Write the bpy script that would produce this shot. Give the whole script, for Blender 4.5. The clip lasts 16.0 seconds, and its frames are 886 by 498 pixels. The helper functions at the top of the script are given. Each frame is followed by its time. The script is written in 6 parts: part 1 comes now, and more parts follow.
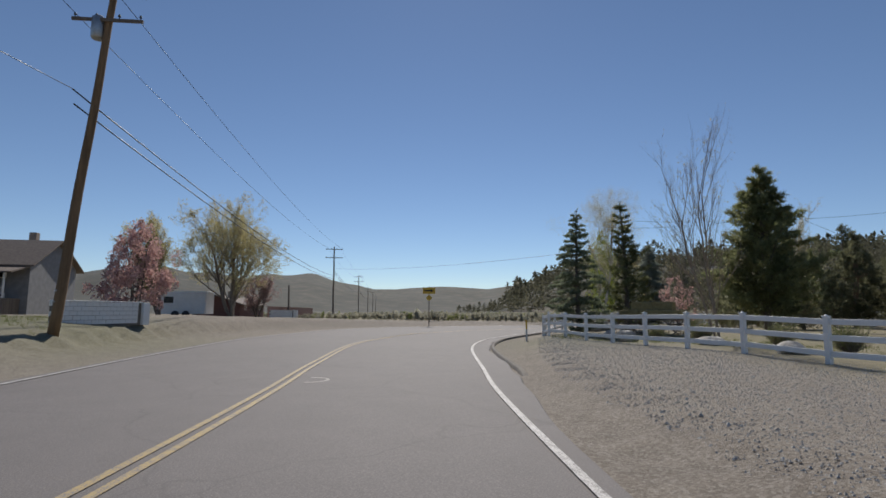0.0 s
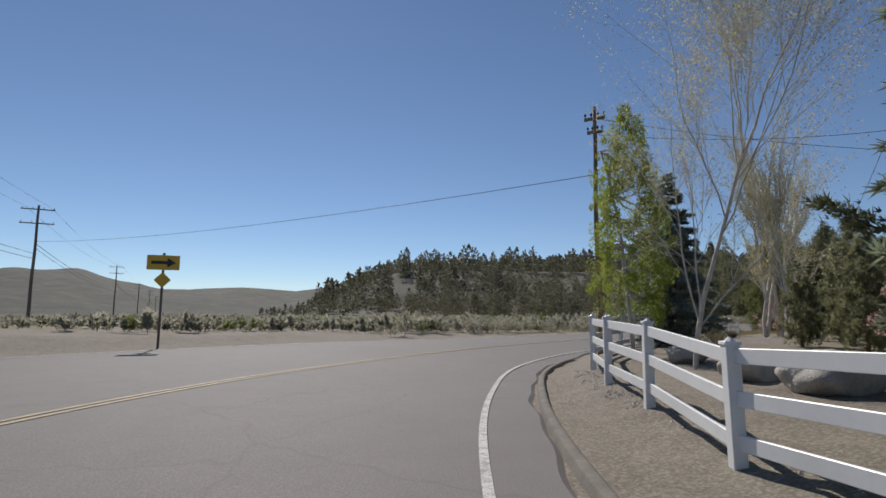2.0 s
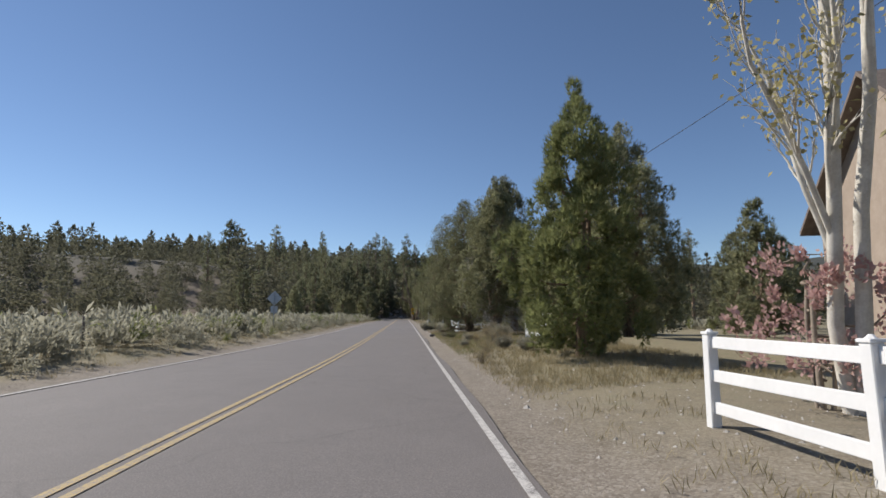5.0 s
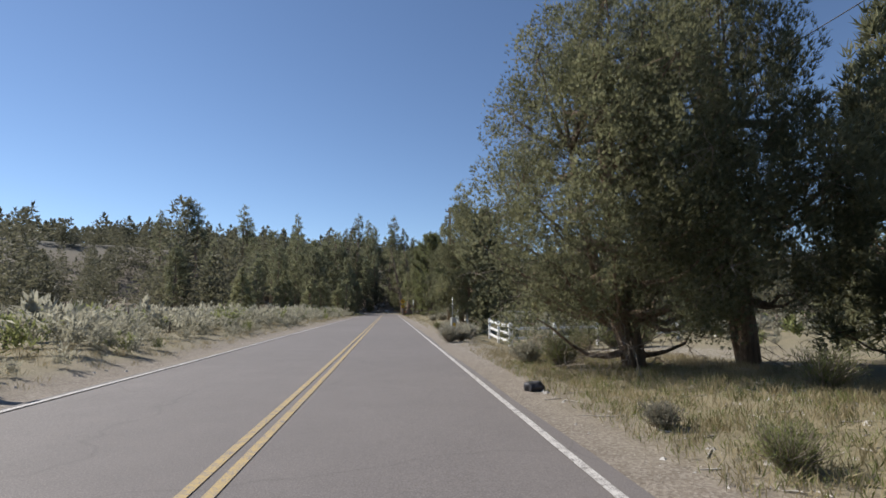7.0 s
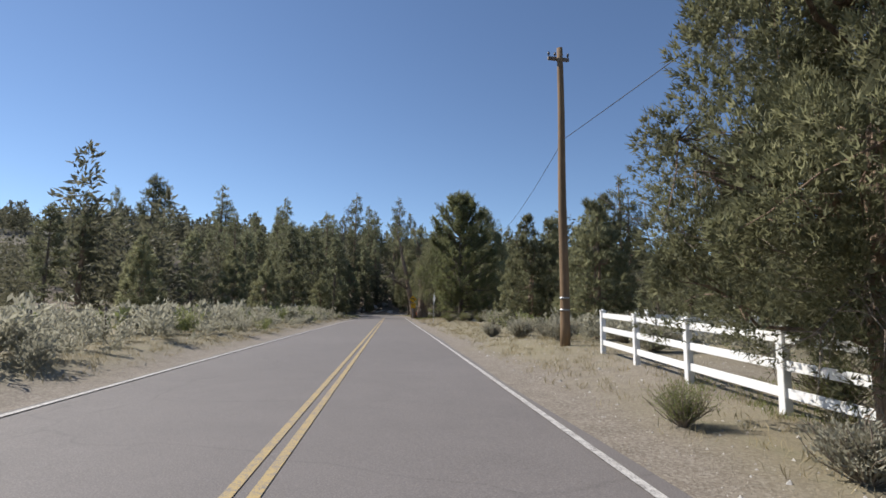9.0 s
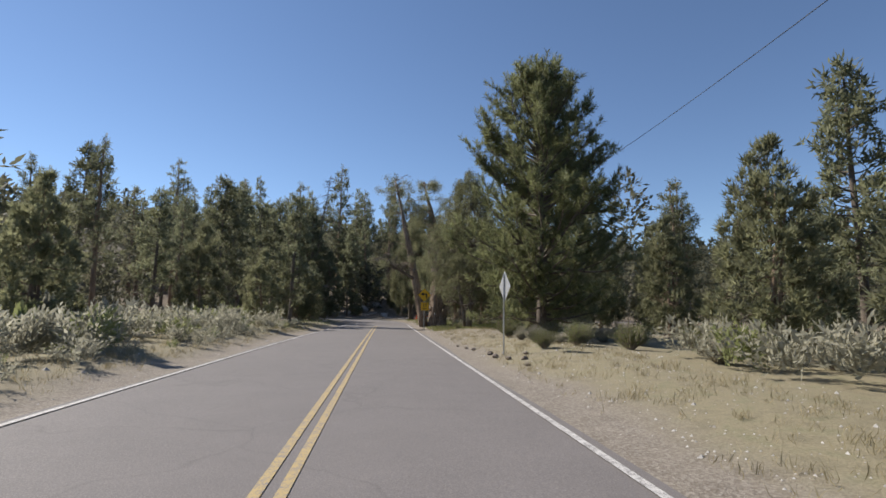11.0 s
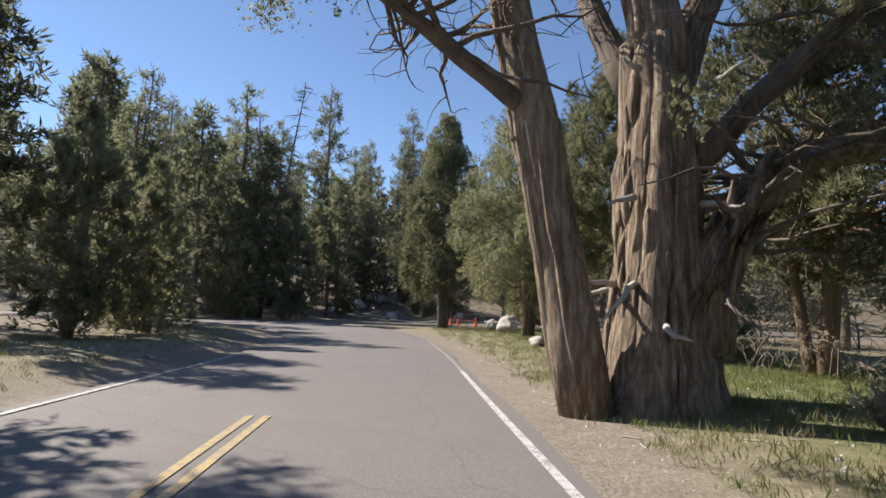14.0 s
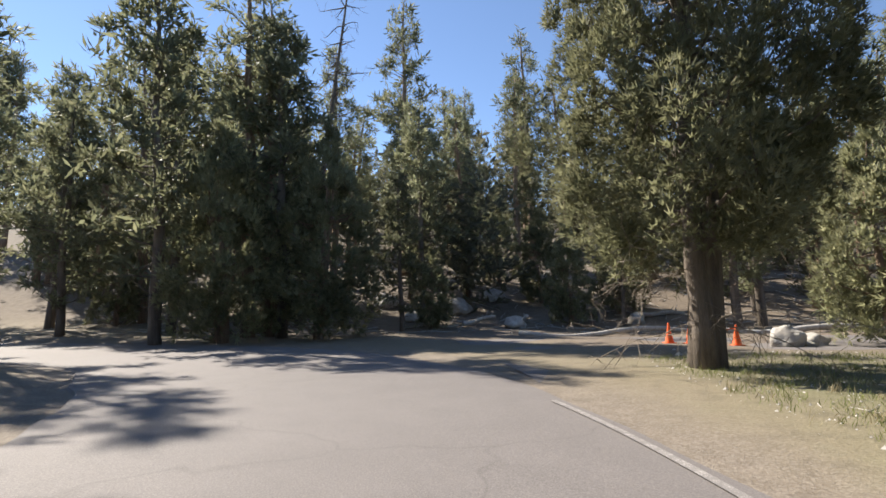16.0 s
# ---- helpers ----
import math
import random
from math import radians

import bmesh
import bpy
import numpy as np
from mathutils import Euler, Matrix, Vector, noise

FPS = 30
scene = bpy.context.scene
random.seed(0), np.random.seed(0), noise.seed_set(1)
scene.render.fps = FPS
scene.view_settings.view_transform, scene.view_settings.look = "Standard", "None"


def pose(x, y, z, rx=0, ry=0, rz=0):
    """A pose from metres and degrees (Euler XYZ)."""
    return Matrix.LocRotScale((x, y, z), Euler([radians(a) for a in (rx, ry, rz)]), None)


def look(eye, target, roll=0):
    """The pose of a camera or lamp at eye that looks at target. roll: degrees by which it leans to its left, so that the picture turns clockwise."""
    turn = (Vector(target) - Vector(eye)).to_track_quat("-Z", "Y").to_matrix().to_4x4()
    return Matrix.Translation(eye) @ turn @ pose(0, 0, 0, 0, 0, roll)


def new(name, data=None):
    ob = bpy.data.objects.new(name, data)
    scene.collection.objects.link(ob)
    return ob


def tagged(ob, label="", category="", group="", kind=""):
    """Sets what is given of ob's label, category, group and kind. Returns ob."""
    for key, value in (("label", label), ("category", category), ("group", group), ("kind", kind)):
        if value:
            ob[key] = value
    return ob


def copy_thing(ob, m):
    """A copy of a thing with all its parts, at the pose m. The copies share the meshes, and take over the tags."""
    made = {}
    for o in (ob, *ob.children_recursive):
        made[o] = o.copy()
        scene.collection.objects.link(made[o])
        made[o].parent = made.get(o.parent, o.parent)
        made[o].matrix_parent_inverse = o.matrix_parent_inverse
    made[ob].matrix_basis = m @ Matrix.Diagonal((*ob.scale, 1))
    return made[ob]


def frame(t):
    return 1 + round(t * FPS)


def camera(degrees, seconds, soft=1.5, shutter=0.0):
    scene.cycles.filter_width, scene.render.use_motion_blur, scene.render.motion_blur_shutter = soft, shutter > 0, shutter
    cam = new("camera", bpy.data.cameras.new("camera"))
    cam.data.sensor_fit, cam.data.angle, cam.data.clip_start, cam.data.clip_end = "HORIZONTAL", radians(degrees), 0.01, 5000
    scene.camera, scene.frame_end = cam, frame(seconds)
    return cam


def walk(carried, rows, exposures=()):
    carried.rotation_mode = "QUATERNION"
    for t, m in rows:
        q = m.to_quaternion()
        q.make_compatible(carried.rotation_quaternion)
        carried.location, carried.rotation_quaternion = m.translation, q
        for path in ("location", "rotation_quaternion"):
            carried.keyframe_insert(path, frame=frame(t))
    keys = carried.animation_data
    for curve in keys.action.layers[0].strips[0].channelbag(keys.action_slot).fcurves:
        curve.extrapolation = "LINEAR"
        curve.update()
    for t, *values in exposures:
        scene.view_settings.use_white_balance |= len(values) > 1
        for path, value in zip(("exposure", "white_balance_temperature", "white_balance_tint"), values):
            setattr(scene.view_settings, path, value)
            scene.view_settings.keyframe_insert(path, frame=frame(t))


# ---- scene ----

# ---------- camera and its drive ----------
cam = camera(80.1, 16.0, soft=1.6)
# seconds, x, y, z, heading, pitch, roll
DRIVE = [
    (0, 32.201, -55.714, 1.467, 58.78, 6.74, 0.12),
    (0.25, 28.676, -53.934, 1.446, 57.46, 6.67, 0.19),
    (0.5, 25.280, -52.073, 1.431, 56.02, 6.97, 0.21),
    (0.75, 22.070, -50.129, 1.424, 54.10, 7.18, 0.27),
    (1, 19.092, -48.120, 1.422, 51.69, 7.21, 0.38),
    (1.25, 16.386, -46.055, 1.423, 48.78, 7.01, 0.45),
    (1.5, 13.887, -43.952, 1.417, 45.59, 7.12, 0.46),
    (1.75, 11.546, -41.823, 1.401, 42.02, 7.19, 0.39),
    (2, 9.316, -39.666, 1.379, 38.30, 7.20, 0.31),
    (2.25, 7.219, -37.448, 1.359, 34.58, 7.12, 0.23),
    (2.5, 5.305, -35.130, 1.349, 30.83, 7.05, 0.24),
    (2.75, 3.667, -32.665, 1.351, 26.93, 7.16, 0.42),
    (3, 2.341, -30.047, 1.366, 22.81, 7.34, 0.71),
    (3.25, 1.361, -27.275, 1.389, 18.47, 7.45, 0.96),
    (3.5, 0.655, -24.386, 1.415, 14.08, 7.49, 1.12),
    (3.75, 0.167, -21.404, 1.439, 9.88, 7.49, 1.15),
    (4.25, -0.448, -15.279, 1.472, 2.68, 7.40, 0.87),
    (4.75, -0.847, -9.037, 1.478, -2.33, 7.21, 0.33),
    (5.25, -1.197, -2.712, 1.465, -5.11, 6.97, -0.18),
    (5.75, -1.520, 3.749, 1.449, -6.14, 6.69, -0.41),
    (6, -1.654, 7.065, 1.444, -6.22, 6.56, -0.39),
    (6.5, -1.810, 13.976, 1.446, -6.00, 6.39, -0.10),
    (7, -1.806, 21.312, 1.459, -5.72, 6.43, 0.27),
    (7.5, -1.786, 28.918, 1.466, -5.50, 6.13, 0.59),
    (8, -1.867, 36.648, 1.460, -5.40, 6.70, 0.86),
    (8.5, -2.019, 44.432, 1.453, -5.33, 6.61, 0.85),
    (9, -2.132, 52.206, 1.457, -5.41, 6.48, 0.74),
    (9.5, -2.221, 59.959, 1.471, -5.64, 6.51, 0.65),
    (10, -2.311, 67.694, 1.490, -5.89, 6.61, 0.61),
    (10.5, -2.371, 75.396, 1.504, -6.07, 6.69, 0.67),
    (11, -2.353, 83.024, 1.510, -6.11, 6.66, 0.83),
    (11.5, -2.227, 90.511, 1.505, -5.96, 6.44, 1.03),
    (12, -2.020, 97.753, 1.493, -5.62, 6.18, 1.05),
    (12.5, -1.807, 104.665, 1.478, -5.18, 6.48, 0.85),
    (13, -1.643, 111.294, 1.456, -4.82, 6.30, 0.97),
    (13.5, -1.529, 117.750, 1.427, -4.52, 6.35, 1.44),
    (14, -1.476, 124.070, 1.398, -4.28, 6.50, 1.61),
    (14.5, -1.572, 130.281, 1.390, -3.78, 6.25, 1.42),
    (15, -1.787, 136.463, 1.407, -2.35, 6.04, 0.84),
    (15.5, -2.155, 142.697, 1.426, 1.13, 6.13, -0.11),
    (16, -2.771, 149.053, 1.435, 7.30, 6.54, -1.16),
]
walk(cam, [(t, look((x, y, z), (x - math.sin(radians(a)) * math.cos(radians(p)), y + math.cos(radians(a)) * math.cos(radians(p)), z + math.sin(radians(p))), r))
           for t, x, y, z, a, p, r in DRIVE], [(0, -0.35, 6600, 11), (3.5, -0.15, 6600, 11), (6, 0.2, 6600, 11), (9, 0.3, 6600, 11), (12.5, 0.55, 6700, 11), (13.5, 0.72, 6750, 11), (15, 1.02, 6850, 11), (16, 1.12, 6900, 11)])

# ---------- sky and sun ----------
SUN_AZ, SUN_EL = 58.0, 41.0  # degrees: to the left of +y, above the horizon
world = bpy.data.worlds.new("sky")
scene.world = world
world.use_nodes = True
wt = world.node_tree
sky = wt.nodes.new("ShaderNodeTexSky")
sky.sky_type, sky.sun_disc = "NISHITA", False
sky.sun_elevation, sky.sun_rotation = radians(SUN_EL), radians(-SUN_AZ)
sky.altitude, sky.air_density, sky.dust_density, sky.ozone_density = 2000, 1.0, 0.1, 3.5
wt.links.new(sky.outputs["Color"], wt.nodes["Background"].inputs["Color"])
wt.nodes["Background"].inputs["Strength"].default_value = 0.104
sun_data = bpy.data.lights.new("sun", "SUN")
sun_data.energy, sun_data.angle, sun_data.color = 5.0, radians(0.6), (1.0, 0.95, 0.87)
sun_ob = new("sun", sun_data)
sd = Vector((-math.sin(radians(SUN_AZ)) * math.cos(radians(SUN_EL)), math.cos(radians(SUN_AZ)) * math.cos(radians(SUN_EL)), math.sin(radians(SUN_EL))))
sun_ob.matrix_world = look(tuple(sd * 200), (0, 0, 0))

# ---------- materials ----------
RNG = np.random.default_rng(7)


def material(name, build):
    m = bpy.data.materials.new(name)
    m.use_nodes = True
    t = m.node_tree
    build(t, t.nodes["Principled BSDF"], t.nodes.new, lambda a, b: t.links.new(a, b))
    return m


def coords(t, n, l, scale=1.0, space="Object"):
    tc = n("ShaderNodeTexCoord")
    mp = n("ShaderNodeMapping")
    mp.inputs["Scale"].default_value = (scale, scale, scale) if isinstance(scale, (int, float)) else scale
    l(tc.outputs[space], mp.inputs["Vector"])
    return mp.outputs["Vector"]


def noise_tex(n, l, vec, scale, detail=4.0, rough=0.55):
    x = n("ShaderNodeTexNoise")
    x.inputs["Scale"].default_value, x.inputs["Detail"].default_value, x.inputs["Roughness"].default_value = scale, detail, rough
    l(vec, x.inputs["Vector"])
    return x.outputs["Fac"]


def ramp(n, l, fac, *stops):
    r = n("ShaderNodeValToRGB")
    els = r.color_ramp.elements
    while len(els) < len(stops):
        els.new(0.5)
    for e, (p, c) in zip(els, stops):
        e.position, e.color = p, (*c, 1)
    l(fac, r.inputs["Fac"])
    return r.outputs["Color"]


def mixed(n, l, fac, a, b, how="MIX"):
    m = n("ShaderNodeMix")
    m.data_type, m.blend_type = "RGBA", how
    for s, v in (("Factor", fac), ("A", a), ("B", b)):
        socket = [i for i in m.inputs if i.name == s and i.enabled][0]
        if isinstance(v, (int, float)):
            socket.default_value = v
        elif isinstance(v, tuple):
            socket.default_value = (*v, 1)
        else:
            l(v, socket)
    return [o for o in m.outputs if o.enabled][0]


def bump(n, l, bs, height, strength, distance):
    b = n("ShaderNodeBump")
    b.inputs["Strength"].default_value, b.inputs["Distance"].default_value = strength, distance
    l(height, b.inputs["Height"])
    l(b.outputs["Normal"], bs.inputs["Normal"])


def simple(name, c1, c2, scale=6.0, rough=0.7, metal=0.0, bumps=0.15, dist=0.01, stretch=1.0):
    """Two tones mixed by noise at two scales, with fine relief."""
    def build(t, bs, n, l):
        v = coords(t, n, l, (1, 1, stretch))
        big, fine = noise_tex(n, l, v, scale), noise_tex(n, l, v, scale * 9, 3)
        c = mixed(n, l, 0.35, ramp(n, l, big, (0.35, c1), (0.68, c2)), ramp(n, l, fine, (0.3, c1), (0.7, c2)))
        l(c, bs.inputs["Base Color"])
        bs.inputs["Roughness"].default_value, bs.inputs["Metallic"].default_value = rough, metal
        bump(n, l, bs, fine, bumps, dist)
    return material(name, build)


def leafy(name, dark, light, odd, gloss=0.6, through_light=0.56):
    """Needles or leaves: tone changes from sprig to sprig, over the crown and from tree to tree."""
    def build(t, bs, n, l):
        g, o = n("ShaderNodeNewGeometry"), n("ShaderNodeObjectInfo")
        v = coords(t, n, l)
        patch = noise_tex(n, l, v, 0.9, 3)
        c = ramp(n, l, g.outputs["Random Per Island"], (0.0, dark), (0.7, light), (1.0, odd))
        c = mixed(n, l, 0.62, c, ramp(n, l, patch, (0.35, dark), (0.7, light)))
        hs = n("ShaderNodeHueSaturation")
        mr = n("ShaderNodeMapRange")
        mr.inputs["To Min"].default_value, mr.inputs["To Max"].default_value = 0.75, 1.25
        l(o.outputs["Random"], mr.inputs["Value"])
        l(mr.outputs["Result"], hs.inputs["Value"])
        l(c, hs.inputs["Color"])
        l(hs.outputs["Color"], bs.inputs["Base Color"])
        bs.inputs["Roughness"].default_value = gloss
        bs.inputs["Specular IOR Level"].default_value = 0.3
        tr = n("ShaderNodeBsdfTranslucent")
        l(hs.outputs["Color"], tr.inputs["Color"])
        mx = n("ShaderNodeMixShader")
        mx.inputs[0].default_value = through_light
        l(bs.outputs[0], mx.inputs[1])
        l(tr.outputs[0], mx.inputs[2])
        l(mx.outputs[0], t.nodes["Material Output"].inputs["Surface"])
    return material(name, build)


def asphalt_build(t, bs, n, l):
    v = coords(t, n, l)
    patch, mid, grit = noise_tex(n, l, v, 0.12, 4), noise_tex(n, l, v, 1.3, 5), noise_tex(n, l, v, 70, 2)
    c = ramp(n, l, patch, (0.35, (0.148, 0.130, 0.122)), (0.7, (0.188, 0.166, 0.156)))
    c = mixed(n, l, 0.3, c, ramp(n, l, mid, (0.3, (0.112, 0.099, 0.094)), (0.7, (0.208, 0.184, 0.174))))
    c = mixed(n, l, 0.4, c, ramp(n, l, grit, (0.32, (0.056, 0.053, 0.053)), (0.52, (0.144, 0.136, 0.132)), (0.72, (0.304, 0.280, 0.260))))
    vo = n("ShaderNodeTexVoronoi")
    vo.feature, vo.inputs["Scale"].default_value = "DISTANCE_TO_EDGE", 0.22
    wob = n("ShaderNodeTexNoise")
    wob.inputs["Scale"].default_value = 0.8
    l(v, wob.inputs["Vector"])
    add = n("ShaderNodeVectorMath")
    add.operation = "ADD"
    l(v, add.inputs[0])
    l(wob.outputs["Color"], add.inputs[1])
    l(add.outputs[0], vo.inputs["Vector"])
    crack = ramp(n, l, vo.outputs["Distance"], (0.0, (0.35, 0.35, 0.35)), (0.006, (1, 1, 1)))
    c = mixed(n, l, 0.25, c, crack, "MULTIPLY")
    l(c, bs.inputs["Base Color"])
    bs.inputs["Roughness"].default_value = 0.82
    bump(n, l, bs, grit, 0.5, 0.006)


def ground_build(t, bs, n, l):
    """Dirt, dry grass, forest litter and green grass, by the ground's own cover map."""
    v = coords(t, n, l)
    a = n("ShaderNodeVertexColor")
    a.layer_name = "cover"
    sep = n("ShaderNodeSeparateColor")
    l(a.outputs["Color"], sep.inputs[0])
    big, mid, fine = noise_tex(n, l, v, 0.25, 4), noise_tex(n, l, v, 2.2, 5), noise_tex(n, l, v, 26, 4, 0.7)
    dirt = ramp(n, l, big, (0.3, (0.163, 0.133, 0.104)), (0.7, (0.266, 0.222, 0.178)))
    dirt = mixed(n, l, 0.5, dirt, ramp(n, l, mid, (0.36, (0.111, 0.089, 0.067)), (0.5, (0.207, 0.174, 0.137)), (0.64, (0.333, 0.289, 0.233))))
    dirt = mixed(n, l, 0.45, dirt, ramp(n, l, fine, (0.3, (0.111, 0.085, 0.063)), (0.55, (0.222, 0.185, 0.141)), (0.75, (0.348, 0.311, 0.259))))
    vo = n("ShaderNodeTexVoronoi")
    vo.inputs["Scale"].default_value = 34
    l(v, vo.inputs["Vector"])
    bw = n("ShaderNodeRGBToBW")
    l(vo.outputs["Color"], bw.inputs[0])
    dirt = mixed(n, l, 0.4, dirt, ramp(n, l, bw.outputs[0], (0.2, (0.126, 0.104, 0.085)), (0.55, (0.244, 0.215, 0.178)), (0.85, (0.414, 0.385, 0.340))))
    dry = ramp(n, l, mid, (0.3, (0.15, 0.13, 0.075)), (0.5, (0.26, 0.22, 0.13)), (0.7, (0.17, 0.17, 0.08)))
    dry = mixed(n, l, 0.45, dry, ramp(n, l, fine, (0.3, (0.09, 0.08, 0.045)), (0.7, (0.36, 0.31, 0.2))))
    litter = ramp(n, l, mid, (0.3, (0.10, 0.075, 0.052)), (0.7, (0.21, 0.165, 0.12)))
    litter = mixed(n, l, 0.4, litter, ramp(n, l, fine, (0.3, (0.06, 0.045, 0.03)), (0.7, (0.30, 0.245, 0.19))))
    lush = ramp(n, l, mid, (0.3, (0.055, 0.085, 0.022)), (0.7, (0.14, 0.17, 0.05)))
    lush = mixed(n, l, 0.4, lush, ramp(n, l, fine, (0.3, (0.05, 0.06, 0.02)), (0.7, (0.22, 0.21, 0.09))))
    c = mixed(n, l, sep.outputs[0], dirt, dry)
    c = mixed(n, l, sep.outputs[1], c, litter)
    c = mixed(n, l, sep.outputs[2], c, lush)
    wood = ramp(n, l, noise_tex(n, l, v, 0.035, 8, 0.7), (0.38, (0.035, 0.04, 0.032)), (0.55, (0.06, 0.06, 0.045)), (0.72, (0.13, 0.11, 0.085)))
    c = mixed(n, l, a.outputs["Alpha"], c, wood)
    l(c, bs.inputs["Base Color"])
    bs.inputs["Roughness"].default_value = 0.95
    bump(n, l, bs, fine, 0.7, 0.03)


def paint_build(colour, wear):
    def build(t, bs, n, l):
        v = coords(t, n, l)
        f = noise_tex(n, l, v, 9, 6, 0.75)
        g = noise_tex(n, l, v, 60, 2)
        f2 = mixed(n, l, 0.45, f, g)
        l(ramp(n, l, f2, (wear - 0.07, (0.2, 0.185, 0.175)), (wear + 0.05, colour)), bs.inputs["Base Color"])
        bs.inputs["Roughness"].default_value = 0.7
        bump(n, l, bs, g, 0.3, 0.004)
    return build


ASPHALT = material("old_asphalt", asphalt_build)
GROUND = material("ground_cover", ground_build)
WHITE_LINE = material("white_road_paint", paint_build((0.56, 0.54, 0.51), 0.485))
FADED_LINE = material("rubbed_off_road_paint", paint_build((0.42, 0.39, 0.36), 0.56))
YELLOW_LINE = material("yellow_road_paint", paint_build((0.43, 0.315, 0.135), 0.48))
CONCRETE = simple("kerb_concrete", (0.12, 0.105, 0.09), (0.22, 0.195, 0.165), 3, 0.9, bumps=0.4)
VINYL = simple("white_vinyl", (0.72, 0.72, 0.71), (0.82, 0.82, 0.81), 1.5, 0.38, bumps=0.03)
POLE_WOOD = simple("brown_pole_wood", (0.13, 0.082, 0.045), (0.30, 0.19, 0.10), 5, 0.85, bumps=0.6, stretch=0.06)
POLE_GREY = simple("grey_pole_wood", (0.12, 0.095, 0.075), (0.23, 0.185, 0.15), 5, 0.85, bumps=0.6, stretch=0.06)
STEEL = simple("galvanised_steel", (0.36, 0.37, 0.38), (0.52, 0.53, 0.54), 8, 0.42, 0.85, 0.05)
DARK_METAL = simple("dark_metal", (0.03, 0.03, 0.032), (0.07, 0.07, 0.075), 10, 0.5, 0.3, 0.05)
WIRE = simple("cable_black", (0.012, 0.012, 0.013), (0.03, 0.03, 0.03), 5, 0.5)
SIGN_YELLOW = simple("sign_yellow", (0.66, 0.38, 0.015), (0.74, 0.45, 0.03), 4, 0.35, bumps=0.02)
SIGN_BLACK = simple("sign_black", (0.012, 0.012, 0.012), (0.025, 0.025, 0.025), 8, 0.45, bumps=0.02)
SIGN_BACK = simple("sign_bare_aluminium", (0.45, 0.46, 0.47), (0.58, 0.59, 0.6), 5, 0.45, 0.6, 0.03)
BARK_GREY = simple("grey_bark", (0.075, 0.06, 0.048), (0.22, 0.18, 0.145), 5, 0.95, bumps=0.9, dist=0.03, stretch=0.16)
BARK_RED = simple("shredded_red_bark", (0.13, 0.085, 0.058), (0.40, 0.29, 0.205), 9, 0.95, bumps=1.0, dist=0.06, stretch=0.09)


def bark_build(t, bs, n, l):
    """Stringy furrowed bark: dark cracks, red-brown strips and pale weathered ridges."""
    v = coords(t, n, l, (1, 1, 0.16))
    strips, fine, patch = noise_tex(n, l, v, 13, 6, 0.65), noise_tex(n, l, v, 60, 3), noise_tex(n, l, coords(t, n, l), 0.8, 3)
    c = ramp(n, l, strips, (0.38, (0.035, 0.025, 0.018)), (0.47, (0.15, 0.105, 0.075)), (0.55, (0.36, 0.27, 0.195)), (0.66, (0.58, 0.49, 0.39)))
    c = mixed(n, l, 0.3, c, ramp(n, l, fine, (0.3, (0.10, 0.07, 0.05)), (0.7, (0.46, 0.36, 0.27))))
    c = mixed(n, l, 0.35, c, ramp(n, l, patch, (0.35, (0.16, 0.12, 0.095)), (0.65, (0.44, 0.33, 0.23))))
    l(c, bs.inputs["Base Color"])
    bs.inputs["Roughness"].default_value = 0.95
    bump(n, l, bs, strips, 1.0, 0.12)


BARK_OLD = material("stringy_old_bark", bark_build)
BARK_DEAD = simple("bleached_dead_wood", (0.30, 0.27, 0.24), (0.52, 0.49, 0.44), 7, 0.9, bumps=0.6, stretch=0.12)
BARK_PALE = simple("pale_aspen_bark", (0.42, 0.385, 0.33), (0.70, 0.67, 0.60), 4, 0.8, bumps=0.3)
TWIG = simple("thin_twigs", (0.17, 0.135, 0.105), (0.34, 0.285, 0.225), 6, 0.9)
JUNIPER = leafy("juniper_foliage", (0.13, 0.133, 0.075), (0.32, 0.325, 0.185), (0.47, 0.44, 0.28), 0.6, 0.6)
PINE = leafy("pine_needles", (0.11, 0.118, 0.07), (0.27, 0.282, 0.165), (0.39, 0.36, 0.22))
LONG_PINE = leafy("long_pine_needles", (0.13, 0.145, 0.065), (0.33, 0.35, 0.17), (0.46, 0.43, 0.23), 0.5, 0.55)
FAR_PINE = leafy("distant_pine_needles", (0.11, 0.11, 0.075), (0.25, 0.245, 0.16), (0.34, 0.31, 0.21))
SPRUCE = leafy("spruce_needles", (0.11, 0.135, 0.085), (0.26, 0.30, 0.195), (0.37, 0.38, 0.26))
BLUE_SPRUCE = leafy("blue_spruce_needles", (0.13, 0.155, 0.13), (0.31, 0.35, 0.30), (0.44, 0.47, 0.41))
POPLAR = leafy("fresh_green_leaves", (0.24, 0.30, 0.05), (0.44, 0.50, 0.11), (0.52, 0.53, 0.18), 0.45, 0.65)
WILLOW = leafy("pale_yellow_buds", (0.42, 0.37, 0.17), (0.60, 0.54, 0.29), (0.64, 0.58, 0.38), 0.6, 0.6)
BLOSSOM = leafy("pink_blossom", (0.36, 0.22, 0.20), (0.54, 0.36, 0.34), (0.58, 0.47, 0.38), 0.6, 0.5)
SAGE = leafy("sagebrush_leaves", (0.25, 0.24, 0.18), (0.44, 0.425, 0.335), (0.58, 0.55, 0.45), 0.85, 0.55)
RABBITBRUSH = leafy("green_shrub_leaves", (0.135, 0.155, 0.06), (0.28, 0.30, 0.13), (0.37, 0.35, 0.19), 0.8, 0.45)
GRASS = leafy("grass_blades", (0.13, 0.16, 0.05), (0.27, 0.29, 0.105), (0.42, 0.37, 0.2), 0.7, 0.35)
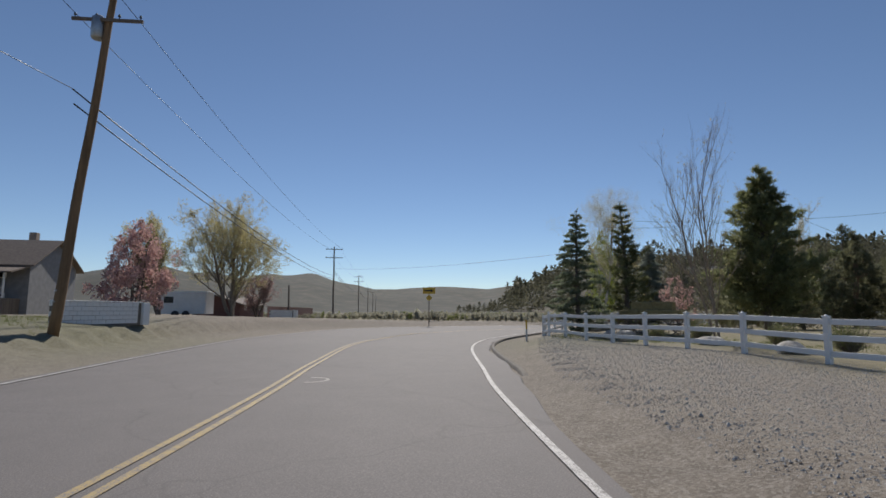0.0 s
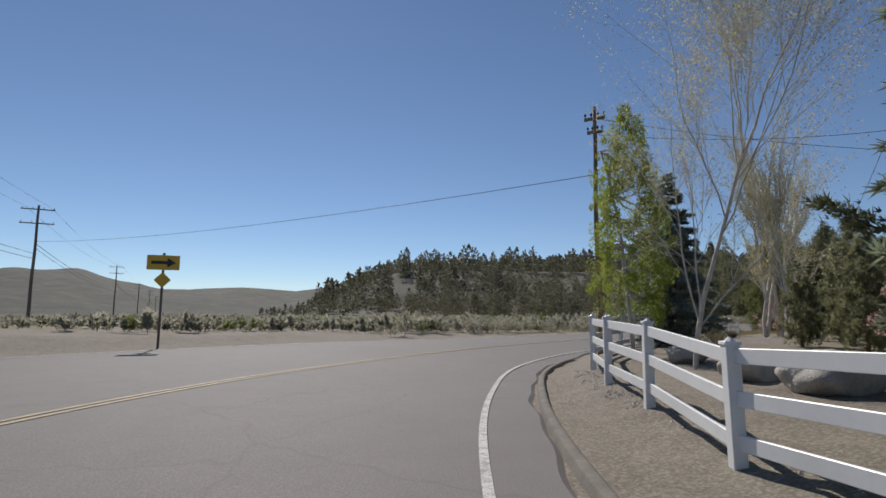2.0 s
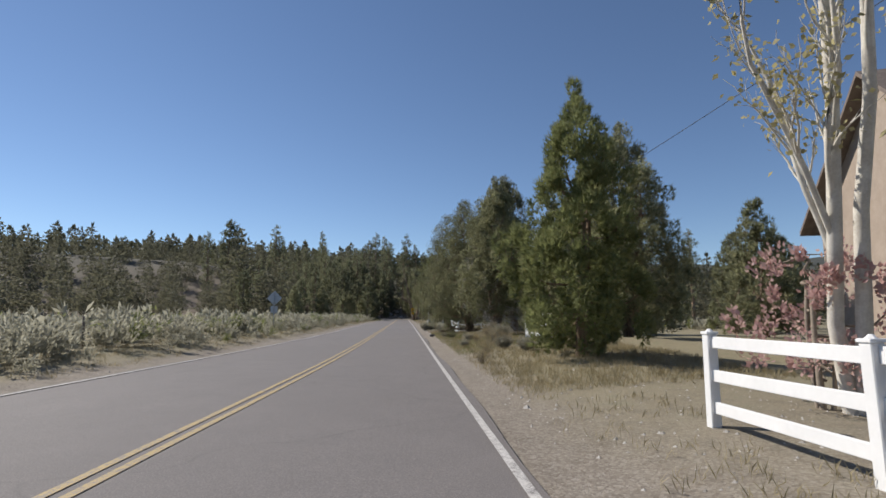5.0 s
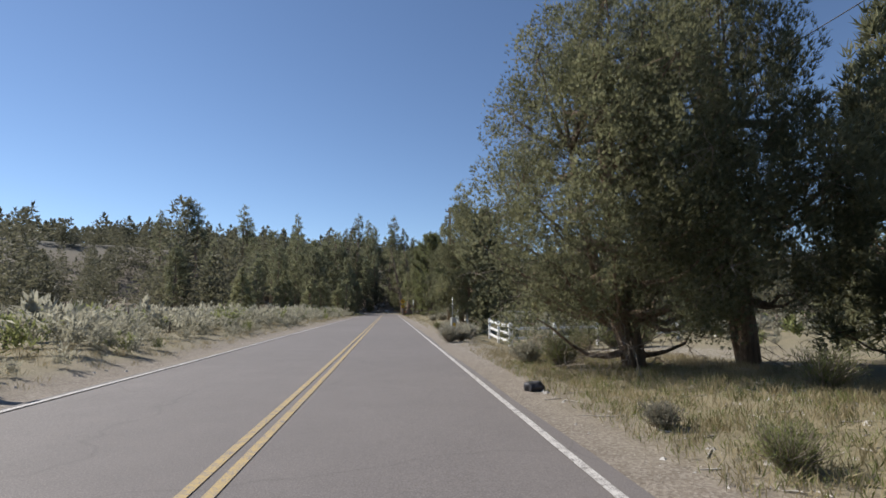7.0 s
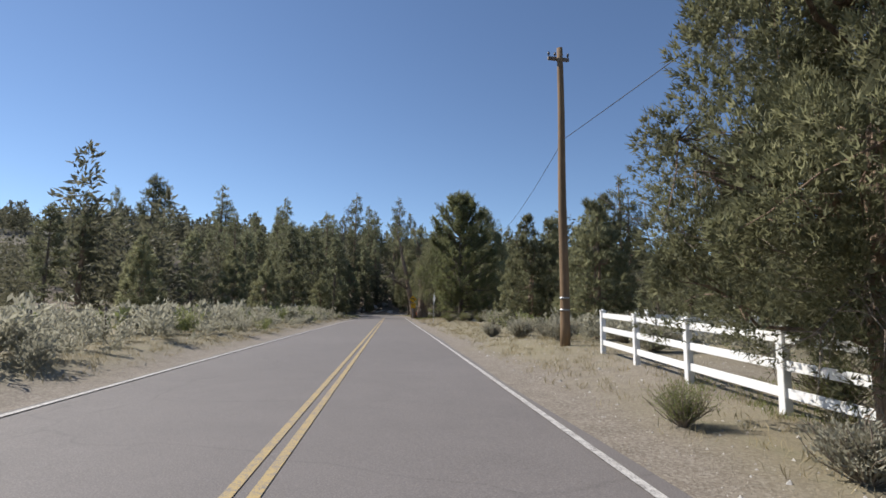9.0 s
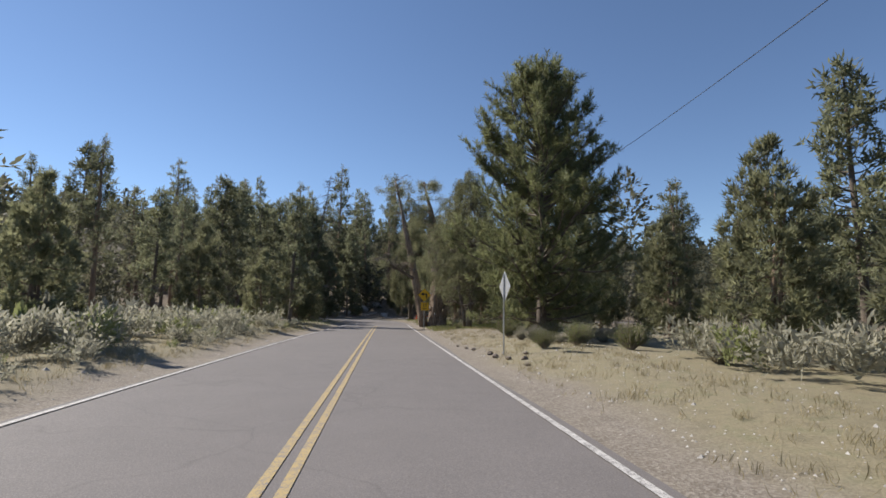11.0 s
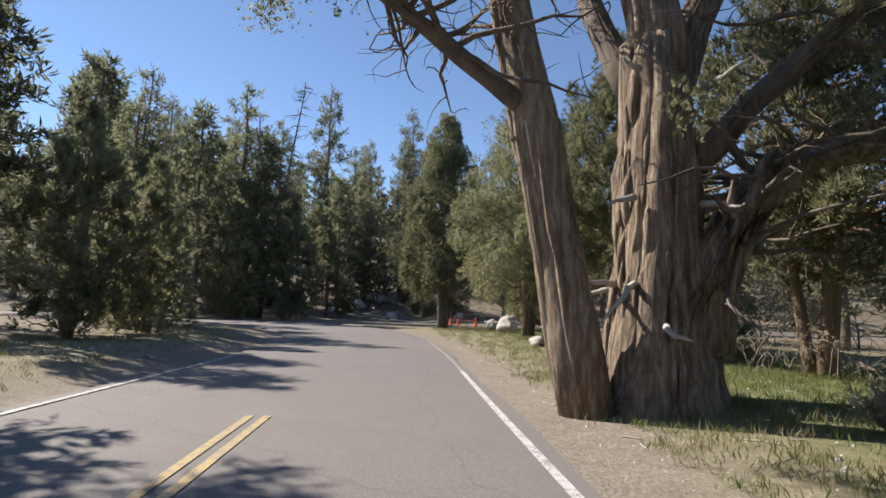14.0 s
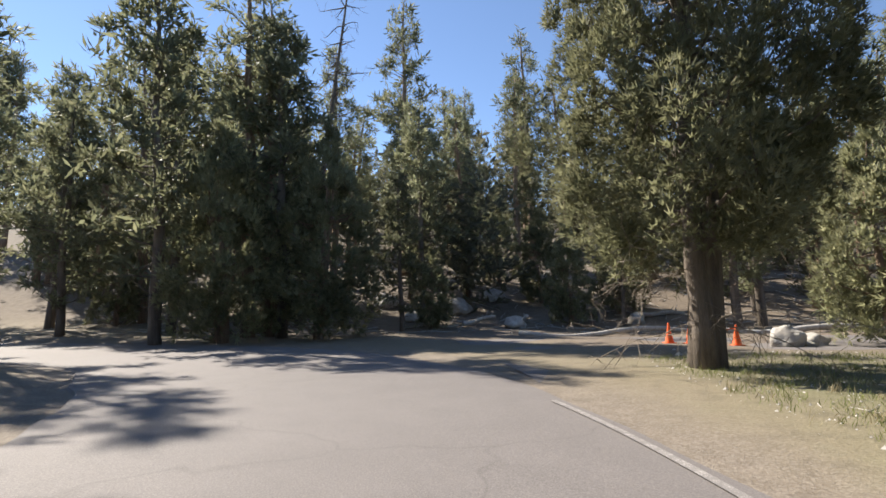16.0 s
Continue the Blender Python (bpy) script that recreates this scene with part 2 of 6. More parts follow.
STRAW = leafy("dry_grass_blades", (0.28, 0.235, 0.13), (0.46, 0.39, 0.24), (0.56, 0.49, 0.34), 0.8, 0.35)
STONE = simple("pale_granite", (0.30, 0.275, 0.245), (0.56, 0.53, 0.48), 3.0, 0.9, bumps=0.7, dist=0.03)
ORANGE = simple("orange_plastic", (0.72, 0.10, 0.015), (0.82, 0.15, 0.025), 4, 0.45)
BLOCK = simple("white_painted_block", (0.73, 0.72, 0.70), (0.83, 0.82, 0.80), 2, 0.8, bumps=0.3)
STUCCO = simple("tan_stucco", (0.30, 0.24, 0.19), (0.38, 0.31, 0.25), 3, 0.9, bumps=0.3)
ROOFING = simple("brown_shingles", (0.13, 0.10, 0.085), (0.22, 0.18, 0.15), 4, 0.9, bumps=0.5)
GREY_SIDING = simple("grey_siding", (0.20, 0.20, 0.21), (0.29, 0.29, 0.30), 2, 0.8)
RUST_WALL = simple("dark_red_siding", (0.12, 0.05, 0.04), (0.18, 0.08, 0.06), 3, 0.8)
HAY = simple("hay", (0.28, 0.21, 0.09), (0.46, 0.36, 0.17), 9, 0.95, bumps=1.0, dist=0.03)
BOX_GREEN = simple("utility_box_paint", (0.30, 0.30, 0.27), (0.40, 0.40, 0.36), 4, 0.6)


def glass_build(t, bs, n, l):
    bs.inputs["Base Color"].default_value = (0.03, 0.035, 0.04, 1)
    bs.inputs["Roughness"].default_value = 0.06
    l(ramp(n, l, noise_tex(n, l, coords(t, n, l), 2), (0.3, (0.02, 0.025, 0.03)), (0.7, (0.06, 0.065, 0.07))), bs.inputs["Base Color"])


GLASS = material("dark_window_glass", glass_build)


def pebble_build(t, bs, n, l):
    g = n("ShaderNodeNewGeometry")
    c = ramp(n, l, g.outputs["Random Per Island"], (0.0, (0.30, 0.275, 0.245)), (0.5, (0.46, 0.43, 0.39)), (1.0, (0.64, 0.61, 0.56)))
    v = coords(t, n, l)
    f = noise_tex(n, l, v, 40, 3)
    l(mixed(n, l, 0.25, c, ramp(n, l, f, (0.3, (0.14, 0.13, 0.12)), (0.7, (0.5, 0.47, 0.43)))), bs.inputs["Base Color"])
    bs.inputs["Roughness"].default_value = 0.9


PEBBLE = material("crushed_stone", pebble_build)


# ---------- mesh helpers ----------
class Geo:
    """Gathers vertices and faces of one mesh."""
    def __init__(self):
        self.v, self.f3, self.f4, self.n = [], [], [], 0

    def add(self, verts, faces):
        verts, faces = np.asarray(verts, float), np.asarray(faces, int)
        if len(faces):
            (self.f4 if faces.shape[1] == 4 else self.f3).append(faces + self.n)
        self.v.append(verts)
        self.n += len(verts)

    def arrays(self):
        v = np.concatenate(self.v)
        return v, [np.concatenate(f) for f in (self.f3, self.f4) if f]

    def mesh(self, name, mat, smooth=True):
        v, groups = self.arrays()
        me = bpy.data.meshes.new(name)
        me.vertices.add(len(v))
        me.vertices.foreach_set("co", v.astype(np.float32).ravel())
        idx = np.concatenate([g.ravel() for g in groups])
        sizes = np.concatenate([np.full(len(g), g.shape[1]) for g in groups])
        me.loops.add(len(idx))
        me.loops.foreach_set("vertex_index", idx.astype(np.int32))
        me.polygons.add(len(sizes))
        me.polygons.foreach_set("loop_start", np.r_[0, np.cumsum(sizes)[:-1]].astype(np.int32))
        me.polygons.foreach_set("use_smooth", np.full(len(sizes), smooth))
        me.update(calc_edges=True)
        me.validate()
        me.materials.append(mat)
        return me


def unit(a):
    return a / np.maximum(np.linalg.norm(a, axis=-1, keepdims=True), 1e-9)


def tube(geo, path, radii, sides=7, cap=True):
    """A tapering round limb along a path."""
    p, r = np.asarray(path, float), np.asarray(radii, float)
    d = unit(np.gradient(p, axis=0))
    ref = np.where(np.abs(d[:, 2:3]) > 0.9, np.array([[1.0, 0, 0]]), np.array([[0, 0, 1.0]]))
    u = unit(np.cross(d, ref))
    w = np.cross(d, u)
    a = np.linspace(0, 2 * np.pi, sides, endpoint=False)
    ring = p[:, None] + r[:, None, None] * (np.cos(a)[None, :, None] * u[:, None] + np.sin(a)[None, :, None] * w[:, None])
    v = ring.reshape(-1, 3)
    k, j = np.meshgrid(np.arange(len(p) - 1), np.arange(sides), indexing="ij")
    j2 = (j + 1) % sides
    f = np.stack([k * sides + j, k * sides + j2, (k + 1) * sides + j2, (k + 1) * sides + j], -1).reshape(-1, 4)
    geo.add(v, f)
    if cap:
        tips = np.stack([p[0], p[-1]])
        base = geo.n
        n0 = base - len(v)
        geo.v.append(tips)
        geo.n += 2
        jj = np.arange(sides)
        geo.f3.append(np.stack([np.full(sides, base), n0 + (jj + 1) % sides, n0 + jj], -1))
        last = n0 + (len(p) - 1) * sides
        geo.f3.append(np.stack([np.full(sides, base + 1), last + jj, last + (jj + 1) % sides], -1))


def sprigs(geo, at, way, length, width, rng, bend=0.25, fan=False, face=None):
    """Small pointed leaf or needle sprays at many places; face: the way their flat sides look."""
    n = len(at)
    way = unit(way)
    side = unit(np.cross(way, rng.normal(size=(n, 3)) if face is None else face))
    up = np.cross(side, way)
    ln = (length * rng.uniform(0.6, 1.35, n))[:, None]
    wd = (width * rng.uniform(0.6, 1.3, n))[:, None]
    if fan:
        base = [at - side * wd / 2, at + side * wd / 2]
        tips = [at + (way * c + side * a + up * b) * ln * k for c, a, b, k in ((0.85, -0.45, 0.2, 0.9), (1.0, 0.05, -0.15, 1.0), (0.85, 0.5, 0.15, 0.85))]
        v = np.stack(base + tips, 1).reshape(-1, 3)
        j = 5 * np.arange(n)[:, None, None]
        geo.add(v, (j + np.array([[[0, 1, 2], [0, 1, 3], [0, 1, 4]]])).reshape(-1, 3))
        return
    mid = at + way * ln * 0.45 + up * ln * bend * 0.3
    v = np.stack([at, mid - side * wd / 2, at + way * ln, mid + side * wd / 2], 1).reshape(-1, 3)
    geo.add(v, np.arange(4 * n).reshape(n, 4))


def block(geo, cx, cy, z0, sx, sy, sz, yaw=0.0, bevel=0.0):
    """A box with chamfered upright and top edges, standing on z0."""
    b = min(bevel, sx / 2.2, sy / 2.2)
    hx, hy = sx / 2, sy / 2
    if b > 0:
        plan = [(-hx + b, -hy), (hx - b, -hy), (hx, -hy + b), (hx, hy - b), (hx - b, hy), (-hx + b, hy), (-hx, hy - b), (-hx, -hy + b)]
    else:
        plan = [(-hx, -hy), (hx, -hy), (hx, hy), (-hx, hy)]
    plan = np.array(plan)
    c, s = math.cos(yaw), math.sin(yaw)
    levels = [(z0, 1.0, 0.0), (z0 + sz - b, 1.0, 0.0), (z0 + sz, 1.0, b)] if b > 0 else [(z0, 1.0, 0.0), (z0 + sz, 1.0, 0.0)]
    rings = []
    for z, _, inset in levels:
        q = plan * np.array([(hx - inset) / hx, (hy - inset) / hy])
        rings.append(np.stack([cx + q[:, 0] * c - q[:, 1] * s, cy + q[:, 0] * s + q[:, 1] * c, np.full(len(q), z)], 1))
    m = len(plan)
    v = np.concatenate(rings + [np.array([[cx, cy, z0]]), np.array([[cx, cy, z0 + sz]])])
    j = np.arange(m)
    quads = np.concatenate([np.stack([k * m + j, k * m + (j + 1) % m, (k + 1) * m + (j + 1) % m, (k + 1) * m + j], 1) for k in range(len(rings) - 1)])
    n0, lo, hi, top = geo.n, len(rings) * m, len(rings) * m + 1, (len(rings) - 1) * m
    geo.add(v, quads)
    geo.f3.append(n0 + np.stack([np.full(m, lo), (j + 1) % m, j], 1))
    geo.f3.append(n0 + np.stack([np.full(m, hi), top + j, top + (j + 1) % m], 1))


def beam(geo, a, b, wide, high, bevel=0.0):
    """A bar of rectangular section from a to b."""
    a, b = np.array(a, float), np.array(b, float)
    d = unit(b - a)
    s = unit(np.cross(d, [0, 0, 1.0])) if abs(d[2]) < 0.95 else np.array([1.0, 0, 0])
    u = np.cross(s, d)
    e = bevel
    hw, hh = wide / 2, high / 2
    sec = [(-hw + e, -hh), (hw - e, -hh), (hw, -hh + e), (hw, hh - e), (hw - e, hh), (-hw + e, hh), (-hw, hh - e), (-hw, -hh + e)] if e else [(-hw, -hh), (hw, -hh), (hw, hh), (-hw, hh)]
    m = len(sec)
    v = np.array([q + s * x + u * y for q in (a, b) for x, y in sec])
    j = np.arange(m)
    n0 = geo.n
    geo.add(v, np.stack([j, (j + 1) % m, m + (j + 1) % m, m + j], 1))
    for i in range(1, m - 1):
        geo.f3.append(n0 + np.array([[0, i + 1, i], [m, m + i, m + i + 1]]))


def thing(name, x, y, z, label, category, group="", yaw=0.0):
    ob = new(name)
    ob.matrix_world = pose(x, y, z, 0, 0, yaw)
    ob.empty_display_size = 0.2
    return tagged(ob, label, category, group)


def part(name, geo, mat, parent, label="", smooth=True, kind=""):
    """Links a mesh as one part under a thing or a part (coordinates are the parent's own)."""
    me = geo if isinstance(geo, bpy.types.Mesh) else geo.mesh(name, mat, smooth)
    ob = new(name, me)
    ob.parent = parent
    return tagged(ob, label, kind=kind)


# ---------- plan of the road ----------
# pairs along the road: right edge line, centre line, left edge line
PLAN = [((75, -76), (73, -80.2), (71, -84.6)), ((50, -63.2), (48, -67.4), (46, -72)), ((27.7, -51.6), (25.5, -55.1), (22.5, -59.6)),
        ((20.5, -47.4), (17.5, -51), (12.5, -55)), ((14.2, -43.4), (10.2, -47), (2.6, -50.1)), ((10, -39.8), (5.5, -43.2), (-3.5, -45.4)),
        ((6.6, -35.6), (1.8, -39.4), (-8.6, -41)), ((4, -31.5), (-0.9, -34.2), (-11.5, -35)), ((1.9, -27), (-2.4, -28.7), (-12.1, -27.5)),
        ((0.7, -21.5), (-3.5, -22), (-11.6, -20.5)), ((0.2, -14), (-3.85, -14), (-9.6, -14)), ((0.05, -4), (-3.9, -4), (-8.9, -4)),
        ((0, 12), (-3.4, 12), (-7.8, 12)), ((0, 30), (-3.25, 30), (-7.1, 30)), ((0, 55), (-3.25, 55), (-7.1, 55)), ((0, 80), (-3.25, 80), (-7.1, 80)),
        ((-0.1, 110), (-3.25, 110), (-6.9, 110)), ((-0.1, 130), (-3.2, 130), (-6.2, 130)), ((-0.1, 141), (-3.1, 141.5), (-5.9, 142)),
        ((-0.6, 150), (-3.6, 150), (-6.9, 150)), ((-2.2, 157.5), (-5.2, 156.5), (-8.6, 155)), ((-5.5, 164), (-8.5, 161.5), (-11.5, 159)),
        ((-13, 170.5), (-15, 167.2), (-17, 163.8)), ((-30, 176), (-31, 172), (-32, 168)), ((-60, 181), (-60, 177), (-60, 173))]


def spline(keys, step=16):
    k = np.array(keys, float)
    k = np.concatenate([2 * k[:1] - k[1:2], k, 2 * k[-1:] - k[-2:-1]])
    u = np.linspace(0, 1, step, endpoint=False)[:, None]
    out = []
    for i in range(1, len(k) - 2):
        a, b, c, d = k[i - 1 : i + 3]
        out.append(0.5 * (2 * b + (c - a) * u + (2 * a - 5 * b + 4 * c - d) * u**2 + (3 * b - a - 3 * c + d) * u**3))
    return np.concatenate(out + [k[-2:-1]])


RIGHT, MIDDLE, LEFT = (spline([p[i] for p in PLAN]) for i in range(3))
CENTRE = (RIGHT + LEFT) / 2
HALF = np.linalg.norm(RIGHT - LEFT, axis=1) / 2 + 0.45
ACROSS = unit(RIGHT - LEFT)


def road_gap(x, y):
    """Metres outside the asphalt, and +1 on the right-hand side."""
    p = np.stack([np.ravel(x), np.ravel(y)], 1)
    gap, side = np.full(len(p), 1e9), np.zeros(len(p))
    for s in range(0, len(p), 4000):
        q = p[s : s + 4000, None] - CENTRE[None]
        d = np.linalg.norm(q, axis=2)
        i = np.argmin(d, 1)
        r = np.arange(len(i))
        lat = np.sum(q[r, i] * ACROSS[i], 1)
        gap[s : s + 4000] = np.maximum(np.abs(lat), np.where(d[r, i] > HALF[i] + 3, d[r, i], 0)) - HALF[i]
        side[s : s + 4000] = np.sign(lat)
    return gap.reshape(np.shape(x)), side.reshape(np.shape(x))


def smooth_step(a, b, x):
    u = np.clip((x - a) / (b - a), 0, 1)
    return u * u * (3 - 2 * u)


def waves(x, y):
    return (np.sin(x * 0.31 + 1.3) * np.sin(y * 0.27 + 0.4) + 0.6 * np.sin(x * 0.83 + y * 0.41) + 0.4 * np.sin(y * 1.13 - x * 0.7 + 2)) / 2


def blob(x, y, cx, cy, r):
    return np.exp(-((x - cx) ** 2 + (y - cy) ** 2) / (r * r))


def height(x, y):
    """The ground's height."""
    x, y = np.asarray(x, float), np.asarray(y, float)
    gap, side = road_gap(x, y)
    far = np.hypot(x, y - 20)
    h = 0.10 * waves(x, y) * smooth_step(0.6, 6, gap) + 0.5 * waves(x * 0.13, y * 0.13) * smooth_step(15, 60, gap)
    h += 0.25 * smooth_step(0.5, 1.5, gap) * (side > 0) * smooth_step(4, -10, y)
    h += 1.2 * smooth_step(0.6, 5, gap) * (side < 0) * blob(x, y, -8, -62, 34)
    h += 0.45 * smooth_step(0.6, 3.5, gap) * (side > 0) * blob(x, y, 5, 17, 14)
    h += 0.30 * smooth_step(0.6, 3.5, gap) * (side > 0) * (blob(x, y, 5, 68, 9) + blob(x, y, 5, 108, 22) + blob(x, y, 5, 145, 14))
    h -= 0.52 * smooth_step(0.8, 3.6, gap) * (side > 0) * blob(x, y, 6, 48, 8)
    h += 0.25 * smooth_step(0.3, 2.5, gap) * (side < 0) * smooth_step(0, 20, y)
    # the wooded slope beyond the bend, and the long hill to the left of it
    angle = np.degrees(np.arctan2(-(x - 10), y + 40))
    fade = 1 - smooth_step(41, 56, angle)
    h += fade * (0.16 * np.maximum(0, y - 178 + 0.1 * np.abs(x)) * smooth_step(178, 196, y) * (1 - smooth_step(230, 330, y)))
    s = -0.34 * x + 0.94 * (y - 100)
    h += fade * (34 * smooth_step(70, 330, s) + 14 * smooth_step(250, 420, s)) + 5 * waves(x * 0.02, y * 0.02) * smooth_step(150, 500, far)
    h += smooth_step(450, 1400, far) * (60 + 32 * smooth_step(63, 78, angle) + 7 * np.sin(angle * 0.45) + 4 * np.sin(angle * 1.3 + 1))
    return np.where(gap < 0.25, -0.05, h - 0.05 * (1 - smooth_step(0.25, 0.9, gap)))


def ground_z(x, y):
    return float(height(np.array([x]), np.array([y]))[0])


def stretch_axis(lo, hi, fine_lo, fine_hi, step, grow=1.09):
    out = list(np.arange(fine_lo, fine_hi + 1e-6, step))
    d = step
    while out[-1] < hi:
        d *= grow
        out.append(out[-1] + d)
    d = step
    while out[0] > lo:
        d *= grow
        out.insert(0, out[0] - d)
    return np.array(out)


GRID_X, GRID_Y = stretch_axis(-2600, 2600, -26, 34, 0.55), stretch_axis(-2600, 2600, -66, 190, 0.75)
GRID_Z = height(*np.meshgrid(GRID_X, GRID_Y, indexing="ij"))


def surface(x, y):
    """Height of the ground sheet itself, for small things that lie on it."""
    i = np.clip(np.searchsorted(GRID_X, x) - 1, 0, len(GRID_X) - 2)
    j = np.clip(np.searchsorted(GRID_Y, y) - 1, 0, len(GRID_Y) - 2)
    u = (x - GRID_X[i]) / (GRID_X[i + 1] - GRID_X[i])
    v = (y - GRID_Y[j]) / (GRID_Y[j + 1] - GRID_Y[j])
    return (GRID_Z[i, j] * (1 - u) + GRID_Z[i + 1, j] * u) * (1 - v) + (GRID_Z[i, j + 1] * (1 - u) + GRID_Z[i + 1, j + 1] * u) * v


def build_ground():
    gx, gy = np.meshgrid(GRID_X, GRID_Y, indexing="ij")
    gz = GRID_Z
    g = Geo()
    ni, nj = gx.shape
    i, j = np.meshgrid(np.arange(ni - 1), np.arange(nj - 1), indexing="ij")
    f = np.stack([i * nj + j, (i + 1) * nj + j, (i + 1) * nj + j + 1, i * nj + j + 1], -1).reshape(-1, 4)
    g.add(np.stack([gx, gy, gz], -1).reshape(-1, 3), f)
    me = g.mesh("ground", GROUND)
    gap, side = road_gap(gx, gy)
    w = waves(gx * 1.7, gy * 1.7)
    dry = smooth_step(0.35, 1.8, gap + 0.5 * w) * 0.9
    lot = (side < 0) * smooth_step(6, -8, gy) * (1 - smooth_step(18, 30, gap + 3 * w))
    lot = np.maximum(lot, (side > 0) * smooth_step(8, -6, gy) * (1 - smooth_step(5, 9, gap)))
    drive = blob(gx, gy, 6, 41, 5.5) + blob(gx, gy, 8, 115, 7) + 0.8 * blob(gx, gy, 4, 63, 4)
    dry = np.clip(dry * (1 - lot) * (1 - drive), 0, 1)
    litter = smooth_step(118, 150, gy + 10 * w) * smooth_step(2.5, 8, gap + w)
    litter = np.maximum(litter, smooth_step(90, 200, np.hypot(gx, gy)) * 0.7)
    lush = 0.85 * (0.9 * blob(gx, gy, 6.5, 127.5, 5) + blob(gx, gy, 7, 137, 9) + blob(gx, gy, 5, 146, 8) + 0.7 * blob(gx, gy, 6, 158, 6)) * smooth_step(1.2, 3.5, gap + w)
    wooded = smooth_step(170, 330, np.hypot(gx, gy))
    lush += 0.5 * blob(gx, gy, 16, -36, 6) + 0.6 * blob(gx, gy, 4, -61, 9)
    col = np.stack([dry, np.clip(litter, 0, 1), np.clip(lush, 0, 1), wooded], -1).reshape(-1, 4)
    a = me.color_attributes.new("cover", "FLOAT_COLOR", "POINT")
    a.data.foreach_set("color", col.astype(np.float32).ravel())
    tagged(new("ground", me), "dry dirt and grass ground with forest litter", "ground", kind="structure")


def ribbon(name, line, offset_a, offset_b, z, mat, label, lo=0, hi=None, dashes=None, parent=None):
    """A strip that follows a line of the plan between two sideways offsets."""
    hi = len(line) if hi is None else hi
    p, ac = line[lo:hi], ACROSS[lo:hi]
    g = Geo()
    a = np.c_[p + ac * offset_a, np.full(len(p), z)]
    b = np.c_[p + ac * offset_b, np.full(len(p), z)]
    v = np.stack([a, b], 1).reshape(-1, 3)
    k = np.arange(len(p) - 1)
    g.add(v, np.stack([k * 2, k * 2 + 1, k * 2 + 3, k * 2 + 2], 1))
    ob = new(name, g.mesh(name, mat))
    if parent:
        ob.parent = parent
        return tagged(ob, label)
    return tagged(ob, label, name.replace("_", " "), kind="structure")


def build_road():
    """Asphalt with a slight crown and uneven edges, its painted lines and the kerb."""
    u = np.r_[-1, np.linspace(-0.985, 0.985, 13), 1]
    n, cols = len(CENTRE), len(u)
    wob = 0.03 * np.sin(np.arange(n) * 0.9) + 0.05 * np.sin(np.arange(n) * 0.37 + 1)
    g = Geo()
    wide = 0.42 * smooth_step(28, 44, np.arange(n)) * (1 - smooth_step(140, 156, np.arange(n)))  # paved out to the kerb round the bend
    half = HALF[:, None] + wob[:, None] * (np.abs(u) > 0.98) - (0.18 - 0.43 * wide[:, None]) * (np.abs(u) > 0.98) + wide[:, None] * (u > 0.98)
    xy = CENTRE[:, None] + ACROSS[:, None] * (u[None, :] * half)[..., None]
    z = np.tile(0.012 * (1 - u**2), (n, 1))
    z[:, 0] = z[:, -1] = -0.09
    k, j = np.meshgrid(np.arange(n - 1), np.arange(cols - 1), indexing="ij")
    f = np.stack([k * cols + j, k * cols + j + 1, (k + 1) * cols + j + 1, (k + 1) * cols + j], -1).reshape(-1, 4)
    g.add(np.dstack([xy, z]).reshape(-1, 3), f)
    road = tagged(new("road", g.mesh("road", ASPHALT, False)), "worn grey two-lane asphalt road", "road", kind="structure")
    ribbon("edge_line", RIGHT, -0.05, 0.05, 0.018, WHITE_LINE, "worn white edge line", 0, 281, parent=road)
    ribbon("edge_line", RIGHT, -0.05, 0.05, 0.018, FADED_LINE, "nearly rubbed off white edge line", 280, 321, parent=road)
    ribbon("edge_line", LEFT, -0.05, 0.05, 0.018, WHITE_LINE, "worn white edge line", 0, 284, parent=road)
    ribbon("centre_line", MIDDLE, -0.155, -0.055, 0.021, YELLOW_LINE, "faded double yellow centre line", 0, 274, parent=road)
    ribbon("centre_line", MIDDLE, 0.055, 0.155, 0.021, YELLOW_LINE, "faded double yellow centre line", 0, 274, parent=road)
    # kerb on the inside of the bend
    lo, hi = 36, 148
    g = Geo()
    p, ac = RIGHT[lo:hi], ACROSS[lo:hi]
    prof = [(0.84, -0.06), (0.87, 0.035), (0.89, 0.055), (0.97, 0.062), (1.0, 0.05), (1.02, -0.1)]
    sink = np.minimum(1, np.minimum(np.arange(hi - lo) / 12, (hi - lo - 1 - np.arange(hi - lo)) / 12))
    rows = [np.c_[p + ac * o, np.minimum(q, 0.11 * sink - 0.25 * (1 - sink))] for o, q in prof]
    v = np.stack(rows, 1).reshape(-1, 3)
    m = len(prof)
    k, j = np.meshgrid(np.arange(hi - lo - 1), np.arange(m - 1), indexing="ij")
    g.add(v, np.stack([k * m + j, k * m + j + 1, (k + 1) * m + j + 1, (k + 1) * m + j], -1).reshape(-1, 4))
    tagged(new("kerb", g.mesh("kerb", CONCRETE)), "low dirty concrete kerb round the bend", "kerb", kind="structure")
    # paved spur and turning place past the bend
    g = Geo()
    left = spline([(-6, 176), (6, 175.5), (18, 174), (40, 170)], 10)
    right = spline([(-2.0, 158.5), (0.6, 164.2), (6, 165.6), (40, 160)], 10)
    u = np.linspace(0, 1, 9)
    xy = right[:, None] * (1 - u[None, :, None]) + left[:, None] * u[None, :, None]
    m = len(u)
    v = np.dstack([xy, np.full(xy.shape[:2], 0.006) - 0.12 * ((u == 0) | (u == 1))[None]])
    k, j = np.meshgrid(np.arange(len(left) - 1), np.arange(m - 1), indexing="ij")
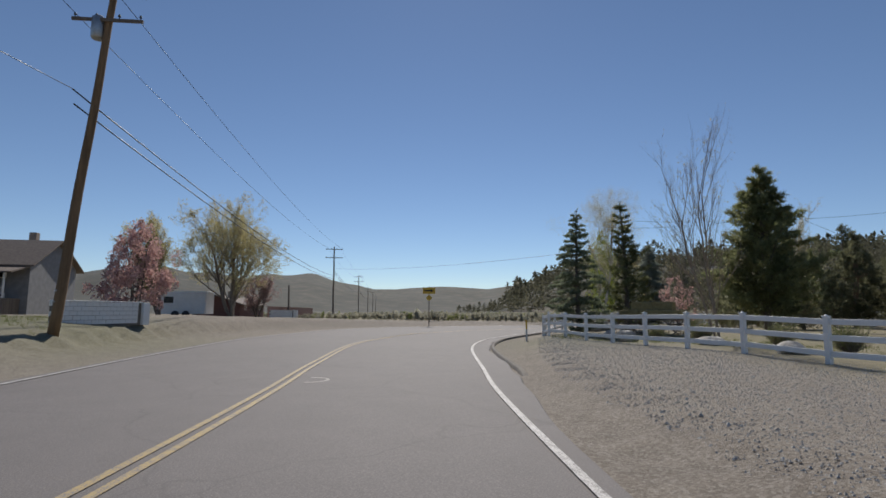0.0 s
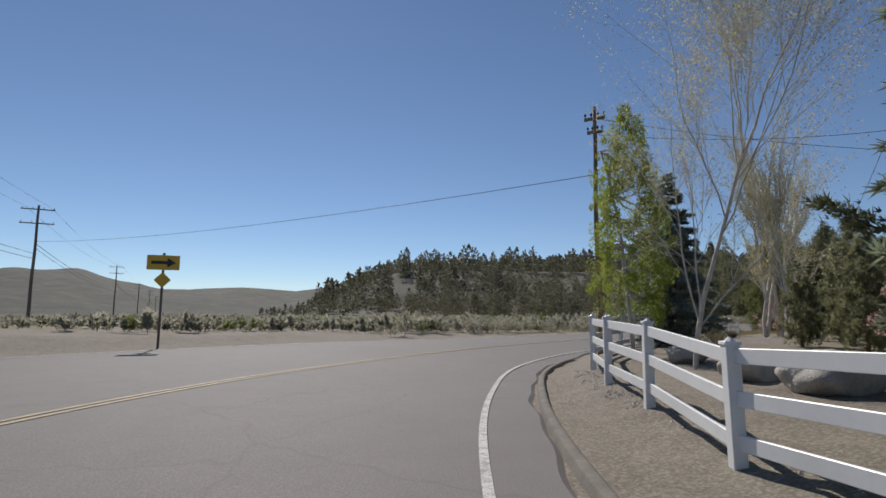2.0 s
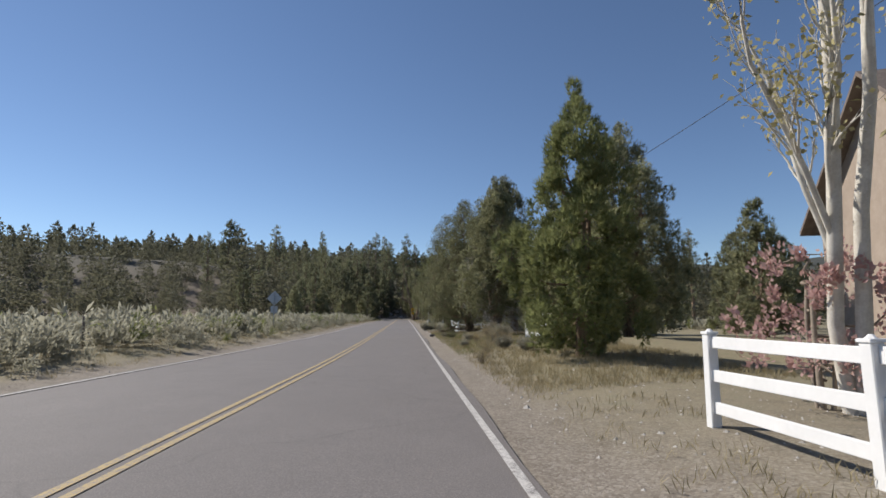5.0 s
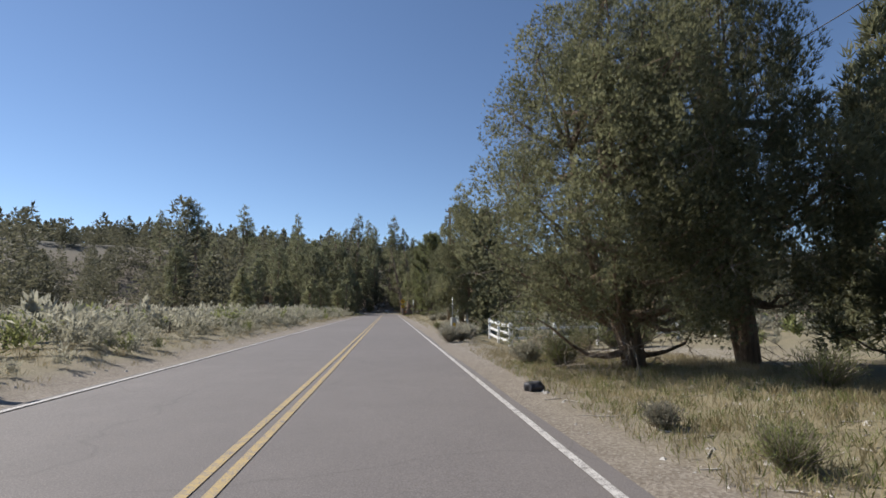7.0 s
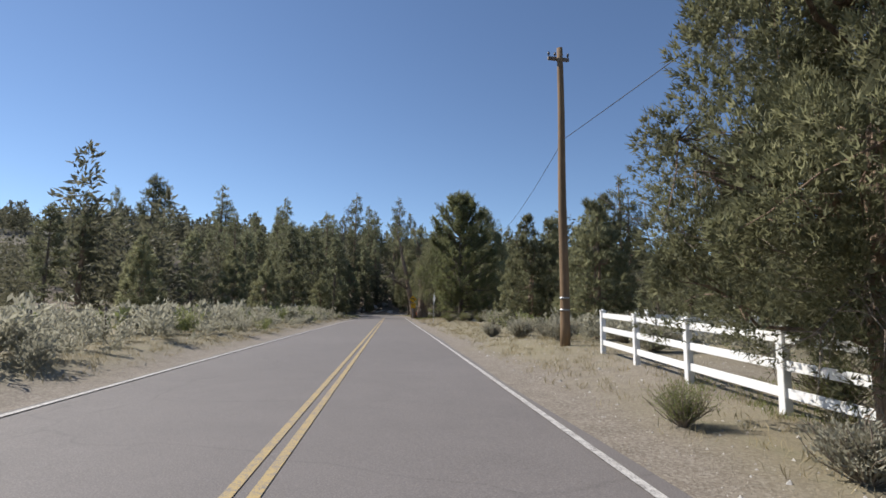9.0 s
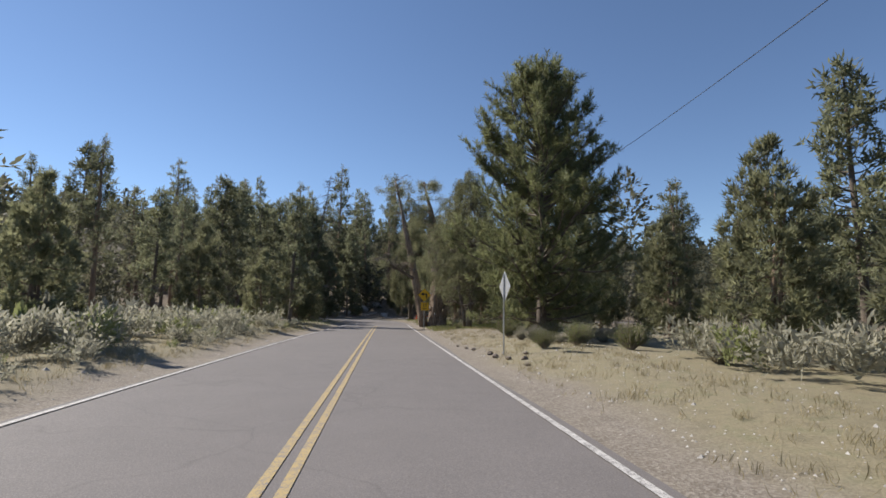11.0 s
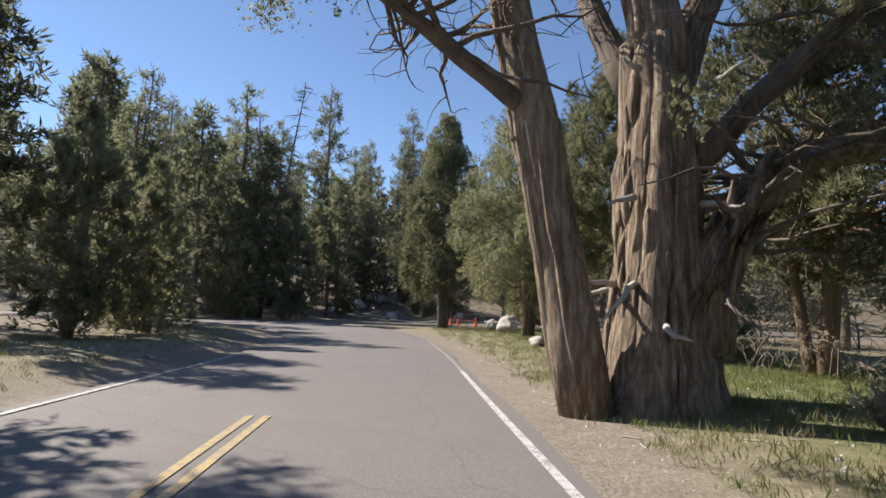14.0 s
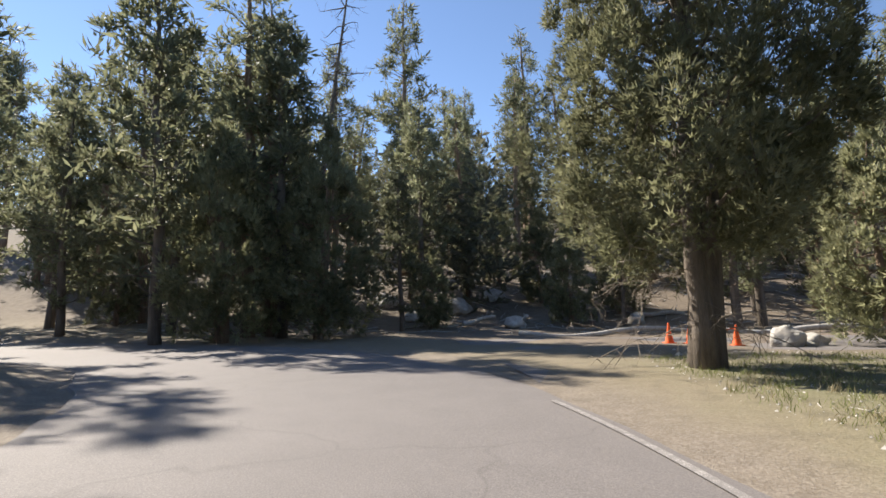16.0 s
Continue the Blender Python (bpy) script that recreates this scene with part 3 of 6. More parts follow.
    g.add(v.reshape(-1, 3), np.stack([k * m + j, (k + 1) * m + j, (k + 1) * m + j + 1, k * m + j + 1], -1).reshape(-1, 4))
    tagged(new("road_spur", g.mesh("road_spur", ASPHALT)), "side road of worn asphalt past the bend", "road", kind="structure")


build_ground()
build_road()


# ---------- white rail fences ----------
def post_mesh():
    g = Geo()
    block(g, 0, 0, -0.25, 0.127, 0.127, 1.42, bevel=0.008)
    block(g, 0, 0, 1.17, 0.15, 0.15, 0.03, bevel=0.006)
    block(g, 0, 0, 1.2, 0.10, 0.10, 0.035, bevel=0.034)
    return g.mesh("post", VINYL, False)


POST = post_mesh()


def fence(points, label, rails=(0.30, 0.68, 1.06), lift=0.0):
    """Posts at the points, with three rails let into each pair."""
    pts = [(x, y, ground_z(x, y) + lift) for x, y in points]
    ob = thing("fence", *pts[0], label, "fence", "white rail fences")
    o = np.array(pts[0])
    for q in pts:
        p = new("post", POST)
        p.parent = ob
        p.location = np.array(q) - o
        nxt = pts[min(pts.index(q) + 1, len(pts) - 1)]
        p.rotation_euler = (radians(random.uniform(-1, 1)), radians(random.uniform(-1, 1)), math.atan2(nxt[1] - q[1], nxt[0] - q[0]))
    for a, b in zip(pts, pts[1:]):
        a, b = np.array(a) - o, np.array(b) - o
        d = unit((b - a) * np.array([1, 1, 0]))
        for z in rails:
            g = Geo()
            sag = random.uniform(-0.012, 0.012)
            beam(g, a + d * 0.05 + (0, 0, z), b - d * 0.05 + (0, 0, z + sag), 0.04, 0.14, 0.006)
            part("rail", g, VINYL, ob, smooth=False)


fence([(28.4, -41.6), (26.0, -41.1), (23.7, -40.6), (21.6, -40.1), (19.7, -39.7), (17.7, -39.1), (15.6, -38.35), (13.5, -37.55), (11.65, -36.9), (9.95, -35.75), (8.35, -34.15), (6.95, -32.1),
       (5.65, -30.2), (4.5, -28.1), (3.6, -25.9), (3.15, -23.5), (2.65, -21.2), (2.5, -18.8), (2.4, -16.4), (2.37, -14.0), (2.4, -11.6), (2.45, -9.2), (2.5, -6.8), (2.6, -4.3), (2.7, -1.9), (2.75, 0.5)],
      "white vinyl three-rail fence following the bend", lift=-0.05)
fence([(3.3, 10.2), (4.35, 13.2), (3.85, 14.8), (4.3, 17.2), (5.0, 19.8), (5.5, 22.5), (6.2, 25.0)][1:], "white three-rail fence behind roadside shrubs")
fence([(4.11, 52.4), (4.22, 50.4), (4.34, 48.1)], "short white three-rail fence end beside a driveway")
fence([(4.42, 48.1), (6.83, 48.5), (9.3, 48.9), (11.8, 49.3), (14.3, 49.7), (16.8, 50.1)], "weathered white fence running back from the road", (0.45, 0.95))
fence([(3.83, 66.8), (3.62, 64.3), (3.45, 61.8), (3.4, 59.3), (3.45, 57.0)], "white three-rail fence ending near a utility pole")
fence([(6.5, 69.5), (9.0, 70.2), (11.5, 70.9)], "far white fence among the sagebrush", (0.5, 1.0))


# ---------- utility poles and wires ----------
def pole(x, y, tall, mat, label, arms=(), lean=(0, 0), facing=0.0, girth=0.15, transformer=False):
    ob = thing("utility_pole", x, y, ground_z(x, y) - 0.2, label, "utility pole", "utility poles")
    g = Geo()
    zs = np.linspace(0, tall + 0.2, 14)
    path = np.stack([lean[0] * zs / tall, lean[1] * zs / tall, zs], 1)
    path[:, :2] += 0.02 * np.sin(zs * 0.9)[:, None]
    tube(g, path, girth * (1 - 0.38 * zs / tall), 14)
    part("shaft", g, mat, ob)
    c, s = math.cos(facing), math.sin(facing)
    for z, span in arms:
        q = np.array([lean[0] * z / tall, lean[1] * z / tall, z])
        g = Geo()
        beam(g, q - np.array([c, s, 0]) * span / 2 + (-s * 0.14, c * 0.14, 0), q + np.array([c, s, 0]) * span / 2 + (-s * 0.14, c * 0.14, 0), 0.09, 0.12, 0.006)
        arm = part("crossarm", g, POLE_GREY, ob, smooth=False)
        for k in (-0.46, -0.16, 0.16, 0.46):
            g = Geo()
            e = q + np.array([c, s, 0]) * span * k + (-s * 0.14, c * 0.14, 0.05)
            tube(g, [e, e + (0, 0, 0.08), e + (0, 0, 0.1), e + (0, 0, 0.16), e + (0, 0, 0.2)], [0.015, 0.02, 0.05, 0.045, 0.02], 8)
            part("insulator", g, DARK_METAL, arm)
    if transformer:
        g = Geo()
        q = np.array([lean[0] * 0.82 + 0.33 * c, lean[1] * 0.82 + 0.33 * s, tall * 0.82])
        tube(g, [q, q + (0, 0, 0.05), q + (0, 0, 0.85), q + (0, 0, 0.95)], [0.2, 0.24, 0.24, 0.12], 14)
        part("transformer", g, STEEL, ob, "grey pole transformer")
    for z in (1.35, 1.75):
        g = Geo()
        q = np.array([lean[0] * z / tall, lean[1] * z / tall, z])
        r = girth * (1 - 0.38 * z / tall) + 0.006
        tube(g, [q, q + (0, 0, 0.05)], [r, r], 14)
        part("band", g, STEEL, ob, "metal band")
    return ob


def wire(a, b, sag, radius=0.012):
    u = np.linspace(0, 1, 25)[:, None]
    p = np.array(a, float) * (1 - u) + np.array(b, float) * u
    p[:, 2] -= 4 * sag * (u[:, 0] - u[:, 0] ** 2)
    g = Geo()
    o = p[0].copy()
    tube(g, p - o, np.full(25, radius), 5)
    ob = new("overhead_wire", g.mesh("overhead_wire", WIRE))
    ob.location = o
    tagged(ob, "black overhead wire sagging between poles", "wire", "overhead wires")


LINE = math.atan2(36, -76)
pole(8.3, -57.8, 14.0, POLE_WOOD, "tall brown wooden utility pole with cables", ((13.2, 2.6), (12.2, 2.6)), (0.75, 1.15), LINE + math.pi / 2, 0.19, True)
far_poles = [(-63, -22), (-139, 14), (-215, 50), (-291, 86), (-367, 122)]
for x, y in far_poles:
    pole(x, y, 13.6, POLE_GREY, "wooden utility pole with two crossarms", ((13.3, 3.2), (11.7, 3.2)), (0, 0), LINE + math.pi / 2, 0.19)
pole(2.12, -21.7, 9.6, POLE_WOOD, "weathered brown utility pole leaning beside the fence", ((9.35, 0.8), (8.75, 0.6)), (-0.62, 1.6), 0.2, 0.112)
pole(3.6, 69.4, 10.6, POLE_WOOD, "plain brown utility pole beside a white fence", ((10.45, 0.8),), (0.1, 0.5), 0.1, 0.17)
pole(-49, -34, 5.2, POLE_GREY, "short grey wooden pole beside a wall", (), (0, 0), 0, 0.17)
chain = [(8.3, -57.8)] + far_poles
for (ax, ay), (bx, by) in zip(chain, chain[1:]):
    za, zb = ground_z(ax, ay), ground_z(bx, by)
    nx, ny = math.cos(LINE + math.pi / 2), math.sin(LINE + math.pi / 2)
    for k, z in ((-1.2, 13.4), (1.2, 13.4), (0.05, 9.3), (-0.05, 8.7)):
        wire((ax + nx * k, ay + ny * k, za + z), (bx + nx * k, by + ny * k, zb + z - (0 if z > 10 else 1.2)), 1.1, 0.014 if z > 10 else 0.03)
for k, z in ((-1.2, 13.4), (-0.4, 13.4), (0.4, 13.4), (1.2, 13.4), (0, 9.0)):
    wire((8.3 + k * 0.3, -57.8 + k * 0.8, z + 0.9), (62 + k * 0.3, -92 + k * 0.8, z + 1), 0.8, 0.014)
wire((1.67, -20.15, 6.9), (-63, -22, 9.4), 0.7, 0.014)
wire((3.7, 69.6, 7.4), (11.0, -12.0, 9.5), 1.0, 0.012)
wire((3.7, 69.6, 7.4), (12.5, 128.0, 12.5), 1.0, 0.012)
wire((1.55, -19.85, 8.6), (11.0, -12.0, 9.0), 0.3, 0.012)
wire((1.51, -19.75, 9.3), (16.5, -2.0, 9.6), 0.5, 0.012)

# ---------- trees ----------
def limb_path(start, way, length, rng, droop=0.0, steps=6, wander=0.12):
    p = [np.array(start, float)]
    d = unit(np.array(way, float))
    for _ in range(steps):
        d = unit(d + rng.normal(size=3) * wander + np.array([0, 0, droop]))
        p.append(p[-1] + d * length / steps)
    return np.array(p)


def conifer(rng, tall, wide, density, leaf, width, base=0.08, droop=-0.05, ragged=0.2, rise=0.15, whorl=0.38, power=0.8):
    """Trunk and crown of a spruce- or pine-like tree: whorls of limbs clothed in sprays."""
    wood, green = Geo(), Geo()
    zs = np.linspace(-0.3, tall, 12)
    trunk = np.stack([0.02 * tall * np.sin(zs * 0.35 + rng.uniform(0, 6)) * (zs / tall), 0.02 * tall * np.sin(zs * 0.3 + rng.uniform(0, 6)) * (zs / tall), zs], 1)
    tube(wood, trunk, np.maximum(0.012, 0.021 * tall * (1 - zs / tall) ** 0.8 + 0.01), 9)
    z = base * tall
    at, way = [], []
    while z < tall * 0.985:
        f = (z / tall - base) / (1 - base)
        reach = wide * (1 - f) ** power * (0.45 + 0.55 * min(1, f / 0.12)) + 0.10
        for a in rng.uniform(0, 2 * np.pi) + np.arange(max(4, int(5 + 2 * reach))) * 2.4:
            ln = reach * (1 + ragged * rng.normal())
            if ln < 0.08 or rng.random() < ragged * 0.35:
                continue
            root = np.array([np.interp(z, zs, trunk[:, 0]), np.interp(z, zs, trunk[:, 1]), z + rng.uniform(-0.1, 0.1)])
            p = limb_path(root, (math.cos(a), math.sin(a), rise), ln, rng, droop, 5 if density > 40 else 3, 0.10)
            if ln > 0.06 * tall:
                tube(wood, p, np.linspace(0.012 + 0.012 * ln, 0.004, len(p)), 4 if density > 40 else 3, False)
            k = max(3, int(density * ln))
            u = rng.uniform(0.18, 1.0, k) ** 0.8
            q = np.stack([np.interp(u * (len(p) - 1), np.arange(len(p)), p[:, c]) for c in range(3)], 1)
            d = unit(p[-1] - p[0])
            spread = 0.16 * ln * (1.15 - u)[:, None] + leaf * 0.3
            at.append(q + rng.normal(size=(k, 3)) * spread * np.array([0.7, 0.7, 0.35]))
            way.append(d + rng.normal(size=(k, 3)) * 0.55 + np.array([0, 0, 0.15]))
        z += whorl * (0.75 + 0.5 * rng.random()) * (0.6 + 0.4 * (1 - f))
    sprigs(green, np.concatenate(at), np.concatenate(way), leaf, width * (0.6 if leaf < 0.4 else 1), rng, fan=leaf < 0.4)
    k = 14
    sprigs(green, np.array([[trunk[-1, 0], trunk[-1, 1], tall - 0.35]]) + rng.normal(size=(k, 3)) * (0.05, 0.05, 0.22), np.array([0, 0, 1.0]) + rng.normal(size=(k, 3)) * 0.3, leaf, width * (0.6 if leaf < 0.4 else 1), rng, fan=leaf < 0.4)
    return wood, green


def bushy(rng, tall, wide, clumps, per, leaf, width, base=0.12, stems=3, lean=(0, 0), top=0.72, trunk=0.17, bare=0.0, squash=1.5, fan=True, dead=0, lumps=0.2):
    """A juniper-like tree: twisting stems, limbs, a crown of tufted clumps that swells and sinks in lumps, dead twigs below."""
    wood, green, twigs = Geo(), Geo(), Geo()
    fan = fan and leaf < 0.3
    tips = []
    for s in range(stems):
        a = rng.uniform(0, 6.28)
        off = 0.06 * wide * (s > 0)
        p = limb_path((off * math.cos(a), off * math.sin(a), -0.3), (lean[0] + 0.13 * (s > 0) * math.cos(a), lean[1] + 0.13 * (s > 0) * math.sin(a), 1), tall * rng.uniform(0.68, 0.85), rng, 0.08, 9, 0.05)
        tube(wood, p, np.linspace(trunk * (1 if s == 0 else 0.65), 0.03, len(p)), 9)
        tips.append(p)
    cz = base * tall
    zs = np.linspace(0, 1, 60)
    prof = (0.66 + 0.34 * np.minimum(1, zs / 0.22)) * (1 - zs ** (2.2 * top)) ** 0.75 + 0.04
    z = rng.choice(zs, size=clumps, p=(prof + 0.12) / (prof + 0.12).sum()) + rng.uniform(-0.01, 0.01, clumps)
    a = rng.uniform(0, 2 * np.pi, clumps)
    ph = rng.uniform(0, 6.28, 4)
    swell = 0.45 * np.sin(2 * a + ph[0] + 5 * z) + 0.5 * np.sin(3 * a + ph[1] - 9 * z) + 0.45 * np.sin(5 * a + ph[2] + 17 * z) + 0.35 * np.sin(4 * a + ph[3] - 29 * z)
    r = 1.0 * wide * np.interp(z, zs, prof) * (0.84 + lumps * swell) * rng.random(clumps) ** 0.33
    zz = cz + np.clip(z, 0, 1) * (tall - cz) * 0.96 + 0.25 * wide * lumps * rng.normal(size=clumps)
    centres = np.stack([r * np.cos(a) + lean[0] * zz, r * np.sin(a) + lean[1] * zz, np.clip(zz, cz * 0.6, tall)], 1)
    nb = max(10, clumps // 7)
    boughs = centres[:nb] * np.array([0.9, 0.9, 1.0])
    for c in boughs:
        p = tips[rng.integers(stems)]
        i = int(np.clip(np.searchsorted(p[:, 2], c[2] - 0.45 * np.hypot(c[0], c[1])), 1, len(p) - 1 - rng.integers(0, 3)))
        u = np.linspace(0, 1, 7)[:, None]
        q = p[i] * (1 - u) + c * u
        q[:, 2] -= 0.16 * np.sin(u[:, 0] * 3.14) * np.linalg.norm(c - p[i])
        q[1:-1] += rng.normal(size=(5, 3)) * 0.05
        tube(wood, q, np.linspace(0.022 * wide, 0.012, 7), 5, False)
    for c in centres[nb:]:
        if rng.random() < (0.6 if fan else 0.15):
            near = boughs[np.argmin(np.linalg.norm(boughs - c, axis=1))]
            u = np.linspace(0, 1, 4)[:, None]
            q = near * (1 - u) + c * u
            q[1:-1] += rng.normal(size=(2, 3)) * 0.05
            tube(wood, q, np.linspace(0.014, 0.005, 4), 3, False)
    for k in range(dead):
        p = tips[rng.integers(stems)]
        q = p[rng.integers(1, 7)] + rng.normal(size=3) * 0.1
        t = rng.uniform(0, 6.28)
        b = limb_path(q, (math.cos(t), math.sin(t), rng.uniform(-0.35, 0.3)), wide * rng.uniform(0.4, 0.85), rng, -0.05, 6, 0.2)
        tube(twigs, b, np.linspace(0.013, 0.004, 7), 4, False)
        for c in b[1:]:
            for e in range(4):
                w = limb_path(c, rng.normal(size=3) + (0, 0, -0.45), rng.uniform(0.25, 0.8), rng, -0.1, 3, 0.35)
                tube(twigs, w, np.linspace(0.008, 0.003, 4), 3, False)
    size = 0.105 * wide * rng.uniform(0.5, 1.35, clumps)
    m = clumps * per
    who = np.repeat(np.arange(clumps), per)
    d = unit(rng.normal(size=(m, 3)))
    rad = rng.uniform(0.25, 1.0, m) ** 0.42
    at = centres[who] + d * (size[who] * rad)[:, None] * np.array([1, 1, squash])
    out = unit((centres - np.array([0, 0, 0.35 * tall])) * np.array([1, 1, 0.5]))[who]
    way = d * 0.45 + out * 0.45 + np.array([0, 0, 0.65]) + rng.normal(size=(m, 3)) * 0.35
    keep = (rng.random(m) > bare) & (at[:, 2] > 0.15)
    face = d * 0.75 + out * 0.35 + rng.normal(size=(m, 3)) * 0.6
    sprigs(green, at[keep], way[keep], leaf * (1.15 if fan else 1.0), width * (0.52 if fan else 1.0), rng, fan=fan, face=face[keep])
    return (wood, green, twigs) if dead else (wood, green)


def brush_pine(rng, tall, wide, limbs, base=0.06):
    """A broad yellow pine: limbs that sweep upwards, each ending in long-needled brushes."""
    wood, green = Geo(), Geo()
    zs = np.linspace(-0.3, tall * 0.97, 12)
    trunk = np.stack([0.12 * np.sin(zs * 0.5), 0.1 * np.cos(zs * 0.4), zs], 1)
    tube(wood, trunk, 0.019 * tall * (1 - 0.92 * np.clip(zs / tall, 0, 1)) + 0.01, 10)
    at, way = [], []

    def brush(b):
        n = 46
        u = rng.uniform(0.35, 1.0, n)
        axis = unit(b[-1] - b[0])
        q = np.stack([np.interp(u * (len(b) - 1), np.arange(len(b)), b[:, c]) for c in range(3)], 1)
        at.append(q + rng.normal(size=(n, 3)) * 0.02)
        way.append(axis * 0.75 + unit(rng.normal(size=(n, 3))) * 0.8 + (0, 0, 0.15))

    for k in range(limbs):
        f = ((k + rng.random()) / limbs) ** 0.95
        z = (base + (1 - base) * f * 0.96) * tall
        ln = wide * (0.62 + 0.38 * min(1, f / 0.2)) * (1 - f**2.4) ** 0.6 * rng.uniform(0.72, 1.12) + 0.3
        a = k * 2.4 + rng.normal() * 0.35
        root = np.array([np.interp(z, zs, trunk[:, c]) for c in range(3)])
        p = limb_path(root, (math.cos(a), math.sin(a), -0.12 + 0.7 * f), ln, rng, 0.11, 7, 0.13)
        tube(wood, p, np.linspace(0.016 + 0.013 * ln, 0.012, 8), 5, False)
        brush(p[-3:])
        for j in range(int(5 + 3.8 * ln)):
            u = rng.uniform(1.0, 7)
            q = np.array([np.interp(u, np.arange(8), p[:, c]) for c in range(3)])
            b = limb_path(q, unit(p[-1] - p[0]) + rng.normal(size=3) * (0.6, 0.6, 0.35) + (0, 0, 0.35), rng.uniform(0.4, 0.95), rng, 0.14, 3, 0.12)
            tube(wood, b, [0.013, 0.011, 0.009, 0.006], 3, False)
            brush(b)
    brush(trunk[-3:])
    sprigs(green, np.concatenate(at), np.concatenate(way), 0.26, 0.03, rng, 0.1)
    return wood, green


def open_pine(rng, tall, wide, limbs, base=0.3, leaf=0.5, width=0.11, per=11, fork=0):
    """A tall pine: a straight bare lower trunk, crooked limbs with gaps between, needle tufts at their ends."""
    wood, green = Geo(), Geo()
    zs = np.linspace(-0.4, tall, 14)
    at, way = [], []
    for s in range(1 + fork):
        tip = tall * (1 if s == 0 else 0.86)
        zz = np.linspace(-0.4, tip, 14)
        off = 0.9 * s
        bow = rng.normal(size=2) * 0.02 * tall
        trunk = np.stack([off + bow[0] * (zz / tip) ** 2 + 0.06 * np.sin(zz * 0.9), 0.4 * s + bow[1] * (zz / tip) ** 2 + 0.06 * np.cos(zz * 0.7), zz], 1)
        tube(wood, trunk, 0.017 * tall * (1 - 0.93 * np.clip(zz / tip, 0, 1)) ** 0.85 + 0.012, 9)
        for k in range(limbs):
            f = ((k + rng.random()) / limbs) ** 0.9
            z = (base * rng.uniform(0.75, 1.0) + (1 - base) * f * 0.99) * tip
            bare = f < 0.18 and rng.random() < 0.7
            ln = wide * (0.35 + 0.65 * min(1, f / 0.3)) * (1 - f) ** 0.55 * rng.uniform(0.45, 1.2) + 0.25
            a = k * 2.4 + rng.normal() * 0.5
            root = np.array([np.interp(z, zz, trunk[:, c]) for c in range(3)])
            p = limb_path(root, (math.cos(a), math.sin(a), rng.uniform(-0.25, 0.25) + 0.5 * f), ln, rng, 0.05, 5, 0.13)
            tube(wood, p, np.linspace(0.018 + 0.013 * ln, 0.008, 6), 4, False)
            for j in range(int(2 + 2.2 * ln)):
                u = rng.uniform(1.8, 5)
                q = np.array([np.interp(u, np.arange(6), p[:, c]) for c in range(3)])
                b = limb_path(q, unit(p[-1] - p[0]) + rng.normal(size=3) * 0.6, rng.uniform(0.25, 0.8), rng, 0.06, 2, 0.2)
                if bare or j % 2:
                    tube(wood, b, [0.012, 0.009, 0.005], 3, False)
                if bare:
                    continue
                at.append(b[1:].repeat((per // 2, per - per // 2), 0) + rng.normal(size=(per, 3)) * 0.11)
                way.append(unit(b[-1] - b[0]) * 0.5 + rng.normal(size=(per, 3)) * 0.75 + (0, 0, 0.25))
        at.append(trunk[-1] + rng.normal(size=(12, 3)) * (0.1, 0.1, 0.25))
        way.append(rng.normal(size=(12, 3)) * 0.5 + (0, 0, 1))
    sprigs(green, np.concatenate(at), np.concatenate(way), leaf, width, rng)
    return wood, green


def leafless(rng, tall, wide, leaves, leaf, depth=4, stems=1, fan=0.55, trunk=0.13, first=0.25, kids=5):
    """A deciduous tree: forking limbs down to fine twigs, with buds or young leaves."""
    wood, green = Geo(), Geo()
    tips = []

    def grow(p0, d, ln, r, level):
        steps = 6 if level < 2 else 4
        p = limb_path(p0, d, ln, rng, 0.06, steps, 0.09 + 0.02 * level)
        tube(wood, p, np.linspace(r, r * 0.45, len(p)), 8 if level == 0 else 5 if level < 3 else 3, False)
        if level >= depth:
            tips.append(p)
            return
        n = kids if level else kids + 3
        for i in range(n):
            u = rng.uniform(first if level == 0 else 0.25, 1.0)
            q = np.array([np.interp(u * (len(p) - 1), np.arange(len(p)), p[:, c]) for c in range(3)])
            a = rng.uniform(0, 6.28)
            dd = unit(p[-1] - p[0])
            side = unit(np.cross(dd, [math.cos(a), math.sin(a), 0.3]))
            grow(q, dd + side * fan * rng.uniform(0.6, 1.3), ln * rng.uniform(0.42, 0.62) * wide, r * 0.42 * (1.15 - 0.5 * u), level + 1)
        grow(p[-1], unit(p[-1] - p[-2]), ln * 0.45, r * 0.42, level + 1)

    for s in range(stems):
        a = rng.uniform(0, 6.28)
        spread = 0.0 if stems == 1 else 0.28
        grow((0.25 * spread * math.cos(a), 0.25 * spread * math.sin(a), -0.25), (spread * math.cos(a), spread * math.sin(a), 1), tall * 0.6, trunk, 0)
    pts = np.concatenate([t[1:] for t in tips])
    pick = pts[rng.integers(len(pts), size=leaves)] + rng.normal(size=(leaves, 3)) * 0.10
    sprigs(green, pick, rng.normal(size=(leaves, 3)) + (0, 0, -0.2), leaf, leaf * 0.6, rng)
    return wood, green


def tree(name, made, bark, green, x, y, label, group="roadside trees", yaw=0.0, category="tree", size=1.0):
    z = ground_z(x, y)
    ob = thing(name, x, y, z, label, category, group, yaw)
    part("trunk", made[0], bark, ob)
    part("crown", made[1], green, ob)
    if len(made) > 2:
        part("deadwood", made[2], BARK_DEAD if "dead lower" in label else TWIG, ob, "grey dead twigs", kind="stuff")
    ob.scale = (size, size, size)
    return ob


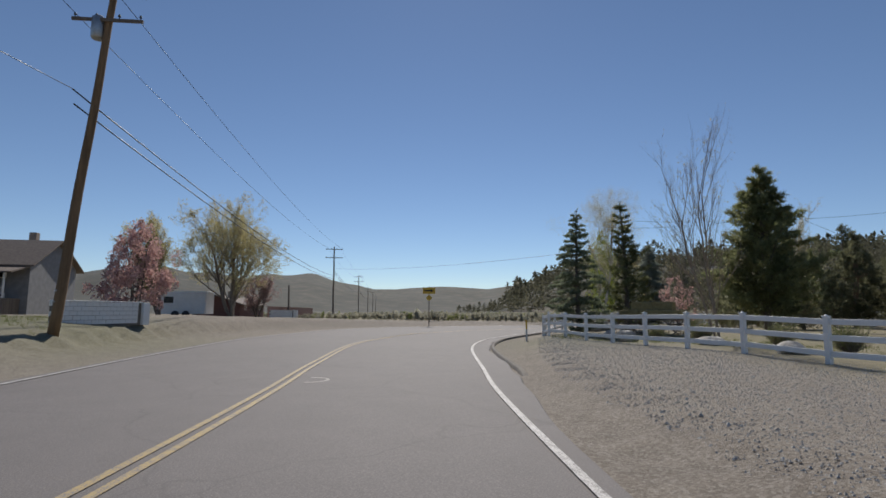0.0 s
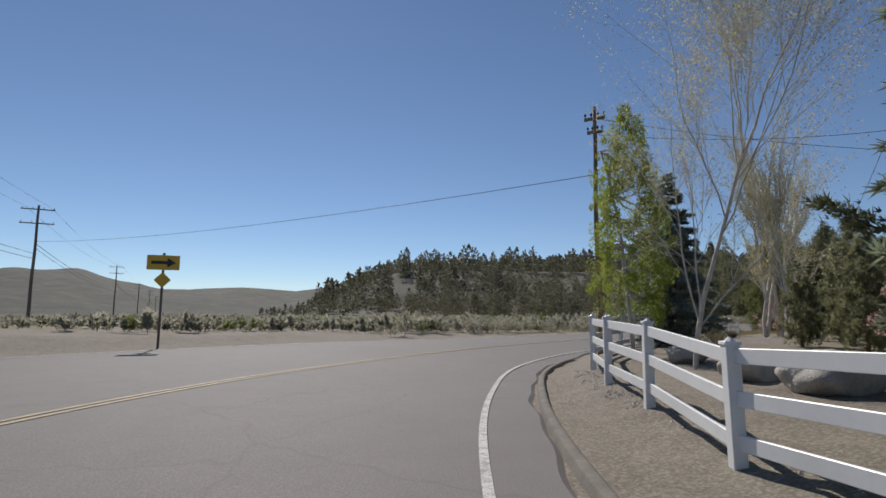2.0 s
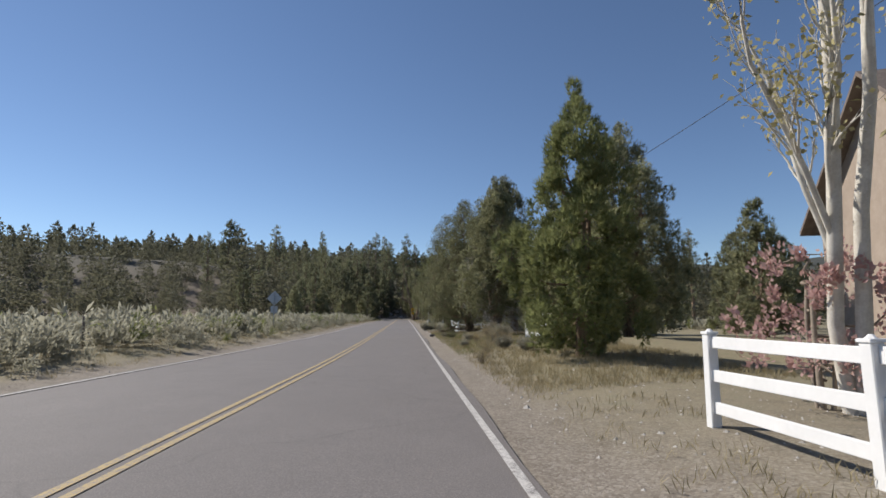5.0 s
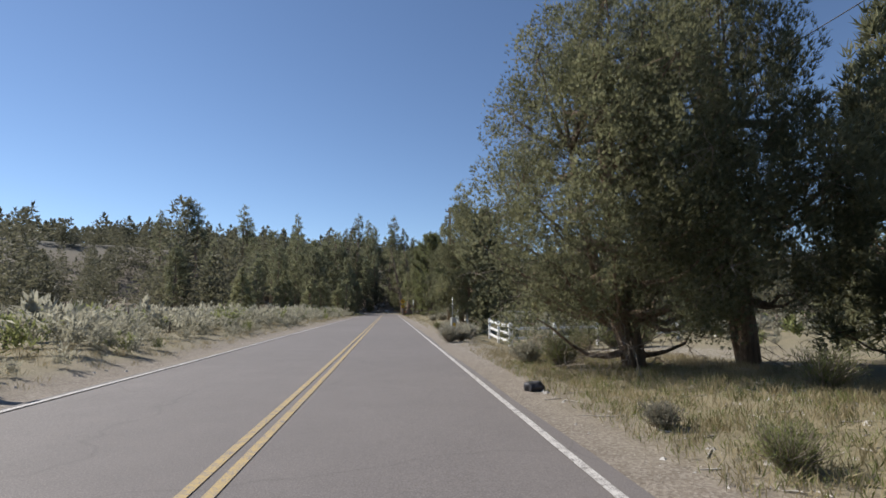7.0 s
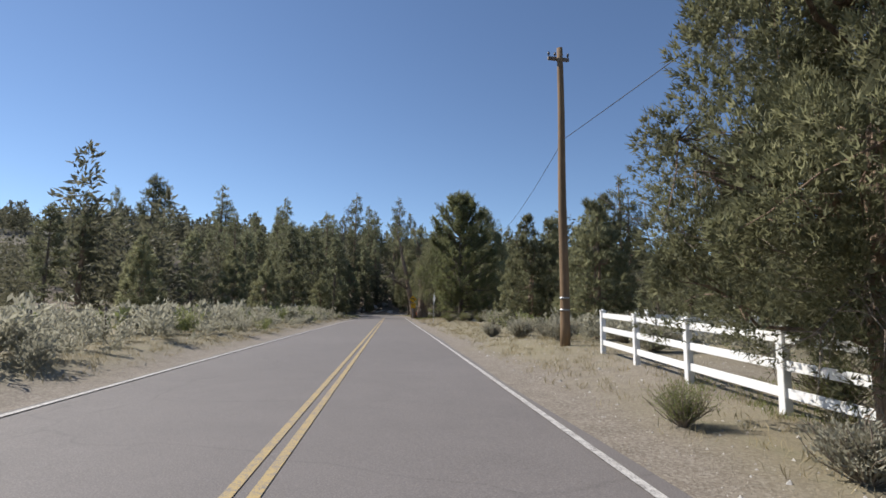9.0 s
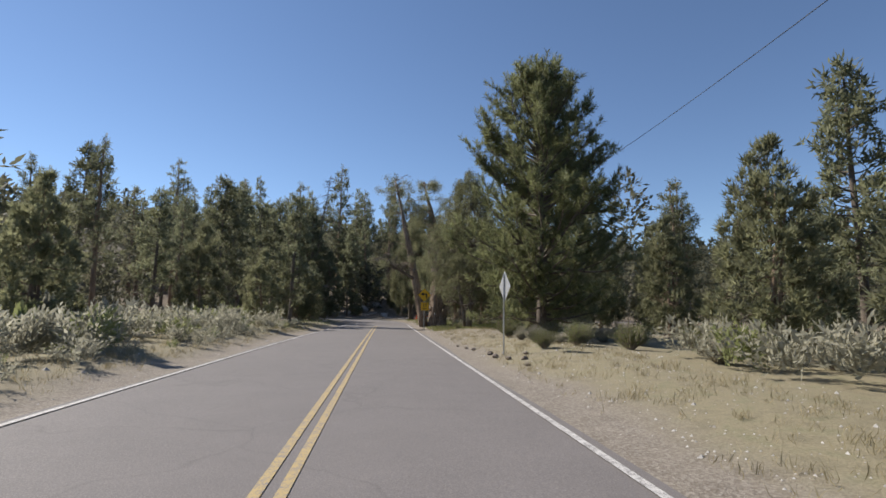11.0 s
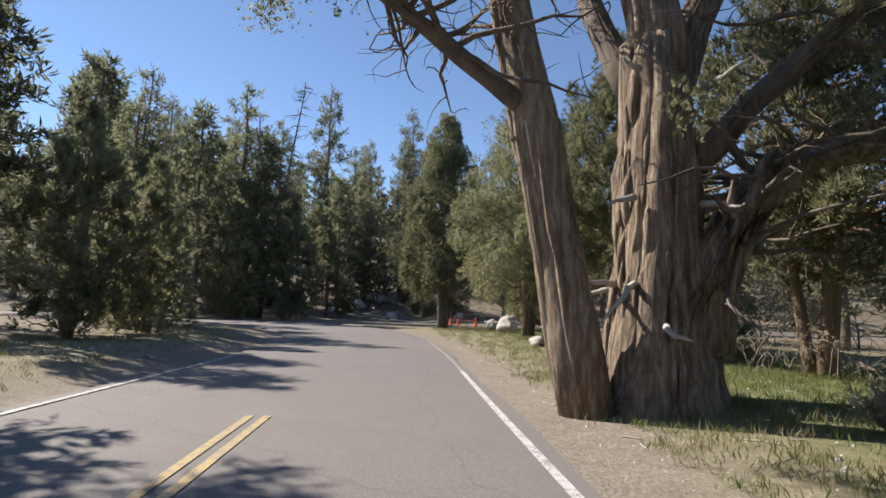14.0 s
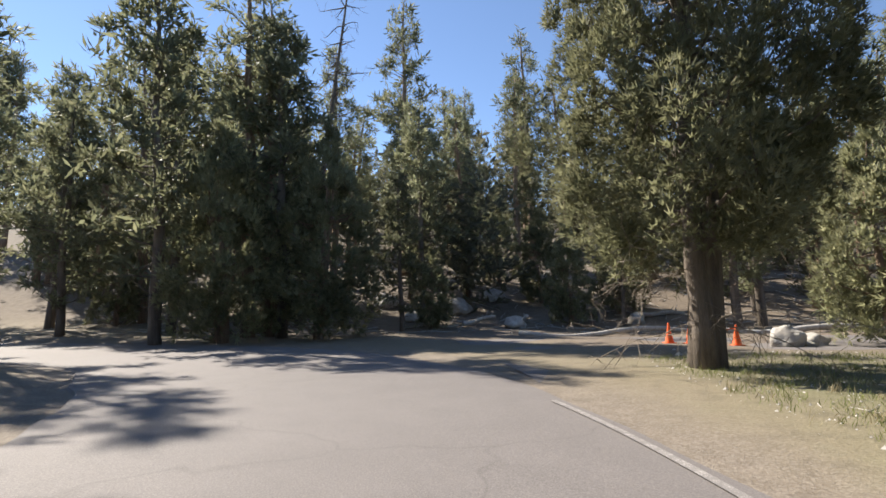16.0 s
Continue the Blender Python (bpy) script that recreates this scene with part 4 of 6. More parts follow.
def again(ob, x, y, size=1.0, yaw=None, label=""):
    """Another tree like ob, turned and scaled."""
    k = size / ob.scale[0]
    m = pose(x, y, ground_z(x, y), random.uniform(-2, 2), random.uniform(-2, 2), random.uniform(0, 360) if yaw is None else yaw) @ Matrix.Diagonal((k, k, k * random.uniform(0.93, 1.07), 1))
    c = copy_thing(ob, m)
    return tagged(c, label)


R = lambda k: np.random.default_rng(k)
# trees of the gardens inside the bend
tree("spruce_tree", conifer(R(1), 6.9, 1.55, 120, 0.15, 0.07, 0.03), BARK_GREY, SPRUCE, 10.9, -34.0, "dense dark green spruce behind the white fence")
tree("pine_tree", conifer(R(2), 7.8, 1.3, 110, 0.17, 0.07, 0.06, 0.03, 0.4, 0.35, 0.5), BARK_GREY, LONG_PINE, 10.8, -29.9, "slender open pine behind a spruce")
tree("spruce_tree", conifer(R(4), 10.0, 3.0, 60, 0.28, 0.10, 0.08, 0.03, 0.3, 0.35), BARK_GREY, LONG_PINE, 15.3, -23.0, "tall broad dark conifer beside a house")
tree("bare_tree", leafless(R(5), 8.7, 0.8, 900, 0.06, 4, 3, 0.3, 0.05, 0.12, 5), TWIG, WILLOW, 20.4, -36.2, "tall bare poplar with thin upright branches")
tree("bare_tree", leafless(R(6), 9.4, 1.0, 26000, 0.042, 4, 1, 0.6, 0.06, 0.12, 7), BARK_PALE, WILLOW, 6.3, -26.8, "bare pale aspen with fine spreading twigs")
tree("poplar_tree", bushy(R(7), 7.6, 1.45, 420, 115, 0.045, 0.038, 0.16, 1, (0, 0), 0.9, 0.07, 0.1, fan=False, lumps=0.2), BARK_PALE, POPLAR, 4.2, -24.5, "slim poplar with fresh yellow-green leaves")
tree("blue_spruce_tree", conifer(R(9), 6.7, 1.95, 250, 0.115, 0.046, 0.02, -0.04, 0.16, 0.02, 0.28), BARK_GREY, BLUE_SPRUCE, 3.55, -18.3, "dense blue spruce with branches through the fence")
asp = tree("bare_tree", leafless(R(10), 14.5, 0.62, 4200, 0.10, 3, 2, 0.30, 0.11, 0.2, 7), BARK_PALE, WILLOW, 4.7, -2.8, "tall aspen with white trunk and budding twigs")
for x, y, s in ((5.6, -1.2, 0.95), (5.2, 1.2, 1.05), (6.6, -4.0, 0.9)):
    again(asp, x, y, s)
tree("juniper_tree", bushy(R(11), 7.8, 2.3, 220, 90, 0.17, 0.08, 0.03), BARK_RED, RABBITBRUSH, 3.8, 8.6, "rounded yellow-green juniper at the road edge")
tree("blossom_tree", bushy(R(12), 2.6, 1.5, 50, 60, 0.08, 0.07, 0.2, 3, trunk=0.05, bare=0.3, fan=False), TWIG, BLOSSOM, 4.9, 1.4, "small pink flowering tree behind the fence", category="tree")
tree("blossom_tree", bushy(R(13), 3.6, 1.6, 50, 70, 0.08, 0.07, 0.2, 3, trunk=0.06, bare=0.3, fan=False), TWIG, BLOSSOM, 11.0, -25.5, "pink flowering garden tree", category="tree")
# across the road at the start
tree("willow_tree", leafless(R(14), 11.0, 1.12, 60000, 0.11, 4, 4, 0.8, 0.2, 0.08, 4), TWIG, WILLOW, -23.0, -46.4, "broad willow with pale yellow buds")
tree("blossom_tree", bushy(R(15), 6.8, 3.6, 130, 130, 0.16, 0.12, 0.03, 4, trunk=0.1, bare=0.35, fan=False), BARK_GREY, BLOSSOM, -12.8, -54.8, "spreading pink flowering tree")
tree("willow_tree", leafless(R(16), 8.5, 0.95, 20000, 0.12, 3, 3, 0.5, 0.12, 0.1, 6), TWIG, WILLOW, -17.0, -53.0, "bushy budding tree with yellow-green twigs")
tree("willow_tree", leafless(R(17), 9.5, 0.95, 8000, 0.2, 3, 2, 0.5, 0.16, 0.18, 6), BARK_GREY, WILLOW, -30, -68, "pale yellow budding tree behind a house")
tree("blossom_tree", leafless(R(18), 5.0, 1.0, 6000, 0.13, 3, 3, 0.6, 0.1, 0.15, 6), BARK_GREY, BLOSSOM, -30.0, -42.5, "low pink flowering tree beside a long wall")
# junipers along the straight
j1 = tree("juniper_tree", bushy(R(21), 8.3, 2.5, 420, 150, 0.095, 0.046, 0.16, 3, top=0.8, trunk=0.17, dead=60), BARK_RED, JUNIPER, 3.7, 21.6, "tall juniper with dead lower branches at the roadside")
j2 = tree("juniper_tree", bushy(R(22), 9.8, 4.1, 640, 165, 0.088, 0.045, 0.12, 3, (-0.07, 0), 0.85, trunk=0.22, dead=36), BARK_RED, JUNIPER, 3.95, 33.2, "dense olive-green juniper close to the road")
j3 = tree("juniper_tree", bushy(R(23), 10.2, 3.4, 400, 95, 0.16, 0.075, 0.04, 2, top=0.85, trunk=0.2, dead=12), BARK_RED, JUNIPER, 9.4, 18.6, "large juniper behind a white fence")
tree("juniper_tree", bushy(R(24), 9.3, 3.0, 400, 190, 0.095, 0.048, 0.10, 2, top=0.85, trunk=0.2, dead=16), BARK_RED, JUNIPER, 3.2, 57.4, "tall juniper of a pair beside a fence")
tree("juniper_tree", bushy(R(25), 8.9, 2.6, 340, 170, 0.10, 0.05, 0.10, 2, top=0.85, trunk=0.2, dead=16), BARK_RED, JUNIPER, 5.0, 58.6, "tall juniper of a pair beside a fence")
tree("juniper_tree", bushy(R(26), 11.8, 4.0, 420, 80, 0.17, 0.07, 0.16, 3, (-0.06, 0), 0.8, trunk=0.26, dead=36), BARK_RED, JUNIPER, 7.3, 34.0, "great spreading juniper over a gravel drive")
# the wood towards the bend
p1 = tree("pine_tree", brush_pine(R(31), 13.0, 4.3, 160, 0.03), BARK_GREY, LONG_PINE, 5.0, 107.6, "large bushy pine beside a road sign")
j4 = tree("juniper_tree", bushy(R(32), 14.5, 4.3, 520, 110, 0.17, 0.08, 0.05, 3, top=1.1, trunk=0.24, dead=24), BARK_RED, JUNIPER, 9.6, 119.5, "large pale olive juniper at a dirt pull-out")


def old_juniper():
    """The great juniper at the road edge: a stout fluted trunk, a leaning second stem and heavy arching limbs."""
    rng = R(33)
    x, y = 2.4, 131.8
    z = ground_z(x, y)
    ob = thing("old_juniper_tree", x, y, z, "huge old juniper with twisted split trunk and dead limbs", "tree", "roadside trees")
    g = Geo()
    zs = np.linspace(-0.4, 5.6, 15)
    for k in range(11):
        a = k * 0.571
        w = 0.52 + 0.08 * np.sin(k * 2.1)
        path = np.stack([w * np.cos(a + zs * 0.10) * (1 - 0.075 * zs), w * np.sin(a + zs * 0.10) * (1 - 0.075 * zs), zs], 1)
        path[:, :2] += rng.normal(size=(15, 2)) * 0.025
        tube(g, path, (0.27 + 0.25 * np.exp(-(zs + 0.3) * 1.5) - 0.018 * zs) * (1 + 0.12 * np.sin(zs * 3 + k)), 9)
    for k in range(170):
        a, z0 = rng.uniform(0, 6.28), rng.uniform(-0.2, 4.4)
        zz = np.linspace(z0, z0 + rng.uniform(0.5, 1.7), 7)
        w = (0.76 + 0.24 * np.exp(-(zz + 0.3) * 1.5)) * (1 - 0.085 * zz) + 0.03 * np.sin(zz * 5 + k)
        tube(g, np.stack([w * np.cos(a + zz * 0.10), w * np.sin(a + zz * 0.10), zz], 1), rng.uniform(0.6, 1.4) * np.array([0.01, 0.04, 0.055, 0.05, 0.06, 0.04, 0.01]), 5)
    part("trunk", g, BARK_OLD, ob)
    limbs = [((-1.2, -0.3, -0.3), (-0.24, 0.0, 1), 14.0, 0.40, 0), ((0.1, 0, 5.0), (-0.1, 0.1, 1), 8.5, 0.45, 0), ((0.45, -0.25, 0.8), None, 6.5, 0.44, 0), ((0.3, 0.3, 4.6), (0.4, 0.3, 1), 8.0, 0.36, 0),
             ((-0.2, 0.2, 4.8), (-0.25, 0.5, 1), 7.0, 0.28, 0), ((0.5, -0.2, 3.6), (0.7, -0.4, 0.8), 5.0, 0.22, 0), ((-1.9, -0.3, 4.2), (-0.9, -0.35, 0.45), 4.2, 0.15, -0.02), ((0.4, 0.2, 1.2), (0.4, -0.5, 1), 3.0, 0.13, 0.05)]
    green, at, way, stem = Geo(), [], [], None
    for s, d, ln, r, droop in limbs:
        g = Geo()
        if s[0] == -1.9:  # the long dead limb leaves the leaning stem
            s = tuple(np.interp(s[2], stem[:, 2], stem[:, c]) for c in range(3))
        if d is None:  # the heavy limb that arches up and away from the foot
            d = (1.0, -0.1, 0.3)
            u = np.linspace(0, 1, 11)
            p = np.stack([s[0] + 0.3 * u + 4.9 * u**1.7, s[1] - 0.8 * u, s[2] + 2.9 * np.sin(np.minimum(1, u * 1.7) * np.pi / 2) + 0.6 * u**3], 1) + rng.normal(size=(11, 3)) * 0.04
        else:
            p = limb_path(s, d, ln, rng, droop, 10, 0.06 if stem is not None else 0.018)
        stem = p if stem is None else stem
        tube(g, p, np.linspace(r, 0.06, len(p)) * (1 + 0.10 * np.sin(np.arange(11) * 2.2)), 12)
        for k in range(int(150 * r)):
            a, i0 = rng.uniform(0, 6.28), rng.integers(0, 6)
            side = np.array([math.cos(a), math.sin(a), 0]) * np.linspace(r, 0.05, 11)[i0 : i0 + 4, None]
            tube(g, p[i0 : i0 + 4] + side * 0.95 + rng.normal(size=(4, 3)) * 0.05 * r, rng.uniform(0.08, 0.2) * r * np.array([0.3, 1, 0.8, 0.2]), 5)
        for i in range(32):
            u = rng.uniform(0.35, 1)
            q = np.array([np.interp(u * 10, np.arange(11), p[:, c]) for c in range(3)])
            a = rng.uniform(0, 6.28)
            b = limb_path(q, (math.cos(a), math.sin(a), rng.uniform(-0.1, 0.5)), rng.uniform(0.9, 2.6), rng, 0.0, 6, 0.22)
            tube(g, b, np.linspace(0.05, 0.01, len(b)), 5, False)
            dead = u < 0.5 and rng.random() < 0.6 or d[0] < -0.15 and rng.random() < (0.75 if d[0] < -0.5 else 0.12)
            for c in b[3:]:
                if dead or s[2] == 3.6:
                    w = limb_path(c, rng.normal(size=3), 0.7, rng, 0, 4, 0.3)
                    tube(g, w, np.linspace(0.014, 0.004, len(w)), 3, False)
                    continue
                if c[2] < 4.2 or (s[2] == 0.8 and u < 0.8) or rng.random() < 0.2:
                    continue
                k = 130
                at.append(c + rng.normal(size=(k, 3)) * 0.19)
                way.append(rng.normal(size=(k, 3)) * 0.7 + (0, 0, 0.6))
        part("limb", g, BARK_OLD if r > 0.3 else BARK_GREY, ob)
    for i in range(9):
        g = Geo()
        a, zz = rng.uniform(2.5, 6.5), rng.uniform(1.0, 5.0)
        d = limb_path((0.7 * math.cos(a), 0.7 * math.sin(a), zz), (math.cos(a), math.sin(a), rng.uniform(-0.2, 0.6)), rng.uniform(0.4, 1.1), rng, 0, 4, 0.25)
        tube(g, d, np.linspace(0.06, 0.015, 5), 6)
        part("dead_stub", g, BARK_DEAD, ob, "bleached broken branch stub")
    g = Geo()
    p = np.array([(0.1, -0.45, 1.0), (0.38, -0.92, 1.9), (0.6, -0.98, 2.6), (0.95, -0.95, 3.05), (1.05, -0.9, 3.4), (1.35, -0.9, 3.8)])
    tube(g, p, np.array([0.12, 0.11, 0.10, 0.085, 0.06, 0.025]), 9)
    tube(g, p[2] + np.array([(0, 0, 0), (-0.12, -0.1, 0.25), (-0.1, -0.15, 0.55)]), [0.07, 0.05, 0.02], 7)
    tube(g, p[3] + np.array([(0, 0, 0), (0.3, 0.0, 0.1), (0.5, -0.1, 0.4)]), [0.06, 0.045, 0.02], 7)
    part("dead_branch", g, BARK_OLD, ob, "pale bleached dead branch")
    sprigs(green, np.concatenate(at), np.concatenate(way), 0.10, 0.026, rng, fan=True)
    part("crown", green, JUNIPER, ob)


old_juniper()
j5 = tree("juniper_tree", bushy(R(34), 12.6, 4.0, 480, 150, 0.115, 0.055, 0.2, 2, top=0.9, trunk=0.26, dead=34), BARK_GREY, JUNIPER, 4.2, 124.6, "tall grey-green juniper behind a road sign")
p2 = tree("juniper_tree", bushy(R(35), 15.8, 3.8, 500, 105, 0.19, 0.085, 0.17, 2, top=0.8, trunk=0.42, dead=24), BARK_GREY, JUNIPER, 1.4, 161.4, "broad dark juniper with stout trunk inside the bend")
tree("juniper_tree", bushy(R(38), 13.5, 4.4, 420, 80, 0.21, 0.095, 0.17, 3, trunk=0.3, dead=22), BARK_GREY, JUNIPER, 8.6, 159.0, "tall juniper with several dark trunks on grass")
j6 = tree("juniper_tree", bushy(R(36), 11.5, 3.9, 420, 170, 0.11, 0.053, 0.14, 3, top=0.9, trunk=0.22, dead=30), BARK_RED, JUNIPER, 3.9, 146.6, "juniper with pale dead twigs beside a boulder")
j7 = tree("juniper_tree", bushy(R(37), 10.0, 3.2, 300, 110, 0.16, 0.07, 0.2, 2, trunk=0.2, dead=30), BARK_RED, JUNIPER, 5.2, 139.6, "juniper with bare lower limbs over green grass")
# tall pines across the road and up the slope
t1 = tree("pine_tree", open_pine(R(41), 20.0, 3.0, 46, 0.30, fork=1), BARK_RED, PINE, -17.4, 177.0, "tall open pine on the slope", "pines of the wood", size=1.17)
t2 = tree("pine_tree", open_pine(R(42), 22.0, 3.6, 62, 0.25, 0.55, 0.12), BARK_RED, PINE, -12.8, 198.9, "tall pine with gaps between branches", "pines of the wood", size=1.25)
t3 = tree("pine_tree", open_pine(R(43), 15.0, 3.1, 78, 0.10, 0.5, 0.13, 12), BARK_GREY, PINE, -19.2, 154.6, "dense dark conifer in the wood", "pines of the wood")
jm = tree("juniper_tree", bushy(R(44), 7.8, 2.3, 190, 34, 0.24, 0.12, 0.05, 2, trunk=0.16), BARK_RED, JUNIPER, -11.8, 141.5, "dark juniper in the wood", "pines of the wood")


def snag(x, y, tall, lean):
    rng = R(45)
    ob = thing("dead_tree", x, y, ground_z(x, y), "bare leaning dead pine", "tree", "pines of the wood")
    g = Geo()
    p = limb_path((0, 0, -0.3), (lean, 0, 1), tall, rng, 0, 12, 0.02)
    tube(g, p, np.linspace(0.3, 0.03, 13), 9)
    part("trunk", g, BARK_GREY, ob)
    g = Geo()
    for i in range(85):
        u = rng.uniform(0.25, 0.98)
        q = np.array([np.interp(u * 12, np.arange(13), p[:, c]) for c in range(3)])
        a = rng.uniform(0, 6.28)
        b = limb_path(q, (math.cos(a), math.sin(a), rng.uniform(-0.3, 0.3)), rng.uniform(1.0, 3.2) * (1.25 - u * 0.7), rng, 0, 5, 0.2)
        tube(g, b, np.linspace(0.06, 0.015, len(b)), 4, False)
        for c in b[2:]:
            w = limb_path(c, rng.normal(size=3), 0.9, rng, 0, 3, 0.3)
            tube(g, w, np.linspace(0.015, 0.006, len(w)), 3, False)
    part("deadwood", g, BARK_GREY, ob, kind="stuff")


snag(-17.3, 183.7, 27, 0.15)
for ob, x, y, s in ((t3, -10.8, 131.5, 0.72), (j7, 7.4, 134.6, 1.1), (t3, -17.6, 132.5, 0.86), (t3, -14.2, 140.0, 0.72), (t3, -20.5, 146.0, 1.0), (t3, -26.0, 166.0, 1.1), (t1, -14.4, 150.5, 0.62), (t2, -33.0, 164.0, 0.8), (t1, -34, 152, 0.85), (t3, -26, 140, 0.9), (t2, -22.5, 122, 0.55),
                    (jm, -14.0, 118.0, 0.9), (jm, -19, 110, 1.0), (t3, -24, 112, 0.62), (t1, -9.0, 205.0, 1.0), (t2, -2.0, 203.0, 0.95), (t1, -31.0, 190.0, 1.15), (t2, 4.0, 210.0, 1.05), (t1, 9.0, 196.0, 0.9),
                    (t2, -8.0, 222.0, 1.0), (t3, 13.0, 186.0, 1.0), (t1, 17.5, 178.5, 0.8), (t3, 9.5, 180.0, 0.95), (t2, 22.0, 190.0, 0.9), (t3, 20.0, 168.0, 0.85), (t1, 14.0, 158.0, 0.62), (jm, 9.5, 168.2, 1.1), (jm, 12.5, 150.0, 1.3), (t3, 17.0, 145.0, 0.75),
                    (jm, 9.0, 142.0, 0.9), (t3, 16.0, 132.0, 0.8), (jm, 16.5, 128.0, 1.1), (t1, 20.0, 121.0, 0.55), (t3, 24.0, 118.4, 0.62), (t1, 17.2, 116.4, 0.56), (jm, 22.0, 128.0, 1.2), (jm, 12.0, 108.5, 0.8), (jm, 17.0, 105.0, 0.9), (t3, 27.0, 108.0, 0.6), (jm, 26.0, 100.0, 1.0),
                    (t1, 14.0, 88.0, 0.55), (jm, 10.0, 92.0, 1.05), (jm, 8.5, 97.0, 0.9), (t3, 12.5, 98.0, 0.6), (jm, 11.0, 84.0, 1.1), (t1, 19.0, 80.0, 0.5), (jm, 16.0, 78.0, 1.1), (t3, 22.0, 86.0, 0.65), (jm, 20.0, 70.0, 1.0), (t1, 26.0, 75.0, 0.6), (jm, 24.0, 63.0, 1.1), (t3, 30.0, 66.0, 0.7), (jm, 30.0, 54.0, 1.2),
                    (t1, 36.0, 60.0, 0.6), (jm, 38.0, 48.0, 1.2), (t3, 33.0, 78.0, 0.7), (jm, 7.6, 76.5, 0.9), (jm, 8.8, 80.5, 1.0), (jm, 6.9, 86.5, 0.95), (jm, 6.6, 114.0, 0.55),
                    (jm, 11.6, 33.5, 1.25), (jm, 8.6, 27.5, 1.15), (jm, 14.5, 30.5, 1.2), (jm, 34, 40, 1.2), (jm, 26, 36, 1.1), (t3, 30, 28, 0.6), (jm, 20, 24, 1.1), (jm, 18, 12, 1.0), (t3, 16, 4, 0.55), (jm, 14, -8, 1.0), (jm, 20, -4, 1.1), (t3, 24, -14, 0.6), (jm, 26, -24, 1.0),
                    (jm, 7.4, -14.5, 0.42), (jm, 9.4, -17.0, 0.5), (jm, 8.6, -11.5, 0.5), (jm, 10.8, -13.0, 0.6), (jm, 11.6, -19.5, 0.55), (jm, 12.5, -8.0, 0.6), (jm, 7.2, -8.4, 0.4), (jm, 13.4, -14.8, 0.6),
                    (jm, -13.5, 101, 0.75), (jm, -22, 96, 0.9), (t3, -34, 104, 0.7), (t1, -40, 120, 0.75), (t3, -38, 134, 0.85), (t2, -44, 150, 0.8), (t1, -36, 170, 0.9), (t3, -30, 178, 1.0), (jm, -11.5, 124.0, 0.8), (jm, -10.8, 144.5, 0.85), (jm, -13.5, 149, 1.0)):
    again(ob, x, y, s)
# measured tall trees beyond
for ob, x, y, top in ((t1, -56.9, 223.5, 40.8), (t2, -68.6, 209.6, 38.7), (t3, -73.0, 211.0, 37.5), (t2, -75.1, 197.2, 32.8), (t1, -0.2, 210.0, 32.6)):
    again(ob, x, y, max(0.5, (top - ground_z(x, y)) / (20.0 if ob is t1 else 22.0 if ob is t2 else 15.0)))


def slope_wood():
    """Pines and junipers that cover the slope beyond the bend."""
    rng = R(47)
    spots = [(-17.4, 177.0), (-17.3, 183.7), (-15.5, 181.5), (-14.2, 180.0)]
    while len(spots) < 96:
        a, d = radians(rng.uniform(-42, 44)), 34 + 75 * rng.random()
        x, y = -2 - d * math.sin(a), 148 + d * math.cos(a)
        gap = float(road_gap(np.array([x]), np.array([y]))[0][0])
        room = 3.4 + 0.02 * d
        if gap < 6.0 or y < 178 + 0.12 * abs(x) or min(math.hypot(x - u, y - v) for u, v in spots) < room:
            continue
        spots.append((x, y))
    for x, y in spots[4:]:
        kind = rng.random()
        ob = t1 if kind < 0.18 else t2 if kind < 0.34 else t3 if kind < 0.62 else jm
        again(ob, x, y, rng.uniform(0.55, 1.0) if ob is not jm else rng.uniform(0.6, 1.25))
    # big ones on the outside of the bend
    for ob, x, y, s in ((t3, -23.5, 161.5, 1.15), (t3, -15.2, 176.6, 1.25), (jm, -12.6, 175.2, 1.5), (jm, -16.8, 173.6, 1.4), (t3, -20.0, 173.0, 1.2), (t2, -27.5, 168.0, 1.0), (t2, -21.0, 180.6, 0.8), (t3, -24.0, 180.0, 1.25), (t2, -29.0, 184.0, 0.95), (t3, -34.5, 182.0, 1.2), (t2, -21.5, 188.5, 1.0), (t3, -26.0, 192.5, 1.3),
                        (t2, -38.0, 190.0, 1.0), (t3, -9.2, 179.6, 0.62), (t2, -6.3, 191.5, 0.75), (t3, -10.8, 191.0, 1.0), (t3, -43.0, 184.0, 1.2), (t2, -33.0, 199.0, 1.05), (jm, -7.8, 181.6, 0.7), (jm, 1.0, 183.5, 0.8), (jm, 4.6, 187.0, 1.0)):
        again(ob, x, y, s)


slope_wood()


